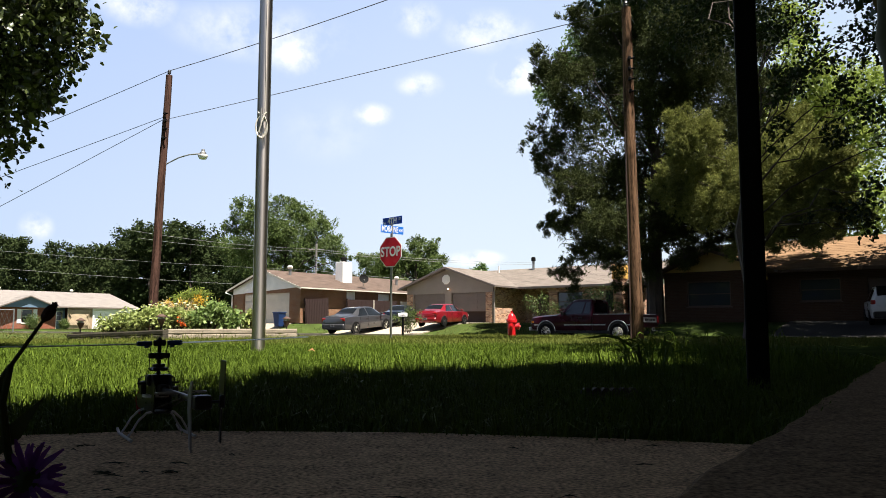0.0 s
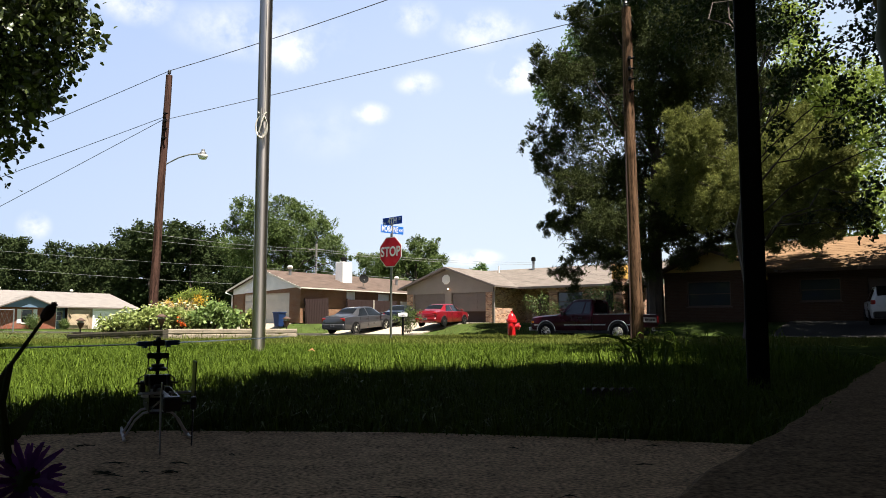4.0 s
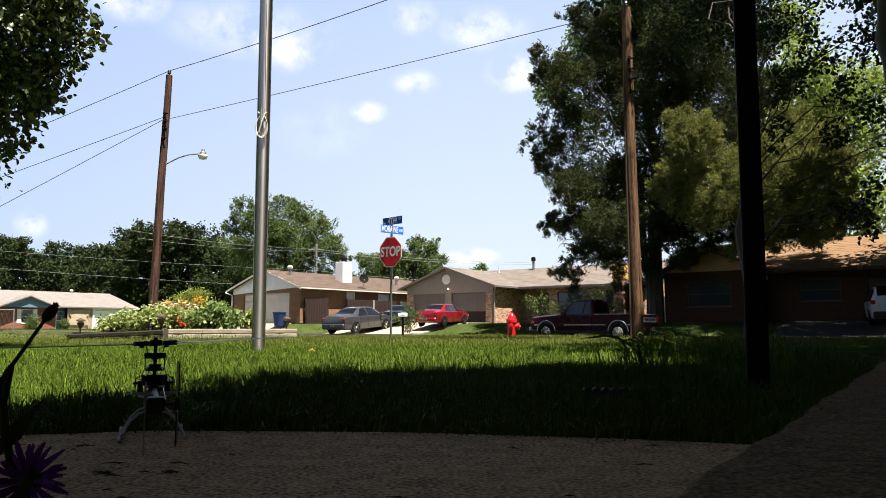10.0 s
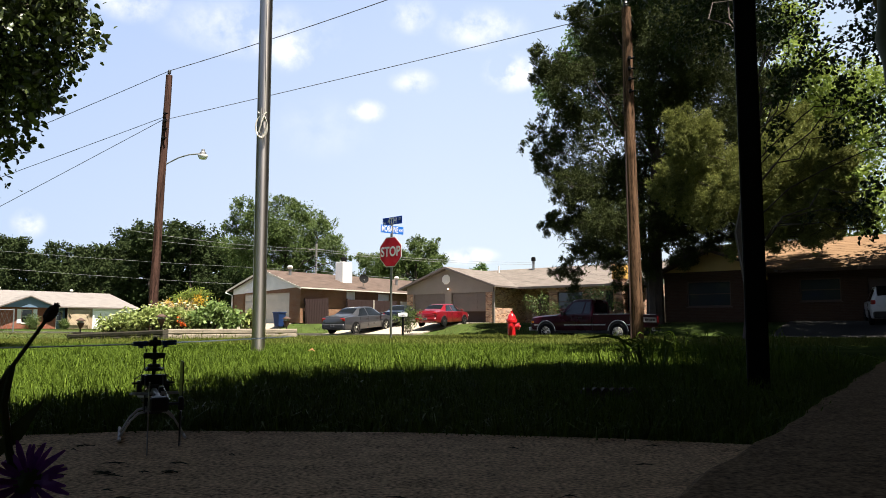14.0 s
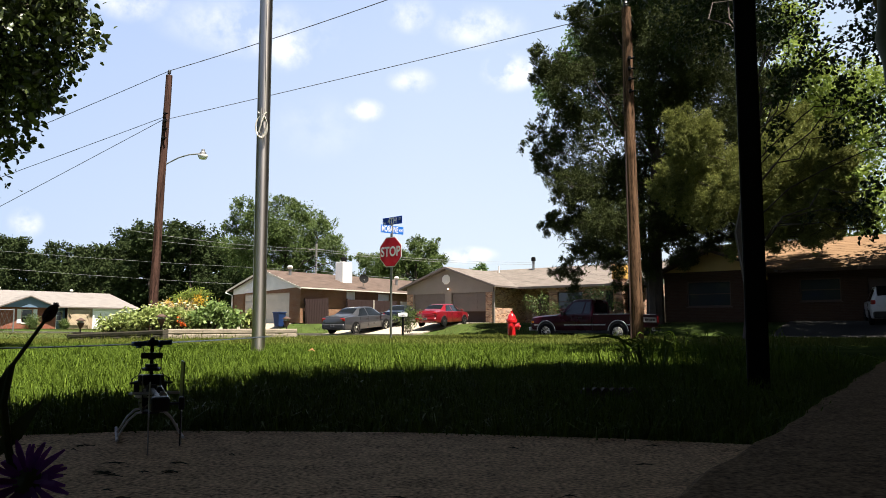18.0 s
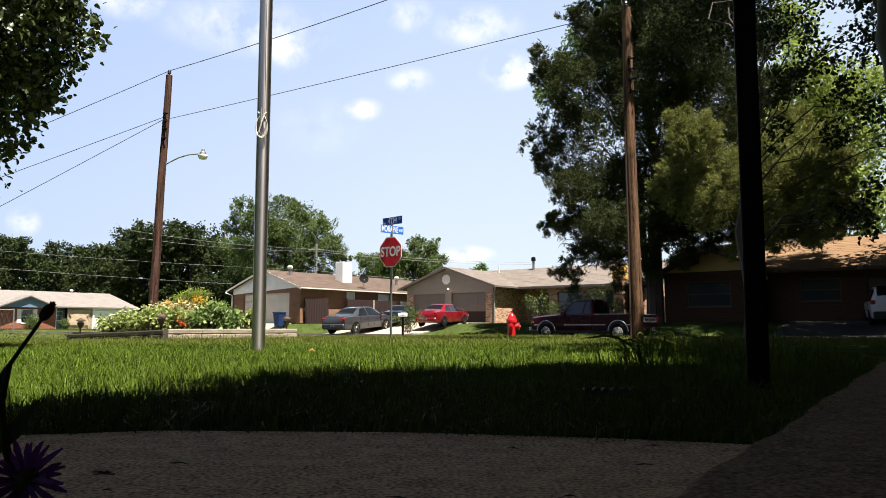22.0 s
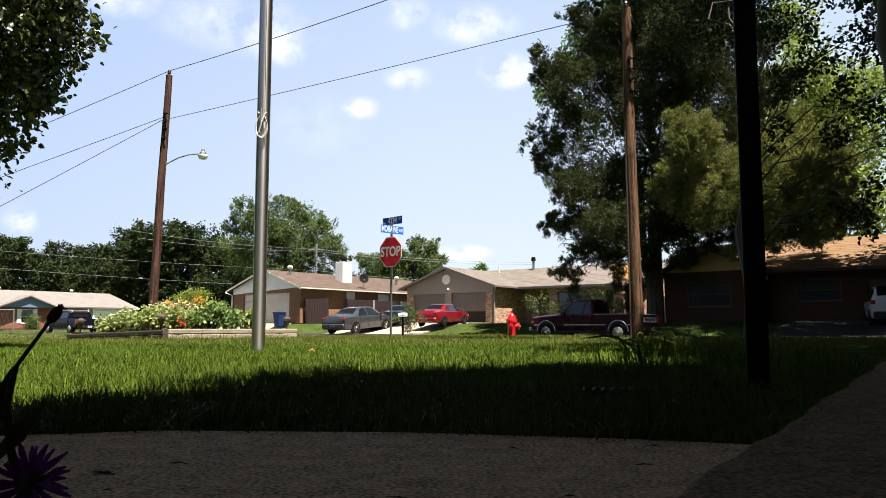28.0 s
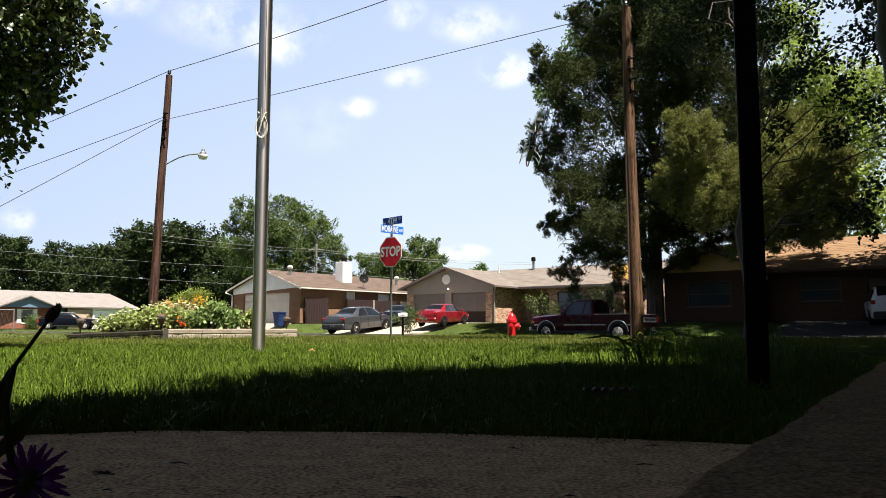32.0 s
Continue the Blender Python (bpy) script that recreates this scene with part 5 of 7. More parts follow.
# chain-link gate by the far house
cf = thing("chain_link_fence", pose(-29.1, 50.0, -0.1, 0, 0, 5), "galvanised chain-link fence panel on the lawn", "fence")
part("fence_post", Geo().tube([(0, 0, -0.1), (0, 0, 1.62)], 0.05, 8), GALV, cf)
part("top_rail", Geo().tube([(-7, 0, 1.55), (0, 0, 1.55)], 0.035, 6), GALV, cf)
msh = Geo()
for i in range(24):
    msh.tube([(-i * 0.3, 0, 0.05), (-i * 0.3 - 0.6, 0, 1.5)], 0.008, 3, False).tube([(-i * 0.3 - 0.6, 0, 0.05), (-i * 0.3, 0, 1.5)], 0.008, 3, False)
part("mesh", msh, GALV, cf)
# ---- trees and shrubs ----
def scatter(clumps, count, rng, spread=0.16, knots=14, shell=0.45):
    """Points gathered in small sprays through a set of round clumps (x, y, z, r)."""
    c = np.array(clumps, dtype=float)
    w = c[:, 3] ** 2
    which = rng.choice(len(c), size=max(1, count // knots), p=w / w.sum())
    d = rng.normal(size=(len(which), 3))
    d /= np.linalg.norm(d, axis=1)[:, None]
    rad = rng.random(len(which)) ** shell
    cent = c[which, :3] + d * (c[which, 3] * rad)[:, None] * np.array([1, 1, 0.9])
    idx = rng.integers(0, len(which), count)
    return cent[idx] + rng.normal(size=(count, 3)) * (c[which[idx], 3] * spread)[:, None], d[idx]


def tufted(clumps, n, share, seed, rise=0.35):
    """Breaks round clumps into n smaller bosses each, set on their upper skin."""
    r = np.random.default_rng(seed)
    made = []
    for x, y, z, q in clumps:
        d = r.normal(size=(n, 3)) + np.array([0, 0, rise])
        d /= np.linalg.norm(d, axis=1)[:, None]
        for k in range(n):
            w = q * (0.62 + 0.32 * r.random())
            made.append((x + d[k, 0] * w, y + d[k, 1] * w, z + d[k, 2] * w * 0.92, q * share * (0.7 + 0.6 * r.random())))
    return made


def leaves(name, pts, out, size, material, rng, aspect=0.55, up=0.5, oval=False):
    """A leaf at every point: a folded lozenge, or a folded pointed oval of two halves."""
    n = len(pts)
    ax = rng.normal(size=(n, 3)) + out * 0.5 + np.array([0, 0, -0.35])
    ax /= np.linalg.norm(ax, axis=1)[:, None]
    nm = rng.normal(size=(n, 3)) + np.array([0, 0, up * 2])
    sd = np.cross(ax, nm)
    sd /= np.linalg.norm(sd, axis=1)[:, None] + 1e-9
    nm = np.cross(sd, ax)
    ln = size * (0.6 + 0.8 * rng.random(n))[:, None]
    if oval:
        v = np.empty((n, 6, 3))
        v[:, 0] = pts
        for k, sg in ((1, 1), (4, -1)):
            v[:, k] = pts + ax * ln * 0.26 + sd * ln * aspect * 0.47 * sg + nm * ln * 0.11
            v[:, k + 1] = pts + ax * ln * 0.66 + sd * ln * aspect * 0.4 * sg + nm * ln * 0.09
        v[:, 3] = pts + ax * ln - nm * ln * 0.08
        v[:, [4, 5]] = v[:, [5, 4]]
        f = (np.arange(n) * 6)[:, None] + np.array([[0, 1, 2, 3, 0, 3, 4, 5]])
        return raw_mesh(name, v.reshape(-1, 3), f.ravel(), 4, material)
    v = np.empty((n, 4, 3))
    v[:, 0] = pts
    v[:, 1] = pts + ax * ln * 0.45 + sd * ln * aspect * 0.5 + nm * ln * 0.1
    v[:, 2] = pts + ax * ln
    v[:, 3] = pts + ax * ln * 0.45 - sd * ln * aspect * 0.5 + nm * ln * 0.1
    return raw_mesh(name, v.reshape(-1, 3), np.arange(n * 4), 4, material)


def needles(name, pts, out, size, material, rng, per=8):
    """Tufts of pine needles: thin blades that spray from each point."""
    n = len(pts)
    p = np.repeat(pts, per, axis=0)
    ax = rng.normal(size=(n * per, 3)) * 0.75 + np.repeat(out, per, axis=0) * 0.7 + np.array([0, 0, 0.35])
    ax /= np.linalg.norm(ax, axis=1)[:, None]
    sd = np.cross(ax, rng.normal(size=(n * per, 3)))
    sd /= np.linalg.norm(sd, axis=1)[:, None] + 1e-9
    ln = size * (0.7 + 0.6 * rng.random(n * per))[:, None]
    v = np.empty((n * per, 3, 3))
    v[:, 0] = p + sd * ln * 0.1
    v[:, 1] = p - sd * ln * 0.1
    v[:, 2] = p + ax * ln
    return raw_mesh(name, v.reshape(-1, 3), np.arange(n * per * 3), 3, material)


def limb(g, a, b, r0, r1, rng, bend=0.12):
    a, b = Vector(a), Vector(b)
    ln = (b - a).length
    pts = [a]
    for i in range(1, 6):
        t = i / 6
        pts.append(a.lerp(b, t) + Vector(rng.normal(size=3)) * ln * bend * 0.35 + Vector((0, 0, ln * bend * math.sin(t * math.pi))))
    pts.append(b)
    g.tube(pts, [r0 + (r1 - r0) * i / 6 for i in range(7)], 7)


def tree(name, base, trunk_to, r, clumps, count, leaf, material, label, seed, pine=False, spread=0.16, knots=14, shell=0.45, twigs=2, aspect=0.55, up=0.5, thin=1.0, oval=False, tufts=None):
    rng = np.random.default_rng(seed)
    t = thing(name, pose(*base), label, "tree")
    b = Vector(base)
    loc = [(x - b.x, y - b.y, z - b.z, q) for x, y, z, q in clumps]
    tip = Vector(trunk_to) - b
    g = Geo()
    limb(g, (0, 0, -0.3), tip, r, r * 0.35, rng, 0.03)
    part("trunk", g, BARK, t, shade=True)
    for x, y, z, q in loc:
        lg = Geo()
        k = min(0.95, max(0.3, (z - q) / max(tip.z, 0.1) * 0.8))
        start = tip * k
        end = Vector((x, y, z))
        limb(lg, start, end, r * 0.2 * thin, r * 0.05, rng)
        for _ in range(twigs):
            d = Vector(rng.normal(size=3)).normalized() * q * 0.9
            limb(lg, end - d * 0.1, end + d, r * 0.08 * thin, r * 0.02, rng)
        part("limb", lg, BARK, t, shade=True)
    if tufts:
        loc = tufted(loc, tufts[0], tufts[1], seed + 900) + [(x, y, z, q * 0.7) for x, y, z, q in loc]
    pts, out = scatter(loc, count, rng, spread, knots, shell)
    me = needles("crown", pts, out, leaf, material, rng) if pine else leaves("crown", pts, out, leaf, material, rng, aspect, up, oval)
    part("crown", me, material, t, "leafy crown" if not pine else "needled crown")
    return t


LEAF_DARK = leafy("deep_green_leaves", (0.007, 0.015, 0.004), (0.034, 0.055, 0.012), 0.18, 0.45, 0.15)
LEAF_MID = leafy("mid_green_leaves", (0.035, 0.075, 0.018), (0.12, 0.19, 0.05), 0.35, 0.45, 0.35)
LEAF_TREE = leafy("summer_green_leaves", (0.025, 0.05, 0.014), (0.15, 0.2, 0.06), 0.3, 0.5, 0.15)
LEAF_SUN = leafy("yellow_green_leaves", (0.1, 0.16, 0.025), (0.28, 0.34, 0.07), 0.4, 0.5, 0.3)
LEAF_FAR = leafy("far_wood_leaves", (0.012, 0.023, 0.009), (0.056, 0.075, 0.026), 0.12, 0.7, 0.05)
PEAR_LEAF = leafy("glossy_pear_leaves", (0.01, 0.02, 0.006), (0.085, 0.11, 0.03), 0.15, 0.34, 0.5)
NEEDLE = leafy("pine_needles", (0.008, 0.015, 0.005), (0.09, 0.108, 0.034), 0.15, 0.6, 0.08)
# brighter needle copy: sunlight on the nearer pine is put into its colour
NEEDLE_LIT = leafy("sunlit_yellowish_needles", (0.022, 0.032, 0.008), (0.29, 0.31, 0.085), 0.2, 0.6, 0.1)
PINE = [(4.8, 37.0, 9.3, 0.6), (5.2, 37.0, 8.6, 0.8), (5.7, 37.0, 7.9, 0.75), (11.8, 37.2, 4.7, 1.0), (12.1, 36.6, 3.7, 0.9), (14.2, 37.0, 4.5, 0.8), (11.6, 37.6, 6.2, 1.0), (15.4, 36.8, 4.4, 0.8), (12.2, 37.6, 5.6, 1.1), (12.6, 37.0, 4.4, 1.0), (13.8, 37.4, 5.3, 1.1), (15.2, 37.4, 5.2, 1.1), (13.2, 36.6, 6.8, 1.0), (16.6, 37.0, 5.0, 1.0), (8.6, 37.0, 6.6, 1.5), (7.6, 37.0, 6.0, 1.2), (6.6, 37.0, 5.4, 0.95), (9.2, 37.0, 4.6, 1.5), (8.0, 38.0, 4.2, 1.1), (6.2, 36.0, 12.7, 1.52), (8.4, 38.0, 15.9, 1.75), (5.5, 40.0, 10.4, 1.17), (6.6, 37.0, 10.1, 1.71), (9.0, 39.0, 13.1, 2.10), (6.4, 36.0, 7.2, 1.38), (8.2, 38.0, 8.5, 2.05), (6.4, 40.0, 5.8, 0.92), (7.1, 37.0, 4.8, 1.57), (6.8, 39.0, 3.2, 1.05), (8.3, 36.0, 5.3, 1.94), (10.1, 38.0, 3.2, 1.46), (11.4, 40.0, 8.0, 2.46), (10.7, 37.0, 11.3, 2.56), (10.8, 39.0, 15.7, 2.40), (12.8, 36.0, 13.9, 2.49), (13.0, 38.0, 17.8, 2.63), (14.3, 40.0, 10.2, 2.15), (12.5, 37.0, 6.0, 2.28), (15.8, 39.0, 8.7, 2.40), (5.5, 36.5, 13.8, 1.12), (7.4, 37.5, 16.4, 1.30), (9.8, 38.5, 18.1, 1.78), (11.7, 36.5, 12.3, 1.68), (11.9, 37.5, 15.7, 2.02), (15.0, 39.0, 12.8, 2.0), (16.4, 39.5, 15.4, 2.1), (15.2, 38.0, 17.6, 2.2), (16.2, 40.0, 11.0, 1.8), (14.2, 38.4, 15.6, 1.9), (17.8, 39.5, 13.0, 1.8)]
PINE_LIT = [(15.9, 31.0, 7.2, 0.8), (16.7, 30.7, 6.2, 0.8), (15.7, 30.5, 5.3, 0.8), (17.2, 30.3, 5.0, 0.8), (15.9, 30.9, 4.3, 0.7), (12.8, 31.8, 6.6, 0.8), (11.2, 32.8, 8.7, 1.39), (11.1, 34.0, 7.4, 1.05), (13.1, 35.2, 7.9, 1.62), (11.9, 33.4, 5.7, 1.54), (13.9, 34.6, 6.1, 1.60), (14.8, 32.8, 6.6, 1.51), (15.6, 34.0, 8.7, 1.57), (16.8, 35.2, 5.1, 1.62), (16.8, 33.4, 6.7, 1.54), (17.9, 34.6, 5.1, 1.20), (17.4, 32.8, 7.9, 1.01), (14.4, 34.0, 4.2, 1.18), (16.8, 35.2, 10.2, 1.08), (12.6, 34.0, 9.6, 1.0), (15.2, 33.6, 4.9, 1.2), (18.6, 34.2, 6.6, 1.0), (10.6, 33.6, 6.2, 0.8), (17.5, 33.5, 8.8, 1.2), (18.8, 34.5, 8.2, 1.2), (16.0, 33.0, 7.5, 1.3), (15.5, 33.0, 5.2, 1.1), (18.5, 33.8, 5.6, 1.1), (15.5, 32.0, 6.4, 1.3), (17.0, 32.2, 5.6, 1.2), (16.6, 32.0, 7.6, 1.2), (14.6, 32.0, 4.8, 1.1)]
BACK = [(25.3, 50.0, 18.4, 2.31), (28.6, 52.0, 17.0, 2.80), (28.0, 54.0, 16.4, 2.08), (30.0, 51.0, 14.2, 2.35), (29.7, 53.0, 11.8, 2.45), (29.4, 50.0, 8.4, 2.31), (30.8, 52.0, 6.3, 2.00), (26.6, 54.0, 23.4, 2.08), (22.0, 50.0, 15.0, 2.0), (24.0, 51.0, 12.5, 2.2), (26.5, 52.0, 14.5, 2.2), (27.0, 50.0, 10.0, 2.4), (25.0, 52.0, 9.5, 2.0), (23.5, 52.0, 17.5, 2.0), (31.0, 52.0, 17.5, 2.4)]
OAK = [(8.75, 15.2, 2.3, 0.34), (8.3, 15.0, 2.6, 0.3), (7.35, 14.8, 2.35, 0.22), (9.4, 21.3, 9.3, 1.2), (8.2, 22.5, 10.1, 1.45), (8.0, 15.8, 6.8, 0.61), (7.0, 14.6, 5.2, 0.51), (9.3, 15.4, 6.6, 0.71), (8.3, 14.2, 4.7, 0.55), (8.7, 15.8, 4.5, 0.35), (8.6, 14.6, 3.0, 0.45), (7.4, 23.1, 12.2, 1.6), (9.3, 21.3, 11.9, 1.9), (8.4, 15.0, 8.0, 0.92), (10.5, 15.8, 6.8, 0.9), (9.9, 14.6, 3.9, 0.6), (9.7, 15.4, 8.7, 1.42), (7.6, 15.2, 5.6, 0.45), (7.4, 16.0, 4.6, 0.4), (8.2, 15.4, 6.0, 0.5), (7.0, 15.6, 6.6, 0.5), (9.0, 15.8, 5.4, 0.5)]
PEAR = [(-5.1, 8.5, 4.0, 0.72), (-4.9, 9.0, 4.0, 0.55), (-5.5, 9.5, 3.5, 0.58), (-5.5, 8.8, 3.4, 0.74), (-5.6, 9.2, 2.8, 0.32), (-4.5, 8.5, 4.1, 0.39), (-6.4, 9.0, 4.1, 1.25), (-6.8, 9.5, 2.8, 1.02), (-5.6, 8.8, 4.9, 1.01), (-7.4, 9.2, 3.6, 1.42)]
FAR_L = [(-57.4, 100.0, 8.7, 3.46), (-62.8, 105.0, 9.9, 3.23), (-57.2, 110.0, 9.1, 4.23), (-48.6, 102.5, 8.9, 3.55), (-46.0, 107.5, 11.0, 4.13), (-40.6, 100.0, 11.8, 2.69), (-39.3, 105.0, 11.6, 4.04), (-36.9, 110.0, 11.2, 4.23), (-36.1, 102.5, 12.9, 1.97), (-31.8, 107.5, 8.5, 4.13), (-44.2, 100.0, 5.6, 3.85), (-56.0, 105.0, 5.1, 4.04), (-41.0, 110.0, 6.1, 4.23), (-60.2, 102.5, 5.0, 3.55), (-68.3, 107.5, 8.5, 4.96), (-27.3, 100.0, 8.7, 3.08), (-32.6, 105.0, 5.1, 3.23)]
BIG = [(-19.4, 72.6, 11.2, 2.12), (-17.2, 75.0, 12.1, 2.02), (-14.7, 77.4, 11.9, 2.08), (-18.0, 73.8, 9.1, 2.84), (-13.2, 76.2, 9.6, 2.34), (-10.9, 72.6, 8.1, 1.56), (-15.3, 75.0, 8.3, 2.88), (-21.2, 77.4, 8.0, 2.68), (-17.3, 73.8, 6.5, 2.27), (-13.8, 76.2, 6.7, 2.05), (-21.1, 72.6, 10.3, 1.12), (-10.7, 75.0, 6.9, 1.27), (-16.2, 77.4, 13.1, 0.89)]
MID = [(-2.0, 82.0, 8.2, 1.5), (-4.8, 83.0, 7.0, 1.7), (-2.9, 83.0, 6.4, 1.7), (-7.0, 82.5, 6.4, 1.4), (-7.7, 80.0, 7.0, 1.54), (-6.0, 82.0, 7.8, 1.77), (-2.9, 84.0, 9.3, 1.42), (-1.2, 81.0, 9.3, 1.12), (-3.8, 83.0, 7.3, 1.92), (-1.2, 80.0, 7.0, 1.72), (-5.3, 82.0, 5.9, 1.89), (-9.3, 84.0, 8.0, 0.97)]
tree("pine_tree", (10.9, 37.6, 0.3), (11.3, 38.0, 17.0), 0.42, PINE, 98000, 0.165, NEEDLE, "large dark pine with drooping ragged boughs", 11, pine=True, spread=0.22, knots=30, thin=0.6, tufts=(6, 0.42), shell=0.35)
tree("pine_tree", (14.2, 34.2, 0.4), (14.4, 34.2, 9.5), 0.2, PINE_LIT, 46000, 0.155, NEEDLE_LIT, "yellowish-green pine with sunlight in its colour, before the shaded house", 12, pine=True, spread=0.22, knots=30, twigs=0, thin=0.45, tufts=(6, 0.4), shell=0.35)
# oak clumps above the view, set along the sun's rays to shade the lawn
NEAR_SHADE_OAK = [(5.6, 5.4, 6.4, 1.2), (6.6, 7.6, 6.6, 1.4), (8.2, 9.6, 6.6, 1.5), (9.8, 12.0, 6.6, 1.3), (10.5, 9.0, 7.0, 1.6), (8.6, 6.4, 7.4, 1.5), (11.5, 12.5, 6.0, 1.6), (5.4, 3.4, 6.6, 1.3), (10.5, 12.5, 9.6, 2.0), (4.4, 15.5, 11.2, 1.9)]
NEAR_SHADE_OAK = [(x - 0.5, y + 0.7, z, q) for x, y, z, q in NEAR_SHADE_OAK] + [(4.0, 4.2, 6.5, 0.8), (4.6, 5.6, 6.6, 1.0), (5.6, 7.0, 6.5, 1.0), (6.4, 8.6, 6.6, 1.0), (4.8, 3.6, 6.4, 1.0), (5.8, 5.2, 6.7, 1.1), (6.8, 6.8, 6.6, 1.1), (7.2, 10.0, 6.7, 1.1), (0.7, 1.7, 6.4, 0.4), (1.2, 2.0, 6.5, 0.5), (1.9, 2.3, 6.5, 0.55), (2.9, 2.6, 6.4, 0.8), (3.7, 3.2, 6.4, 0.8), (3.4, 2.2, 6.5, 0.8)]
# added shade casters for the ochre house and far verge, mostly out of view
SHADE = [(14.5, 26.5, 18.0, 2.2), (18.0, 26.5, 18.0, 2.2), (21.5, 27.0, 18.0, 2.4), (22.5, 31.0, 9.0, 3.0), (26.0, 30.0, 8.0, 3.5), (24.5, 28.0, 11.5, 3.0), (27.0, 29.0, 13.5, 3.0), (30.0, 27.0, 9.0, 3.5), (22.0, 27.0, 14.0, 3.0)]
SIDE = [(6.0, 39.6, 13.2, 1.1), (7.0, 40.0, 14.8, 1.2), (8.2, 40.2, 16.2, 1.4), (9.6, 40.0, 15.0, 1.6), (7.4, 40.0, 12.3, 1.3), (9.6, 40.4, 12.0, 1.5), (11.5, 40.4, 17.0, 1.7), (12.6, 40.2, 12.6, 1.5), (12.4, 39.6, 9.6, 1.3)]
tree("broadleaf_tree", (11.6, 41.2, 0.3), (10.6, 40.8, 14.0), 0.25, SIDE, 15000, 0.2, LEAF_MID, "light-leaved tree growing through the pine", 24, spread=0.13, knots=20, thin=0.5)
tree("broadleaf_tree", (25.5, 31.0, 0.4), (25.5, 31.0, 11.0), 0.4, SHADE, 30000, 0.34, LEAF_DARK, "big dark tree mostly out of view, added to shade the ochre house", 19)
tree("broadleaf_tree", (28.5, 52.0, 0.5), (28.6, 52.0, 18.0), 0.4, BACK, 26000, 0.32, LEAF_SUN, "tall sunlit tree behind the shaded house", 13)
tree("oak_tree", (6.8, 16.4, -0.05), (7.3, 16.6, 7.0), 0.2, OAK, 18000, 0.095, LEAF_DARK, "dark oak with overhanging leafy branches", 14, thin=0.5, twigs=1, knots=20, spread=0.2, aspect=0.7, oval=True)
tree("oak_tree", (8.3, 12.4, -0.05), (8.3, 11.4, 6.2), 0.28, NEAR_SHADE_OAK, 34000, 0.17, LEAF_DARK, "unseen dark oak crown added to shade the lawn beside the porch", 20, knots=20, spread=0.2, aspect=0.7, shell=0.6)
# grid of leaf clumps above the view, added only to shade the side lawn
YARD = []
rnd = random.Random(12)
for i in range(6):
    for j in range(7):
        yy = 4.5 + 3.0 * j
        YARD.append((7.3 + 0.36 * yy + 3.1 * i + rnd.uniform(-0.8, 0.8), yy - 2.0 + rnd.uniform(-0.8, 0.8), 13.8 + rnd.uniform(-0.9, 1.2), rnd.uniform(2.1, 2.7)))
YARD += [(7.0, 2.5, 13.5, 1.4), (8.0, 5.0, 13.5, 1.5), (9.0, 7.8, 13.5, 1.5), (9.8, 10.2, 13.5, 1.4), (9.8, 20.3, 13.4, 1.8), (10.8, 19.8, 12.8, 1.6), (8.7, 21.0, 14.3, 1.7), (9.6, 20.5, 15.6, 1.8), (11.2, 19.3, 15.2, 1.8), (8.4, 28.2, 15.0, 1.7), (10.5, 26.8, 14.8, 1.9), (12.6, 25.4, 14.6, 1.9), (8.4, 25.8, 14.2, 1.6), (10.5, 24.2, 14.0, 1.8), (12.6, 22.6, 14.0, 1.8), (12.2, 16.5, 13.5, 1.9), (13.2, 19.5, 13.8, 2.0), (14.5, 22.0, 14.2, 2.0), (11.9, 12.5, 12.5, 1.9), (12.8, 10.5, 12.5, 2.0), (12.2, 14.8, 13.2, 1.8), (12.2, 27.6, 15.2, 1.6), (10.8, 27.0, 15.4, 1.5)]
YARD = [(x - 1.6, y + 1.4, z, q) for x, y, z, q in YARD]
tree("unseen_shade_tree", (22.0, 12.0, -0.05), (21.5, 12.5, 12.0), 0.45, YARD, 42000, 0.38, LEAF_DARK, "unseen wide high crown of leaves added to shade the side lawn", 22, twigs=0, shell=0.7, aspect=0.75, thin=0.25)
tree("pear_tree", (-7.6, 9.4, -0.05), (-6.6, 9.2, 4.2), 0.16, PEAR, 17000, 0.088, PEAR_LEAF, "glossy dark-leaved ornamental pear tree", 15, knots=18, spread=0.17, aspect=0.78, up=0.2, oval=True)
tree("broadleaf_tree", (-16.0, 75.0, 0.2), (-16.0, 75.0, 11.0), 0.5, BIG, 60000, 0.2, LEAF_TREE, "broad spreading green tree behind the houses", 16, spread=0.2, knots=30, tufts=(11, 0.34), shell=0.3)
tree("broadleaf_tree", (-3.5, 82.0, 0.2), (-2.8, 82.0, 8.0), 0.3, MID, 38000, 0.2, LEAF_TREE, "green tree behind the roofs", 17, spread=0.2, knots=28, tufts=(9, 0.36), shell=0.3)
tree("broadleaf_tree", (4.6, 96.0, 0.2), (4.6, 96.0, 7.0), 0.2, [(4.6, 96, 7.2, 1.1), (5.2, 96.3, 8.0, 0.7), (3.8, 96, 6.6, 0.9)], 2200, 0.3, LEAF_MID, "small distant tree top over a roof", 18)

rng = np.random.default_rng(21)
FAR_L += [(-42.2, 106.0, 7.4, 3.0), (-43.5, 108.0, 9.5, 2.6), (-40.5, 105.0, 5.0, 2.8)]
FAR_L += [(-36.0, 104.0, 6.5, 3.4), (-33.5, 106.0, 3.2, 3.4), (-28.0, 104.0, 4.6, 3.2)]
FAR_L += [(-70 + 5.2 * k, 118 + (k * 7 % 5), 3.2 + (k * 5 % 4), 4.2) for k in range(14)] + [(-66 + 6 * k, 112 + (k * 3 % 4), 2.5, 3.2) for k in range(9)]
pts, out = scatter(tufted(FAR_L, 13, 0.34, 77), 180000, rng, 0.2, 36, 0.3)
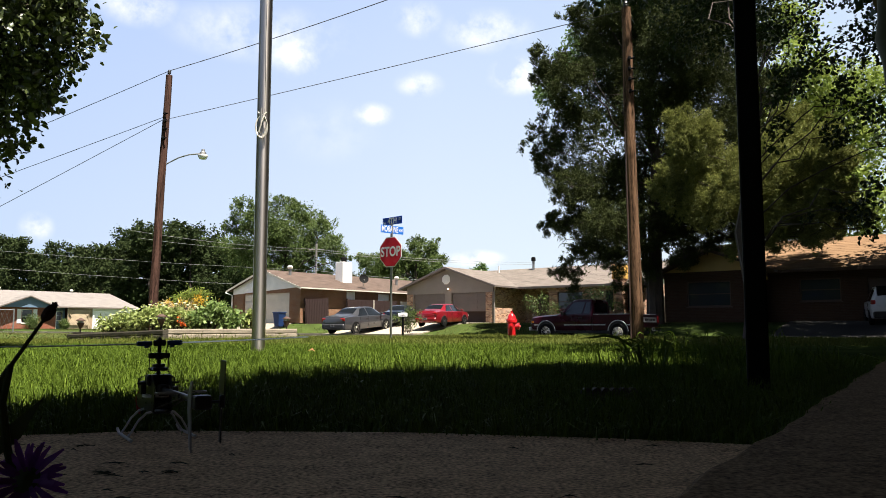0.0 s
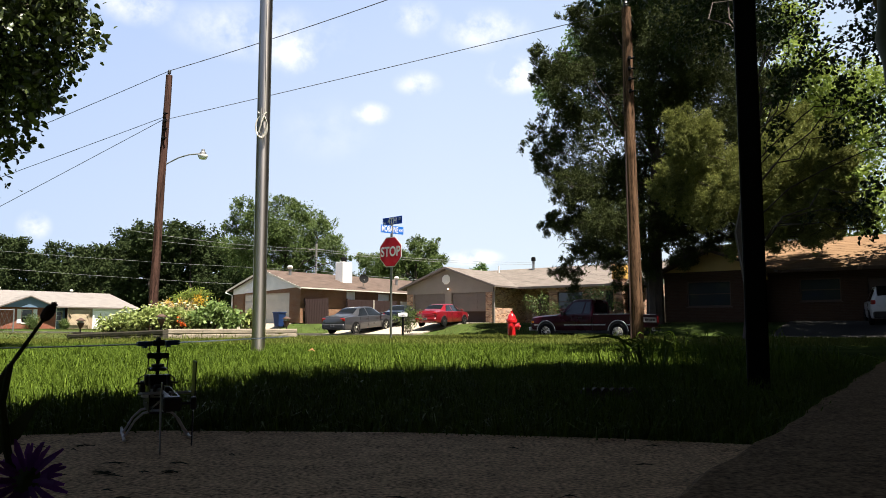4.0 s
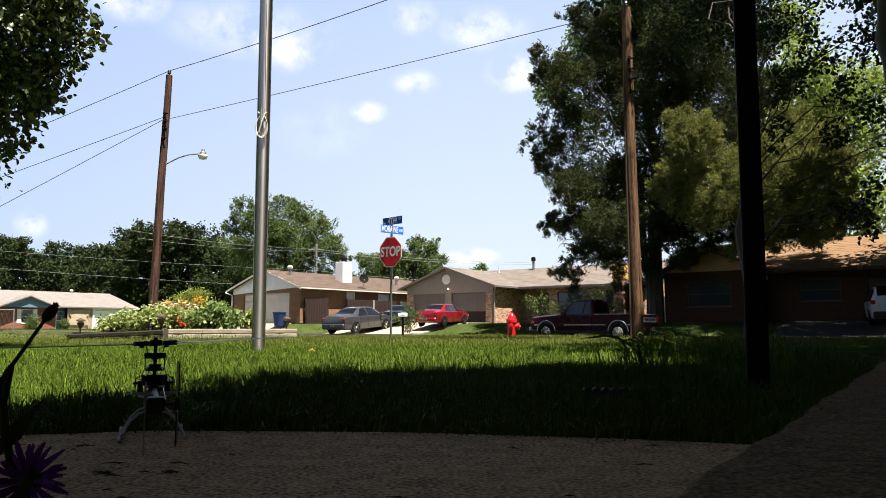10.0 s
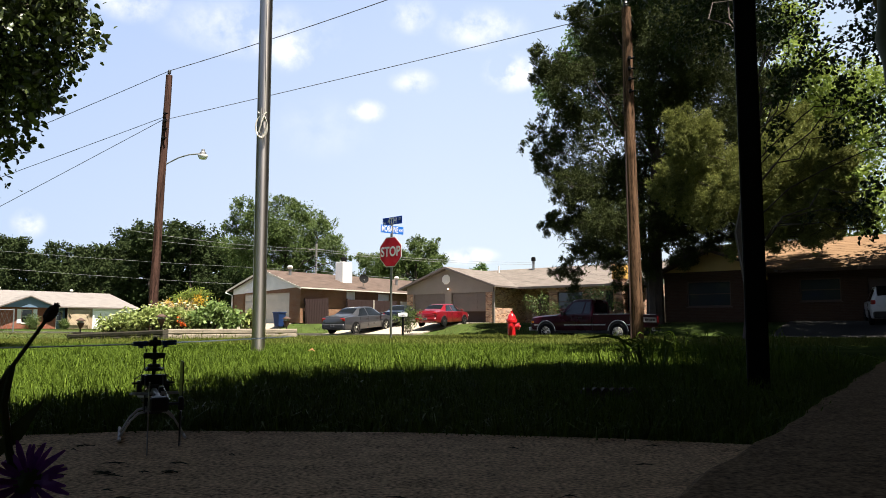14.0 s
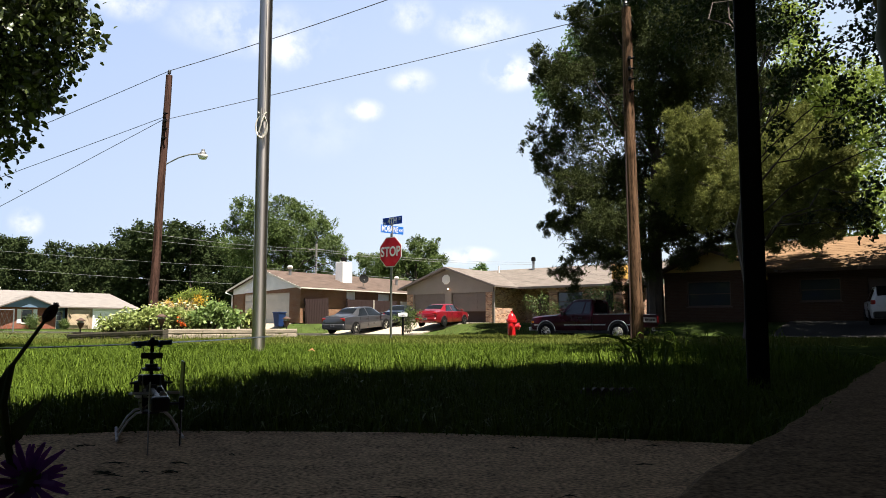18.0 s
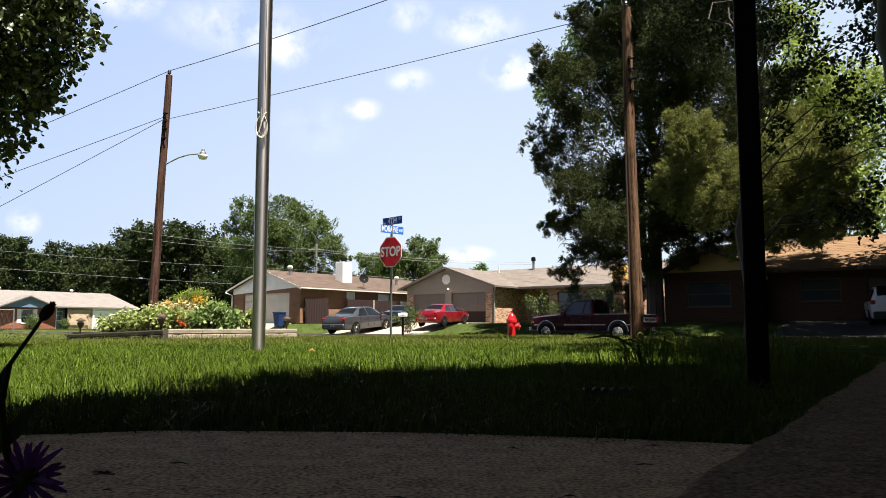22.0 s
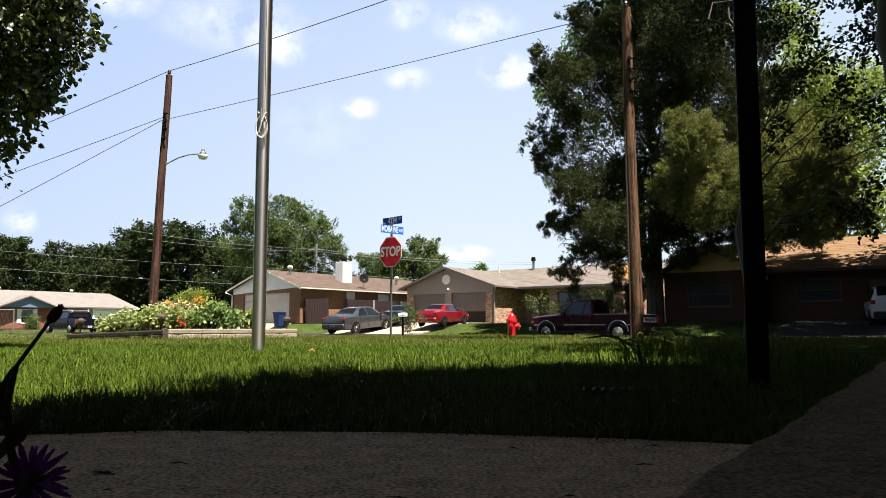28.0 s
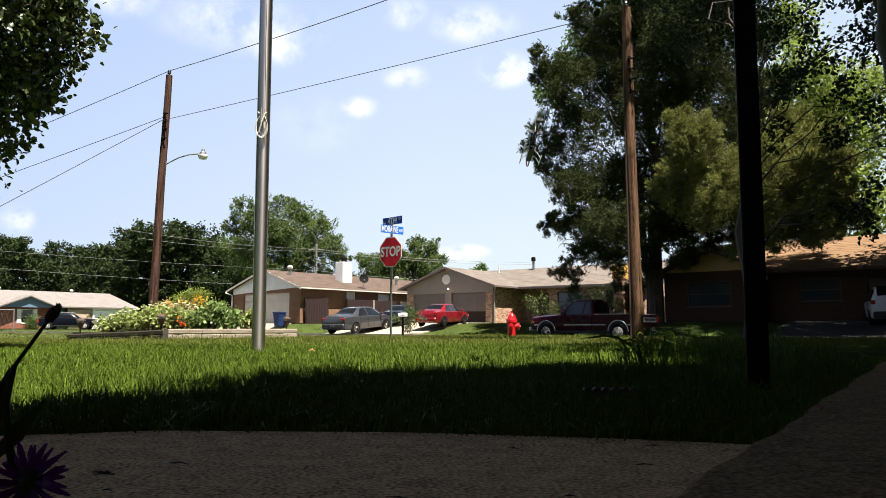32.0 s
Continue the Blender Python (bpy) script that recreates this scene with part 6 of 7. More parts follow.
far = part("woodland", leaves("woodland", pts, out, 0.33, LEAF_FAR, rng, 0.7), LEAF_FAR)
tagged(far, "dense dark green wood behind the houses", "trees", kind="stuff")
pts, out = scatter([(x, y + 3.0, z, q * 0.62) for x, y, z, q in FAR_L], 42000, rng, 0.25, 4, 0.6)
tagged(part("woodland_understorey", leaves("woodland_understorey", pts, out, 0.6, LEAF_FAR, rng, 0.9), LEAF_FAR), "dark inner leaves of the far wood", "trees", kind="stuff")
trunks = Geo()
for x, y, z, q in FAR_L:
    limb(trunks, (x, y + 2.0, -0.3), (x, y + 2.0, z), 0.2, 0.05, rng, 0.04)
tagged(part("woodland_trunks", trunks, BARK), "tree trunks in the far wood", "trees", kind="stuff")

# leaf belt, hedge and street clumps out of view, added to block low skylight
belt, rnd = [], random.Random(5)
for i in range(150):
    a = radians(40 + 280 * i / 149)
    d = rnd.uniform(29, 42)
    x, y = d * math.sin(a), d * math.cos(a)
    if 21 < x * E2.x + y * E2.y < 60:
        continue
    for z in (2.5, 6.5, 10.5):
        belt.append((x + rnd.uniform(-1.5, 1.5), y + rnd.uniform(-1.5, 1.5), z + rnd.uniform(-1, 1.5), rnd.uniform(2.4, 3.4)))
for k in range(10):
    hy_ = 1.0 + 2.6 * k
    for z in (1.6, 4.6, 7.6):
        belt.append((max(12.5, 0.72 * hy_ + 5.5) + rnd.uniform(-0.6, 1.0), hy_, z + rnd.uniform(-0.5, 0.5), 2.2))
for x, y in ((33, 41), (38, 38), (43, 35), (48, 31), (53, 27), (59, 23), (30, 8), (36, 4), (33, 12)):
    for z in (2.5, 6.0, 9.5):
        belt.append((x + rnd.uniform(-1, 1), y + rnd.uniform(-1, 1), z, 3.0))
pts, out = scatter(belt, 52000, np.random.default_rng(23), 0.2, 12)
tagged(part("unseen_tree_belt", leaves("unseen_tree_belt", pts, out, 1.1, LEAF_FAR, np.random.default_rng(24), 0.8), LEAF_FAR), "unseen belt of leaves added round the yard to cut skylight", "trees", kind="stuff")


def shrub(name, x, y, z, blobs, count, leaf, material, label, seed, aspect=0.6):
    rng = np.random.default_rng(seed)
    t = thing(name, pose(x, y, z), label, "shrub")
    st = Geo()
    for bx, by, bz, q in blobs:
        for _ in range(5):
            limb(st, (bx * 0.3, by * 0.3, -0.05), (bx + rng.normal() * q * 0.5, by + rng.normal() * q * 0.5, bz + rng.random() * q * 0.6), 0.015, 0.005, rng)
    tagged(part("stems", st, BARK, t), kind="stuff")
    pts, out = scatter(blobs, count, rng, 0.2, 10, 0.5)
    part("foliage", leaves("foliage", pts, out, leaf, material, rng, aspect), material, t)
    return t


STEM_GREEN = surface("green_stalks", (0.1, 0.16, 0.04), 0.7, var=0.2, bump=0)
SEDUM = leafy("broad_pale_leaves", (0.15, 0.21, 0.05), (0.42, 0.47, 0.17), 0.3, 0.5, 0.3)
SEDUM_DEEP = leafy("broad_green_leaves", (0.06, 0.12, 0.03), (0.27, 0.36, 0.11), 0.3, 0.45, 0.35)
GOLD = leafy("golden_flower_heads", (0.42, 0.24, 0.02), (0.7, 0.48, 0.06), 0.3, 0.6, 0.2)
STRAW = leafy("dry_pale_plumes", (0.4, 0.3, 0.16), (0.6, 0.5, 0.3), 0.3, 0.7, 0.2)
ORANGE = leafy("orange_blossom", (0.6, 0.1, 0.01), (0.75, 0.2, 0.03), 0.2, 0.6, 0.2)
shrub("sedum", -8.85, 20.3, 0.12, [(-0.4, 0, 0.2, 0.24), (0.0, 0.1, 0.3, 0.3), (0.35, 0, 0.27, 0.28)], 1900, 0.1, SEDUM, "pale green broad-leaved sedum clump", 31)
shrub("sedum", -8.0, 20.2, 0.12, [(-0.3, 0, 0.3, 0.3), (0.1, 0.1, 0.42, 0.34), (0.45, 0, 0.36, 0.3)], 2300, 0.1, SEDUM, "pale green broad-leaved sedum clump", 32)
shrub("sedum", -7.25, 20.0, 0.12, [(-0.2, 0, 0.36, 0.32), (0.25, 0, 0.34, 0.32)], 1700, 0.1, SEDUM, "pale green broad-leaved sedum clump", 33)
shrub("leafy_bush", -6.2, 20.0, 0.12, [(-0.35, 0, 0.3, 0.33), (0.0, 0, 0.48, 0.36), (0.38, 0.1, 0.32, 0.33)], 3600, 0.1, SEDUM_DEEP, "dense bright green rounded bush", 34)
shrub("leafy_bush", -5.35, 20.4, 0.12, [(-0.05, 0, 0.25, 0.2), (0.0, 0, 0.42, 0.14)], 700, 0.1, SEDUM, "small pale green upright plant", 35)
HEAD = leafy("pale_flower_heads", (0.42, 0.46, 0.26), (0.6, 0.62, 0.42), 0.2, 0.7, 0.2)
rnd = random.Random(3)
for k in range(20):
    hx = rnd.uniform(-9.3, -6.6)
    hz = 0.62 + 0.25 * smooth(-9.2, -7.6, hx) + rnd.uniform(-0.12, 0.05)
    hd = thing("flower_head", pose(hx, 20.1 + rnd.uniform(-0.2, 0.3), hz), "flat pale green-white flower head on a stalk", "flower", group="sedum flower heads")
    head = Geo().lathe([(0.004, -0.02), (0.02, -0.008), (0.042, 0.0), (0.05, 0.008), (0.036, 0.018), (0.018, 0.022), (0.0, 0.024)], 11)
    head.v = [(x + rnd.uniform(-0.008, 0.008), y + rnd.uniform(-0.008, 0.008), z + rnd.uniform(-0.006, 0.006)) for x, y, z in head.v]
    part("umbel", head, HEAD, hd)
    part("stalk", Geo().tube([(0, 0, -0.3), (0, 0, 0)], 0.006, 5), STEM_GREEN, hd)
shrub("golden_flowers", -7.3, 21.0, 0.12, [(-0.6, 0, 0.75, 0.2), (-0.2, 0, 0.85, 0.22), (0.3, 0.1, 0.85, 0.24), (0.75, 0, 0.78, 0.2)], 520, 0.06, GOLD, "golden-yellow daisies over the bed", 36)
shrub("dry_grass", -7.4, 20.7, 0.12, [(-0.4, 0, 0.6, 0.28), (0.2, 0, 0.62, 0.3)], 1000, 0.12, STRAW, "dry straw-coloured flower plumes", 37, 0.12)
shrub("orange_flowers", -6.95, 19.6, 0.12, [(0, 0, 0.36, 0.09), (0.05, 0, 0.24, 0.08)], 60, 0.07, ORANGE, "orange blossoms among green leaves", 38)
shrub("tall_bush", -7.55, 22.0, 0.1, [(0, 0, 1.1, 0.32), (0.3, 0, 1.08, 0.28), (-0.35, 0, 0.95, 0.28), (0.0, 0, 0.8, 0.35)], 1900, 0.08, LEAF_SUN, "yellow-green feathery bush at the back of the bed", 39, 0.3)
shrub("shrub", -2.0, 41.6, 0.0, [(0, 0, 0.5, 0.5), (0.4, 0, 0.95, 0.42), (-0.45, 0, 0.85, 0.45), (0.1, 0, 1.1, 0.35)], 1300, 0.12, LEAF_TREE, "thin straggly shrub beside the mailbox", 40, 0.3)
shrub("crape_myrtle", 5.9, 46.4, 0.4, [(0, 0, 1.1, 0.6), (0.5, 0, 1.7, 0.5), (-0.5, 0, 1.5, 0.5), (0.9, 0, 1.0, 0.5)], 700, 0.13, LEAF_TREE, "thin flowering shrub by the front door", 41, 0.4)
shrub("yellow_flowers", 7.1, 44.9, 0.42, [(0, 0, 0.35, 0.25), (0.3, 0, 0.3, 0.2)], 260, 0.08, GOLD, "low yellow flowers against the brick wall", 47)
shrub("crape_myrtle", 9.0, 44.6, 0.4, [(0, 0, 1.6, 0.7), (0.8, 0, 1.9, 0.7), (-0.8, 0, 1.3, 0.7), (1.5, 0, 1.2, 0.6)], 1500, 0.13, LEAF_MID, "tall yellow-green shrub against the brick wall", 42, 0.4)
for i, (sx, sy, sz) in enumerate(((-44.3, 79.6, 0.85), (-41.7, 81.2, 0.55))):
    shrub("round_shrub", sx, sy, 0.15, [(0, 0, sz, sz * 0.85), (0.15, 0, sz * 0.5, sz * 0.8)], 2600, 0.11, LEAF_TREE, "clipped dark green shrub by the brick house", 43 + i)
# ---- lawn ----
def lawn(name, count, depth, wide, tall, width, seed, label, clump=0.14, keep=None, material=None, plain=False):
    """Grass blades over a wedge of lawn between two depths; wide: half-width per metre of depth."""
    rng = np.random.default_rng(seed)
    y = np.sqrt(rng.random(count) * (depth[1] ** 2 - depth[0] ** 2) + depth[0] ** 2)
    x = (rng.random(count) * 2 - 1) * (y * wide + 0.4)
    if keep is not None:
        ok = keep(x, y)
        x, y = x[ok], y[ok]
    n = len(x)
    z = np.array([ground_z(a, b) for a, b in zip(x.tolist(), y.tolist())])
    # tussocks: blades gather round centres that set their height and lean
    cell = np.floor(np.stack([x / clump, y / clump], 1) + rng.random((n, 2)) * 0.9).astype(int)
    key = (cell[:, 0] * 7349 + cell[:, 1] * 9151) % 4093
    lot = np.random.default_rng(seed + 500).random((4093, 4))[key]
    h = tall * (0.35 + 0.75 * rng.random(n) ** 1.3) * (0.55 + 0.75 * lot[:, 0])
    h *= np.where(rng.random(n) < 0.03, 1.35, 1.0)
    a = np.where(rng.random(n) < 0.3, lot[:, 1] * 2 * math.pi + rng.normal(size=n) * 0.9, rng.random(n) * 2 * math.pi)
    d = np.stack([np.cos(a), np.sin(a), np.zeros(n)], 1)
    tw = a + rng.normal(size=n) * 0.8
    sd = np.stack([-np.sin(tw), np.cos(tw), np.zeros(n)], 1)
    p = np.stack([x, y, z], 1)
    lean = (0.1 + 1.5 * rng.random(n) ** 1.4)[:, None]
    w = (width * (0.6 + 0.7 * rng.random(n)))[:, None]
    hh = h[:, None]
    up = np.array([0, 0, 1.0])
    v = np.empty((n, 6, 3))
    v[:, 0] = p - sd * w * 0.5
    v[:, 1] = p + sd * w * 0.5
    mid = p + up * hh * 0.6 + d * hh * lean * 0.25
    v[:, 2] = mid + sd * w * 0.42
    v[:, 3] = mid - sd * w * 0.42
    tip = p + up * hh * (1.0 - 0.42 * lean) + d * hh * lean
    v[:, 4] = tip + sd * w * 0.06
    v[:, 5] = tip - sd * w * 0.06
    if plain:
        v = v[:, [0, 1, 4, 5]] + (mid - (p + tip) * 0.5)[:, None] * np.array([0, 0, 0.5, 0.5])[None, :, None]
        ob = part(name, raw_mesh(name, v.reshape(-1, 3), np.arange(n * 4), 4, material or GRASS), material or GRASS)
        return tagged(ob, label, "grass", kind="stuff")
    base = (np.arange(n) * 6)[:, None]
    f = np.concatenate([base + np.array([[0, 1, 2, 3]]), base + np.array([[3, 2, 4, 5]])], 1)
    ob = part(name, raw_mesh(name, v.reshape(-1, 3), f.ravel(), 4, material or GRASS), material or GRASS)
    return tagged(ob, label, "grass", kind="stuff")


def off_patio(x, y):
    edge = np.interp(x, [-3.4, -1.6, -1.1, -0.7, -0.1, 0.4, 0.7, 3.2], [1.5, 1.58, 1.7, 1.8, 1.77, 1.68, 1.58, 1.56])
    step = np.interp(y, [0.4, 5.75], [-0.1, 3.47])
    return (y > edge) & (x < step + 0.02)


lawn("grass", 125000, (1.5, 4.2), 0.7, 0.1, 0.0036, 51, "long unmown green lawn grass at the patio edge", 0.11, keep=off_patio)
lawn("grass", 150000, (4.2, 11), 0.68, 0.08, 0.0052, 52, "green lawn grass in shade and sun", 0.16, keep=off_patio)
lawn("grass", 120000, (11, 24), 0.68, 0.075, 0.011, 53, "sunlit green lawn grass", 0.3, material=GRASS_PALE, plain=True)
lawn("grass", 30000, (24, 30), 0.3, 0.1, 0.02, 54, "sunlit green verge grass", 0.4, keep=lambda x, y: x * E2.x + y * E2.y < 23.7, material=GRASS_PALE, plain=True)
lawn("weeds", 1000, (3.4, 6.6), 0.45, 0.28, 0.011, 55, "taller coarse weeds in the shaded grass", 0.4, keep=lambda x, y: (x > 0.14 * y + 0.35) & (x < 0.667 * y - 0.35))
lawn("grass", 22000, (1.5, 6.5), 0.7, 0.085, 0.008, 56, "broad-bladed lawn grass among the finer blades", 0.2, keep=off_patio)
lawn("grass", 36000, (36, 50), 0.34, 0.08, 0.03, 57, "mown grass of the yard across the road", 0.5, keep=lambda x, y: (x * E2.x + y * E2.y > 31.4) & (x * E2.x + y * E2.y < 42) & ((x * E1.x + y * E1.y > -26.4) | (x * E1.x + y * E1.y < -34)) & (x * E1.x + y * E1.y > -37.3), material=GRASS_DRY, plain=True)
lawn("grass", 70000, (24, 80), 0.66, 0.07, 0.045, 58, "mown grass of the wide side lawn", 0.5, keep=lambda x, y: (x < -0.2 * y) & ((x * E2.x + y * E2.y < 23.6) | (x * E2.x + y * E2.y > 31.4)) & ((y < 70) | (x > -38)), material=GRASS_DRY, plain=True)


def by_timber(x, y):
    a = (x + 6.5) * E2.x + (y - 17.2) * E2.y
    b = (x + 6.5) * E1.x + (y - 17.2) * E1.y
    front = (a > 0) & (a < 4.1) & (b > 0.08) & (b < 0.26)
    return front | ((b < 0.1) & (b > -4.5) & (a < -0.08) & (a > -0.26))


lawn("grass", 90000, (15, 24), 0.68, 0.17, 0.011, 59, "uncut grass along the bed timbers", 0.2, keep=by_timber, material=GRASS_PALE)
def coarse_weed(x, y, blades, seed):
    """A tuft of long arching weed leaves: (heading, reach, height, width) each."""
    rnd = random.Random(seed)
    t = thing("coarse_weed", pose(x, y, ground_z(x, y)), "coarse long-leaved weed standing over the shaded lawn", "weed", group="weeds in the lawn")
    for a, reach, high, wide in blades:
        d, n = Vector((math.cos(radians(a)), math.sin(radians(a)), 0)), Vector((-math.sin(radians(a)), math.cos(radians(a)), 0))
        g = Geo()
        rows = []
        for i in range(8):
            k = i / 7
            p = d * reach * k ** 1.3 + Vector((0, 0, high * math.sin(min(1.0, k * 1.12) * math.pi * 0.62) / 0.93))
            w = wide * (0.5 + 1.3 * k) * (1 - k) ** 0.7 + 0.0006
            up = Vector((0, 0, 1)) * w
            rows.append([p + n * w * 0.4 + up * 0.5, p - d * 0.001 - Vector((0, 0, w * 0.15)), p - n * w * 0.4 - up * 0.5])
        g.loft(rows, closed=False, caps=False)
        part("leaf", g, GRASS, t)
    return t


rnd = random.Random(61)
coarse_weed(1.15, 4.05, ((178, 0.4, 0.22, 0.022), (150, 0.2, 0.2, 0.012), (40, 0.22, 0.18, 0.012), (100, 0.1, 0.26, 0.01), (-20, 0.25, 0.15, 0.012)), 1)
for k in range(16):
    wy = rnd.uniform(3.7, 5.6)
    wx = wy * rnd.uniform(0.2, 0.46)
    coarse_weed(wx, wy, [(rnd.uniform(0, 360), rnd.uniform(0.06, 0.24), rnd.uniform(0.14, 0.25), rnd.uniform(0.006, 0.013)) for _ in range(rnd.choice((4, 5, 6)))], k + 2)
dl = tagged(part("dry_leaf", Geo().add([(-0.03, 0, 0), (0.0, -0.012, 0.015), (0.035, 0.0, 0.004), (0.005, 0.015, 0.02), (0.0, 0.0, 0.03)], [(0, 1, 4), (1, 2, 4), (2, 3, 4), (3, 0, 4)]), surface("dry_leaf_brown", (0.4, 0.2, 0.08), 0.8, var=0.3)), "curled dry brown leaf lying in the grass", "leaf")
dl.matrix_world = pose(-1.12, 6.3, 0.05, 20, 10, 30)

# scalloped edging stones in the shaded grass
ed = thing("garden_edging", pose(0.5, 2.6, -0.06, 0, 0, 4), "short run of dark scalloped edging stones", "edging")
for k in range(6):
    arc = [(0.016 * math.cos(a), 0.085 + 0.016 * math.sin(a)) for a in [math.pi * i / 8 for i in range(9)]]
    put(part("scallop", Geo().prism([(-0.016, -0.05), (0.016, -0.05)] + arc, -0.02, 0.02, "y"), TIMBER_DARK, ed), pose(k * 0.033, 0, 0))
# ---- model helicopter (nose to +y, skids at z 0) ----
CARBON = surface("black_carbon_frame", (0.012, 0.012, 0.014), 0.35, var=0.3, fine=300, bump=0.05)
SKID = surface("white_nylon_gear", (0.72, 0.72, 0.7), 0.45, var=0.1, fine=200, bump=0.02)
BLADE = surface("grey_green_rotor_blade", (0.3, 0.34, 0.3), 0.4, var=0.12, fine=200, bump=0.02, coat=0.2)
GRIP_BLUE = surface("blue_anodised_grip", (0.03, 0.08, 0.3), 0.3, metal=0.7, var=0.1, bump=0)
FIN = surface("pale_plastic_fin", (0.4, 0.4, 0.38), 0.4, var=0.1, bump=0)
BATTERY = surface("dark_battery_wrap", (0.02, 0.016, 0.05), 0.35, var=0.2, bump=0)
LEAD_RED = surface("red_lead", (0.45, 0.02, 0.03), 0.5, var=0.1, bump=0)
heli = thing("model_helicopter", pose(-0.664, 1.735, -0.009, 0, 0, 33), "black radio-controlled model helicopter with white landing skids", "model helicopter")
for sx in (-1, 1):
    sk = part("skid", Geo().tube([(sx * 0.068, -0.08, 0.0135), (sx * 0.068, 0.07, 0.0135), (sx * 0.068, 0.092, 0.021)], 0.0034, 10), SKID, heli, "silver-white skid tube", shade=True)
    for y in (-0.035, 0.045):
        arc = [(sx * 0.012, y, 0.07), (sx * 0.03, y, 0.066), (sx * 0.047, y, 0.05), (sx * 0.06, y, 0.027), (sx * 0.068, y, 0.015)]
        part("strut", Geo().tube(arc, [0.003, 0.0028, 0.0025, 0.0025, 0.003], 8), SKID, heli, shade=True)
    fr = Geo().prism([(-0.055, 0.07), (0.06, 0.066), (0.132, 0.07), (0.134, 0.096), (0.06, 0.114), (0.035, 0.12), (0.02, 0.15), (-0.03, 0.15), (-0.06, 0.125)], sx * 0.019 - 0.001, sx * 0.019 + 0.001, "x")
    part("side_frame", fr, CARBON, heli)
    for y, z in ((-0.04, 0.09), (0.02, 0.085), (-0.02, 0.135), (0.015, 0.13), (0.06, 0.092), (0.12, 0.085)):
        part("frame_bolt", Geo().lathe([(0.0025, 0), (0.0025, 0.002), (0, 0.003)], 8, pose(sx * 0.02, y, z, 0, 90 * sx, 0)), CHROME, heli)
    sv = part("servo", Geo().box(sx * 0.03 - 0.006, sx * 0.03 + 0.006, 0.005, 0.03, 0.105, 0.135, 0.002), BLACK_PLASTIC, heli)
    part("servo_arm", Geo().box(sx * 0.04 - 0.0015, sx * 0.04 + 0.0015, 0.01, 0.016, 0.12, 0.142, 0.001).tube([(sx * 0.04, 0.013, 0.14), (sx * 0.026, 0.006, 0.15), (sx * 0.021, 0.004, 0.166)], 0.0011, 6), BLACK_PLASTIC, sv)
part("cross_bar", Geo().tube([(-0.046, -0.005, 0.131), (0.046, -0.005, 0.131)], 0.0028, 8).box(-0.028, 0.028, -0.02, 0.012, 0.126, 0.15, 0.003), BLACK_PLASTIC, heli)
part("floor_plate", Geo().box(-0.018, 0.018, -0.055, 0.128, 0.0655, 0.0695), CARBON, heli)
bt = part("battery", Geo().box(-0.0165, 0.0165, 0.06, 0.158, 0.071, 0.096, 0.004), BATTERY, heli)
part("strap", Geo().box(-0.0178, 0.0178, 0.136, 0.148, 0.0695, 0.0975, 0.003), BLACK_PLASTIC, bt)
part("speed_controller", Geo().box(-0.015, 0.015, 0.07, 0.115, 0.1, 0.112, 0.003), LAMP_CLEAR, heli, "silver speed controller")
part("motor", Geo().lathe([(0.013, 0), (0.014, 0.002), (0.014, 0.026), (0.009, 0.029), (0.003, 0.029), (0.003, 0.036), (0, 0.036)], 18, pose(0, 0.028, 0.116)), GALV, heli, shade=True)
part("main_gear", Geo().lathe([(0.006, 0), (0.034, 0), (0.034, 0.006), (0.006, 0.006)], 40, pose(0, -0.005, 0.1)), SKID, heli, "white main gear")
part("receiver", Geo().box(-0.012, 0.012, -0.05, -0.02, 0.076, 0.092, 0.002), BLACK_PLASTIC, heli)
for k, mt in ((-1, LEAD_RED), (1, BLACK_PLASTIC)):
    lp = [(k * 0.008, 0.11, 0.106), (k * 0.014, 0.15, 0.098), (k * 0.013, 0.172, 0.08), (k * 0.008, 0.184, 0.056), (k * 0.003, 0.184, 0.044), (k * 0.005, 0.17, 0.056), (k * 0.008, 0.158, 0.082)]
    part("battery_lead", Geo().tube(lp, 0.0028, 8), mt, heli, shade=True)
part("mast", Geo().tube([(0, 0, 0.09), (0, 0, 0.228)], 0.0042, 12), BLACK_IRON, heli, shade=True)
sw = part("swashplate", Geo().lathe([(0.005, 0), (0.02, 0.001), (0.022, 0.007), (0.014, 0.01), (0.014, 0.016), (0.005, 0.017)], 20, pose(0, 0, 0.158)), BLACK_PLASTIC, heli, shade=True)
for k in range(4):
    a = k * 90 + 45
    part("swash_ball", Geo().lathe([(0, -0.004), (0.0035, 0), (0, 0.004)], 8, pose(0.021 * math.cos(radians(a)), 0.021 * math.sin(radians(a)), 0.163)), CHROME, sw)
wo = Geo().lathe([(0.004, 0.184), (0.009, 0.185), (0.009, 0.2), (0.004, 0.201)], 12)
for sx in (-1, 1):
    wo.box(sx * 0.015 - 0.009, sx * 0.015 + 0.009, -0.005, 0.005, 0.187, 0.2, 0.002).tube([(sx * 0.021, 0, 0.194), (sx * 0.021, 0, 0.165)], 0.0013, 6).tube([(sx * 0.016, 0.006, 0.197), (sx * 0.021, 0.008, 0.22)], 0.0012, 6)
part("follower", wo, BLACK_PLASTIC, heli)
rotor = put(part("main_rotor", Geo().box(-0.014, 0.014, -0.007, 0.007, -0.006, 0.008, 0.003).lathe([(0.006, 0.008), (0.004, 0.014), (0, 0.015)], 10), BLACK_PLASTIC, heli), pose(0, 0, 0.222))
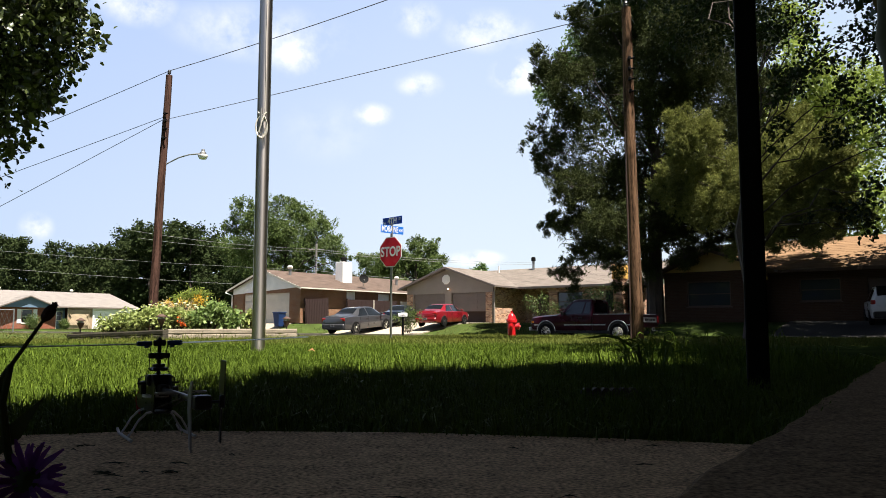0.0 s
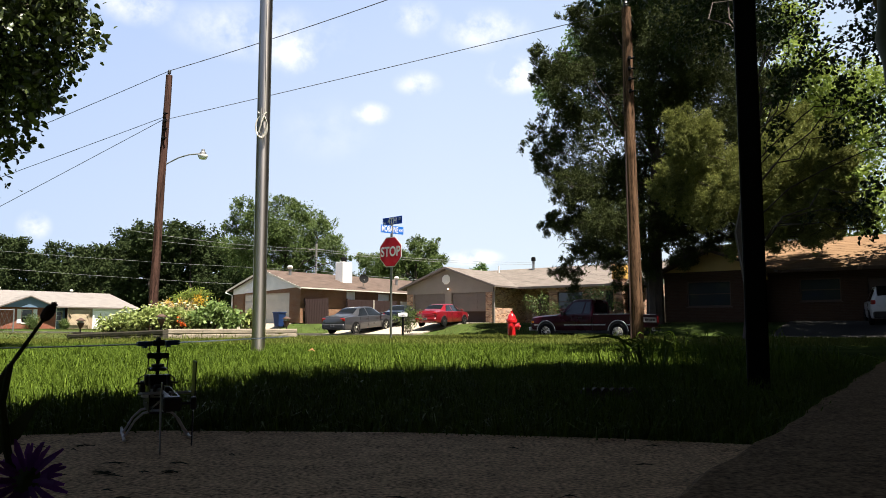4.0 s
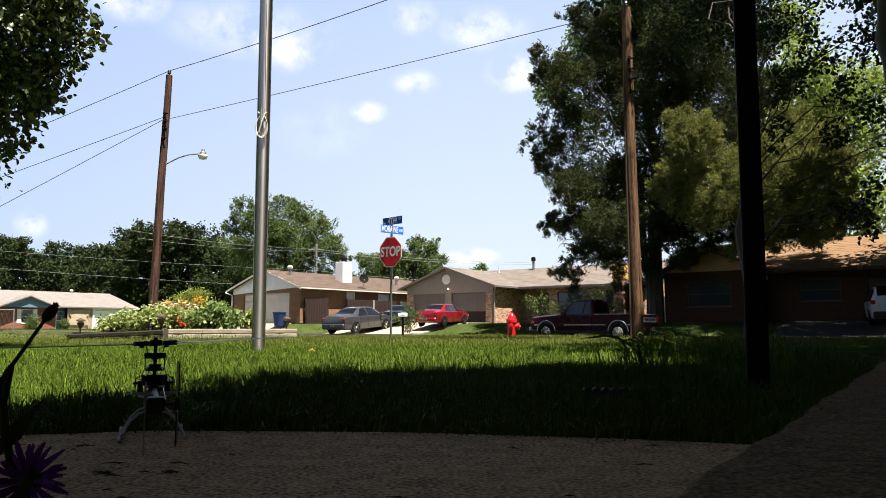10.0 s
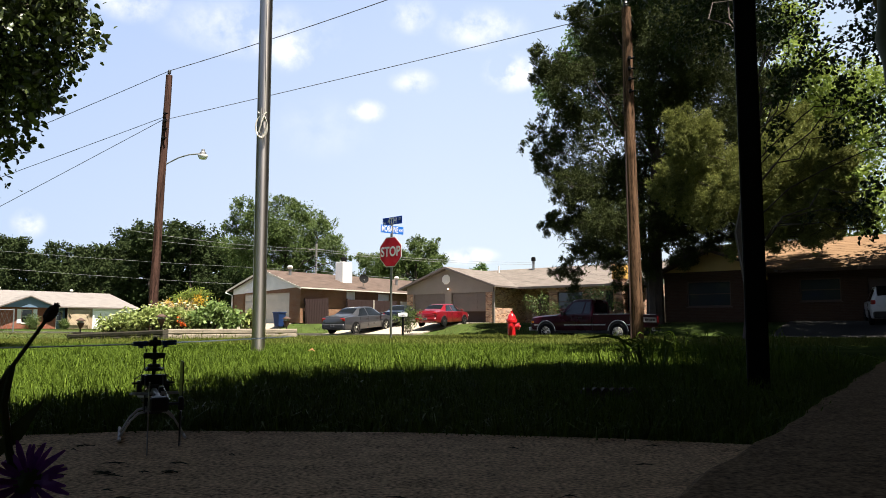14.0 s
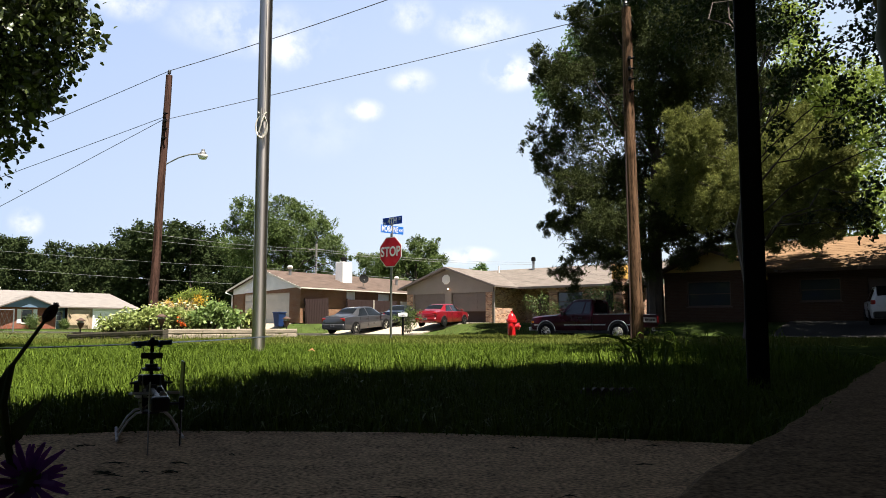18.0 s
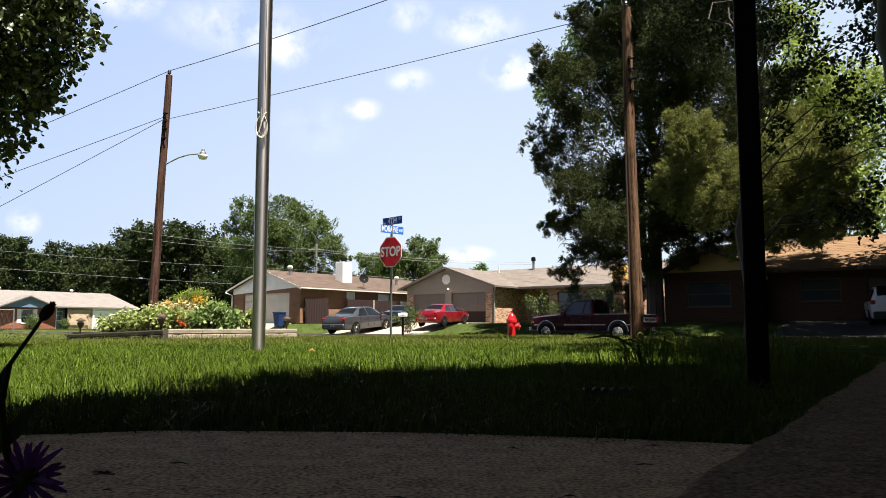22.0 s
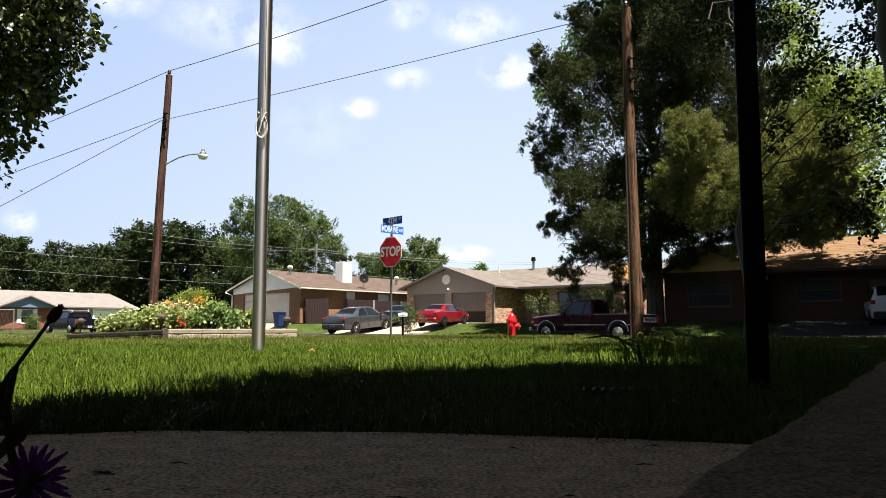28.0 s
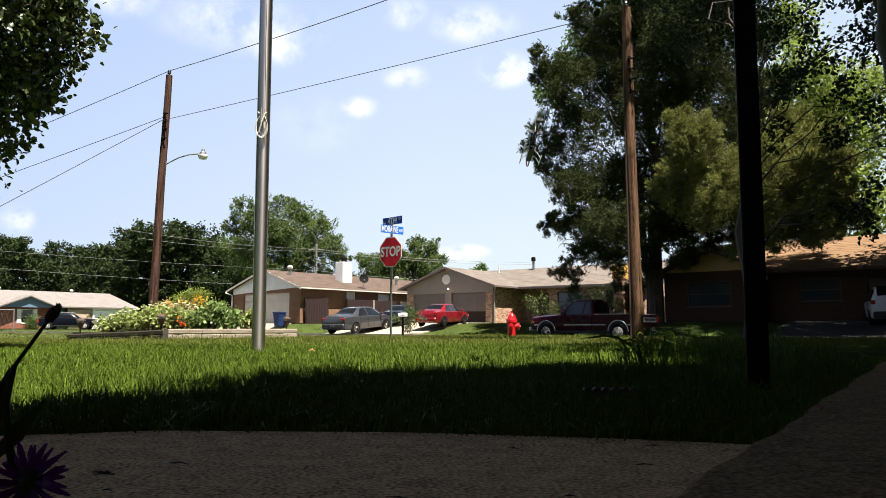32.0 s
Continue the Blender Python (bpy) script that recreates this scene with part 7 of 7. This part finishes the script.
for sx in (-1, 1):
    part("blade_grip", Geo().box(min(sx * 0.016, sx * 0.05), max(sx * 0.016, sx * 0.05), -0.007, 0.007, -0.005, 0.006, 0.002).box(sx * 0.028 - 0.005, sx * 0.028 + 0.005, 0.007, 0.016, -0.01, 0.0, 0.001), GRIP_BLUE, rotor)
    rows = []
    for i in range(9):
        k = i / 8
        x = sx * (0.044 + 0.306 * k)
        c = 0.016 + (0.012 if 0 < i else 0.0) - (0.01 if i == 8 else 0)
        zz = 0.004 * k * k
        rows.append([(x, sx * 0.008, zz + 0.0002), (x, sx * 0.003, zz + 0.0018), (x, -sx * c * 0.5, zz + 0.001), (x, -sx * c, zz), (x, -sx * c * 0.5, zz - 0.0008), (x, sx * 0.003, zz - 0.0014)])
    part("rotor_blade", Geo().loft(rows), BLADE, rotor, "grey-green main rotor blade")
part("tail_boom", Geo().tube([(0, -0.045, 0.118), (0, -0.395, 0.118)], 0.0065, 14), CARBON, heli, shade=True)
part("boom_clamp", Geo().box(-0.012, 0.012, -0.065, -0.04, 0.106, 0.13, 0.003), BLACK_PLASTIC, heli)
for sx in (-1, 1):
    part("boom_stay", Geo().tube([(sx * 0.015, -0.045, 0.076), (sx * 0.006, -0.25, 0.116)], 0.0018, 8), CARBON, heli)
part("tail_servo", Geo().box(0.007, 0.019, -0.12, -0.098, 0.108, 0.13, 0.002), BLACK_PLASTIC, heli)
part("tail_pushrod", Geo().tube([(0.015, -0.115, 0.132), (0.014, -0.385, 0.126)], 0.001, 6), CHROME, heli)
stab = Geo()
for sx in (-1, 1):
    rim_ = [(sx * 0.008, -0.198), (sx * 0.046, -0.204), (sx * 0.052, -0.216), (sx * 0.044, -0.226), (sx * 0.008, -0.234)]
    for (xa, ya), (xb, yb) in zip(rim_, rim_[1:]):
        stab.tube([(xa, ya, 0.1245), (xb, yb, 0.1245)], 0.0022, 6)
    stab.tube([(sx * 0.008, -0.216, 0.1245), (sx * 0.05, -0.216, 0.1245)], 0.0016, 6)
part("stabiliser", stab, FIN, heli, "open-framed horizontal tail fin")
part("stabiliser_mount", Geo().box(-0.009, 0.009, -0.232, -0.202, 0.109, 0.1234, 0.003), BLACK_PLASTIC, heli)
part("tail_fin", Geo().prism([(-0.39, 0.158), (-0.38, 0.158), (-0.362, 0.13), (-0.362, 0.104), (-0.382, 0.035), (-0.396, 0.028), (-0.386, 0.105), (-0.386, 0.13)], -0.0225, -0.0205, "x"), FIN, heli, "pale forked vertical tail fin")
part("tail_gearbox", Geo().box(-0.0204, 0.012, -0.408, -0.375, 0.106, 0.132, 0.003).tube([(0.0, -0.392, 0.119), (0.036, -0.392, 0.119)], 0.0025, 8), BLACK_PLASTIC, heli)
tail = put(part("tail_rotor", Geo().box(-0.005, 0.005, -0.006, 0.006, -0.012, 0.012, 0.002), BLACK_PLASTIC, heli), pose(0.034, -0.392, 0.119))
for sz in (-1, 1):
    part("tail_blade", Geo().box(-0.0012, 0.0012, -0.01, 0.013, min(sz * 0.013, sz * 0.078), max(sz * 0.013, sz * 0.078), 0.001, pose(0, 0, 0, 0, 0, 9 * sz)), CARBON, tail, "black tail rotor blade")

# ---- purple flower at the patio edge, close by ----
PETAL = leafy("purple_petals", (0.08, 0.015, 0.13), (0.17, 0.045, 0.24), 0.3, 0.5, 0.2)
STALK = leafy("dark_green_stalk", (0.02, 0.035, 0.01), (0.05, 0.07, 0.02), 0.1, 0.6, 0.3)
BUD = surface("withered_bud", (0.06, 0.035, 0.03), 0.9, var=0.4, fine=200, bump=0.3)
plant = thing("purple_flower", pose(-0.33, 0.5, 0.0), "purple ragged-petalled flower with withered buds", "flower")
part("stem", Geo().tube([(-0.03, 0, -0.01), (-0.012, 0, 0.14), (0.006, 0, 0.178), (0.028, 0, 0.208), (0.048, 0, 0.238), (0.06, 0, 0.256)], [0.003, 0.0025, 0.0018, 0.0016, 0.0014, 0.0012], 8), STALK, plant, shade=True)
part("stem", Geo().tube([(0.055, 0, -0.01), (0.05, 0, 0.14), (0.04, 0, 0.17), (0.035, 0, 0.2), (0.039, 0, 0.225)], [0.003, 0.003, 0.0028, 0.0025, 0.002], 8), STALK, plant, shade=True)
bud = put(part("bud", Geo().lathe([(0.002, -0.004), (0.0075, 0.001), (0.009, 0.008), (0.0075, 0.014), (0.004, 0.018), (0.0055, 0.02), (0, 0.021)], 12), BUD, plant, "withered brown bud"), pose(0.06, 0, 0.256, 0, 34, 0) @ Matrix.Diagonal((0.44, 0.44, 0.6, 1)))
for k in range(7):
    part("sepal", Geo().prism([(-0.002, 0), (0.002, 0), (0.0004, 0.006)], -0.0004, 0.0004, "y", pose(0, 0, 0.017, 0, 0, k * 51) @ pose(0, -0.004, 0, -30, 0, 0)), BUD, bud)
blo = put(part("blossom", Geo().lathe([(0.002, -0.012), (0.008, -0.004), (0.009, 0.003), (0, 0.006)], 12), STALK, plant), pose(0.058, -0.005, 0.15, 60, 0, 0))
rnd = random.Random(7)
for k in range(46):
    m = pose(0, 0, 0, 0, 0, k * 360 / 23 + rnd.uniform(-7, 7)) @ pose(0, 0, 0, rnd.uniform(-12, 40), 0, 0)
    ln = rnd.uniform(0.02, 0.031)
    part("petal", Geo().add([(-0.0009, 0.004, 0), (0.0009, 0.004, 0), (0.0019, ln * 0.75, 0.002), (0.0008, ln, 0.0005), (-0.0008, ln, 0.0005), (-0.0019, ln * 0.75, 0.002)], [(0, 1, 2, 5), (5, 2, 3, 4)], m), PETAL, blo)
for k, (x, z, a, ln) in enumerate(((0.03, 0.165, 40, 0.05), (0.02, 0.18, -40, 0.06), (0.03, 0.19, 10, 0.035), (0.025, 0.15, -75, 0.06), (-0.04, 0.17, 60, 0.06), (-0.055, 0.12, -30, 0.07), (0.03, 0.19, 50, 0.03), (0.0, 0.15, 20, 0.06), (0.0, 0.185, -50, 0.05))):
    m = pose(x, 0, z, 0, a, 30 * k)
    part("leaf", Geo().add([(-0.003, 0, 0), (0.003, 0, 0), (0.006, 0.002, ln * 0.4), (0, 0.0, ln), (-0.006, 0.002, ln * 0.4)], [(0, 1, 2, 4), (4, 2, 3)], m), STALK, plant)

# cut grass and twigs on the patio
rnd = random.Random(9)
CLIP = surface("dry_clippings", (0.03, 0.035, 0.015), 0.95, var=0.4, bump=0.1)
BLOWN = []
for k in range(34):
    x, y = rnd.uniform(-1.0, 0.55), rnd.uniform(0.75, 1.7)
    if rnd.random() < 0.65:
        x = rnd.uniform(-0.95, -0.4)
    g = Geo()
    for j in range(rnd.choice((1, 1, 2, 3))):
        a, ln = rnd.uniform(-0.5, 0.5), rnd.uniform(0.012, 0.045)
        ox, oy = rnd.uniform(-0.01, 0.01), rnd.uniform(-0.008, 0.008)
        g.tube([(ox - ln / 2 * math.cos(a), oy - ln / 2 * math.sin(a), 0.002), (ox, oy, 0.004), (ox + ln / 2 * math.cos(a), oy + ln / 2 * math.sin(a), 0.002)], [0.0006, 0.0013, 0.0005], 5)
    c = tagged(part("grass_clipping", g, CLIP), "dry dark grass clipping on the concrete", "grass clipping", group="clippings on the patio")
    turn = rnd.uniform(-30, 30)
    c.matrix_world = pose(x, y, 0.0005, 0, 0, turn)
    if x < -0.35 and y > 1.1 and rnd.random() < 0.75:
        BLOWN.append((c, x, y, turn))

# ---- drifting clouds, on a far shell of sky ----
cm = bpy.data.materials.new("thin_cloud")
cm.use_nodes = True
nd, ln = cm.node_tree.nodes, cm.node_tree.links
tc = nd.new("ShaderNodeTexCoord")
ns = nd.new("ShaderNodeTexNoise")
ns.inputs["Scale"].default_value, ns.inputs["Detail"].default_value, ns.inputs["Roughness"].default_value = 0.008, 6, 0.6
ln.new(tc.outputs["Object"], ns.inputs["Vector"])
total = None
R = 2500.0
for az, el, wide, high, power in ((-14.5, 21.8, 8.0, 2.4, 0.45), (-11.8, 20.6, 2.8, 2.0, 0.75), (-5.6, 16.4, 1.9, 1.1, 0.8), (-2.0, 23.5, 2.2, 1.6, 0.55), (-1.9, 18.7, 2.2, 1.2, 0.6), (3.6, 22.6, 4.2, 1.8, 0.6),
                                  (6.0, 19.3, 2.6, 1.7, 1.15), (2.6, 5.3, 2.8, 0.9, 1.0), (-29.2, 6.8, 1.3, 1.3, 0.8), (-23.5, 22.6, 3.5, 1.6, 0.6), (-9, 15, 5, 3, 0.12)):
    a, e = radians(az), radians(el)
    c = (math.sin(a) * math.cos(e) * R, math.cos(a) * math.cos(e) * R, math.sin(e) * R)
    sb = nd.new("ShaderNodeVectorMath")
    sb.operation = "SUBTRACT"
    sb.inputs[1].default_value = c
    ln.new(tc.outputs["Object"], sb.inputs[0])
    dv = nd.new("ShaderNodeVectorMath")
    dv.operation = "MULTIPLY"
    dv.inputs[1].default_value = (1 / (R * radians(wide)), 1 / (R * radians(wide)), 1 / (R * radians(high)))
    ln.new(sb.outputs[0], dv.inputs[0])
    le = nd.new("ShaderNodeVectorMath")
    le.operation = "LENGTH"
    ln.new(dv.outputs[0], le.inputs[0])
    mr = nd.new("ShaderNodeMapRange")
    mr.interpolation_type = "SMOOTHSTEP"
    mr.inputs["From Min"].default_value, mr.inputs["From Max"].default_value, mr.inputs["To Min"].default_value, mr.inputs["To Max"].default_value = 0.15, 1.0, power, 0.0
    ln.new(le.outputs["Value"], mr.inputs[0])
    if total is None:
        total = mr.outputs[0]
    else:
        mx = nd.new("ShaderNodeMath")
        mx.operation = "MAXIMUM"
        ln.new(total, mx.inputs[0])
        ln.new(mr.outputs[0], mx.inputs[1])
        total = mx.outputs[0]
nr = nd.new("ShaderNodeMapRange")
nr.inputs["From Min"].default_value, nr.inputs["From Max"].default_value = 0.36, 0.62
ln.new(ns.outputs[0], nr.inputs[0])
al = nd.new("ShaderNodeMath")
al.operation, al.use_clamp = "MULTIPLY", True
ln.new(total, al.inputs[0])
ln.new(nr.outputs[0], al.inputs[1])
sx_ = nd.new("ShaderNodeSeparateXYZ")
ln.new(tc.outputs["Object"], sx_.inputs[0])
hz = nd.new("ShaderNodeMapRange")
hz.inputs["From Min"].default_value, hz.inputs["From Max"].default_value, hz.inputs["To Min"].default_value, hz.inputs["To Max"].default_value = R * math.sin(radians(27)), R * math.sin(radians(40)), 0.95, 0.0
ln.new(sx_.outputs[2], hz.inputs[0])
hc = nd.new("ShaderNodeMapRange")
hc.inputs["From Max"].default_value = R * math.sin(radians(28))
ln.new(sx_.outputs[2], hc.inputs[0])
ramp = nd.new("ShaderNodeValToRGB")
ramp.color_ramp.elements[0].color, ramp.color_ramp.elements[1].color = (0.78, 0.9, 1.0, 1), (0.52, 0.67, 0.98, 1)
ln.new(hc.outputs[0], ramp.inputs[0])
side = nd.new("ShaderNodeMapRange")
side.inputs["From Min"].default_value, side.inputs["From Max"].default_value = -0.5 * R, 0.45 * R
ln.new(sx_.outputs[0], side.inputs[0])
cast = nd.new("ShaderNodeValToRGB")
cast.color_ramp.elements[0].color, cast.color_ramp.elements[1].color = (0.78, 0.83, 0.92, 1), (1.0, 1.0, 0.92, 1)
mid_ = cast.color_ramp.elements.new(0.5)
mid_.color = (0.965, 0.965, 0.95, 1)
ln.new(side.outputs[0], cast.inputs[0])
hue = nd.new("ShaderNodeMix")
hue.data_type, hue.blend_type = "RGBA", "MULTIPLY"
hue.inputs[0].default_value = 1.0
ln.new(ramp.outputs[0], hue.inputs[6])
ln.new(cast.outputs[0], hue.inputs[7])
both = nd.new("ShaderNodeMix")
both.data_type = "RGBA"
ln.new(al.outputs[0], both.inputs[0])
ln.new(hue.outputs[2], both.inputs[6])
both.inputs[7].default_value = (1.3, 1.28, 1.25, 1)
cov = nd.new("ShaderNodeMath")
cov.operation = "MAXIMUM"
ln.new(al.outputs[0], cov.inputs[0])
ln.new(hz.outputs[0], cov.inputs[1])
em, tp, mxs = nd.new("ShaderNodeEmission"), nd.new("ShaderNodeBsdfTransparent"), nd.new("ShaderNodeMixShader")
em.inputs[1].default_value = 0.345
ln.new(both.outputs[2], em.inputs[0])
ln.new(cov.outputs[0], mxs.inputs[0])
ln.new(tp.outputs[0], mxs.inputs[1])
ln.new(em.outputs[0], mxs.inputs[2])
ln.new(mxs.outputs[0], nd["Material Output"].inputs[0])
g = Geo()
na, ne = 120, 20
g.v = [(R * math.sin(2 * math.pi * i / na) * math.cos(radians(-1 + 49.5 * j / ne)), R * math.cos(2 * math.pi * i / na) * math.cos(radians(-1 + 49.5 * j / ne)), R * math.sin(radians(-1 + 49.5 * j / ne))) for j in range(ne + 1) for i in range(na)]
g.f = [(j * na + i, j * na + (i + 1) % na, (j + 1) * na + (i + 1) % na, (j + 1) * na + i) for j in range(ne) for i in range(na)]
CLOUDS = tagged(part("backdrop", g, cm, shade=True), "pale hazy blue summer sky with thin white clouds", "sky", kind="structure")
# ---- what moves ----
def motions():
    """Keys of the helicopter and its rotors, the passing truck, the flower and the clouds."""
    walk(heli, [
        (0, pose(-0.664, 1.735, -0.009, 0, 0, 33)),
        (1, pose(-0.664, 1.735, -0.009, 0, 0, 33)),
        (2, pose(-0.659, 1.735, -0.009, 0, 0, 26.5)),
        (3, pose(-0.664, 1.735, -0.009, 0, 0, 25)),
        (5.5, pose(-0.667, 1.735, -0.009, 0, 0, 26.5)),
        (6, pose(-0.664, 1.735, -0.009, 0, 0, 25)),
        (7, pose(-0.670, 1.735, -0.009, 0, 0, 21)),
        (8, pose(-0.675, 1.735, -0.009, 0, 0, 20.6)),
        (9, pose(-0.673, 1.735, -0.009, 0, 0, 21.5)),
        (11, pose(-0.675, 1.735, -0.009, 0, 0, 22.6)),
        (12, pose(-0.677, 1.735, -0.009, 0, 0, 21.5)),
        (13, pose(-0.674, 1.735, -0.009, 0, 0, 24)),
        (14, pose(-0.675, 1.735, -0.009, 0, 0, 23.5)),
        (16.5, pose(-0.675, 1.735, -0.009, 0, 0, 25)),
        (18, pose(-0.681, 1.735, -0.009, 0, 0, 24.5)),
        (19, pose(-0.674, 1.735, -0.009, 0, 0, 22)),
        (19.6, pose(-0.678, 1.735, -0.009, 0, 0, 21)),
        (20, pose(-0.719, 1.713, -0.007, 0, -1, 21)),
        (20.2, pose(-0.740, 1.692, -0.006, 0, -2, 21)),
        (20.5, pose(-0.792, 1.664, -0.002, 0, -2, 21.5)),
        (20.8, pose(-0.884, 1.670, 0.017, 1, -3, 22)),
        (21, pose(-0.970, 1.694, 0.081, 2, -4, 24)),
        (21.2, pose(-1.050, 1.712, 0.195, 2, -3, 28)),
        (21.4, pose(-1.134, 1.757, 0.327, 2, 0, 32)),
        (21.6, pose(-1.303, 1.795, 0.439, 0, 2, 35)),
        (22, pose(-1.678, 1.900, 0.669, 0, 0, 38)),
        (23, pose(-2.268, 2.190, 0.934, 0, 4, 40)),
        (24, pose(-1.807, 1.993, 0.703, 0, 3, 38)),
        (24.4, pose(-1.357, 1.878, 0.564, 2, 4, 34)),
        (24.6, pose(-1.221, 1.857, 0.525, 4, 3, 32)),
        (24.8, pose(-1.231, 1.843, 0.505, 3, 8, 32)),
        (25, pose(-1.191, 1.867, 0.579, 0, -8, 32)),
        (25.2, pose(-1.211, 1.841, 0.655, -2, 1, 32)),
        (25.5, pose(-1.358, 1.900, 0.810, -2, -3, 34)),
        (26.5, pose(-2.013, 2.100, 1.175, 0, 0, 38)),
        (27.5, pose(-1.687, 1.993, 1.154, 0, 3, 36)),
        (28.3, pose(-1.179, 1.818, 0.977, -6, 6, 30)),
        (28.4, pose(-1.153, 1.788, 0.892, -8, 8, 29)),
        (28.6, pose(-1.121, 1.767, 0.791, -10, 10, 28)),
        (28.9, pose(-0.963, 1.768, 0.730, -11, 8, 27)),
        (29, pose(-0.943, 1.795, 0.712, -8, 10, 26)),
        (29.1, pose(-0.906, 1.831, 0.698, -8, 6, 24)),
        (29.3, pose(-0.772, 1.907, 0.695, -7, 2, 19)),
        (29.5, pose(-0.642, 2.001, 0.684, -7, 7, 17)),
        (29.7, pose(-0.471, 2.153, 0.704, -8, 5, 18)),
        (30, pose(-0.243, 2.354, 0.722, -11, 4, 21.5)),
        (30.3, pose(0.034, 2.960, 0.911, -10, 3, 25)),
        (30.5, pose(0.171, 3.360, 1.035, -9, 5, 27.7)),
        (30.7, pose(0.301, 3.215, 1.003, -9, 2, 26)),
        (31, pose(0.437, 3.466, 1.09, -9, 1, 23)),
        (31.5, pose(0.650, 4.354, 1.399, -10, 12, 10)),
        (32, pose(0.623, 5.153, 1.431, -12, 6, 0)),
    ])
    lead = [(0, -9), (1, -9), (2, 18.5), (3, 26), (5.5, 10.5), (6, 58), (7, 10), (8, 73), (9, 6.5), (10, 18), (11, 15.5), (12, 42.3), (13, 1), (14, 17.5), (16.5, 30), (17, 24), (18, 30.5), (19, 9), (20, 4), (21, 10), (24.8, 5), (28, 0), (29, -63), (29.5, 35), (30, -21), (30.5, -75), (31, -103), (31.5, 1), (32, 95)]
    times = [k / FPS for k in range(0, 32 * FPS + 1)]
    base = [np.interp(t, [a for a, _ in lead], [b for _, b in lead]) for t in times]
    walk(rotor, [(t, pose(0, 0, 0.222, 0, -1.5, 0) @ pose(0, 0, 0, 0, 0, -84.0 * k + b)) for k, (t, b) in enumerate(zip(times, base))])
    walk(tail, [(t, pose(0.034, -0.392, 0.119, 84.0 * k + 4, 0, 0)) for k, t in enumerate(times)])
    walk(NAVY, [
        (0, at(68.03, -18.38, 52.6, 0.03)),
        (19.4, at(68.03, -18.38, 52.6, 0.03)),
        (23.9, at(17.82, 20.00, 52.6, 0.03)),
        (24.4, at(12.42, 24.13, 52.6, 0.03)),
        (24.7, at(9.37, 26.47, 52.6, 0.03)),
        (25, at(6.16, 28.92, 52.6, 0.03)),
        (25.3, at(2.97, 31.36, 52.6, 0.03)),
        (25.5, at(0.81, 33.01, 52.6, 0.03)),
        (28, at(-27.80, 55.30, 52.6, 0.03)),
        (28.6, at(-31.90, 58.00, 52, 0.03)),
        (29.2, at(-36.00, 60.80, 50, 0.03)),
        (29.8, at(-39.10, 63.60, 38, 0.03)),
        (30.4, at(-40.80, 66.80, 5, 0.03)),
        (31, at(-41.00, 70.00, -40, 0.03)),
        (31.6, at(-39.40, 72.60, -66, 0.03)),
        (32, at(-37.60, 74.00, -76, 0.03)),
    ])
    sway = [(0, 0.0), (2.5, 0.6), (5, -0.5), (8, 0.8), (10, 0.2), (13, 0.7), (16, -0.4), (19, 0.5), (21, 0.0), (23, -0.6), (26, 0.4), (28, 1.2), (29.8, -1.0), (30.4, -3.0), (31, 0.2), (31.6, 1.6), (32, 0.8)]
    walk(plant, [(t, pose(-0.33, 0.5, 0, 0.5 * a, a, 0)) for t, a in sway])
    for c, x, y, turn in BLOWN:
        dx, dy = x + 0.68, y - 1.55
        far = 0.55 / max(0.12, math.hypot(dx, dy))
        walk(c, [(0, pose(x, y, 0.0005, 0, 0, turn)), (20.2, pose(x, y, 0.0005, 0, 0, turn)), (20.7, pose(x + dx * far * 0.4, y + 0.12 + dy * far * 0.2, 0.03, 0, 0, turn + 50)), (21.3, pose(x + dx * far, 2.2 + 0.2 * dx, 0.03, 0, 0, turn + 80)), (32, pose(x + dx * far, 2.2 + 0.2 * dx, 0.03, 0, 0, turn + 80))])
    walk(CLOUDS, [(0, pose(0, 0, 0)), (32, pose(0, 0, 0, 0.5, 0, 1.1))])


motions()
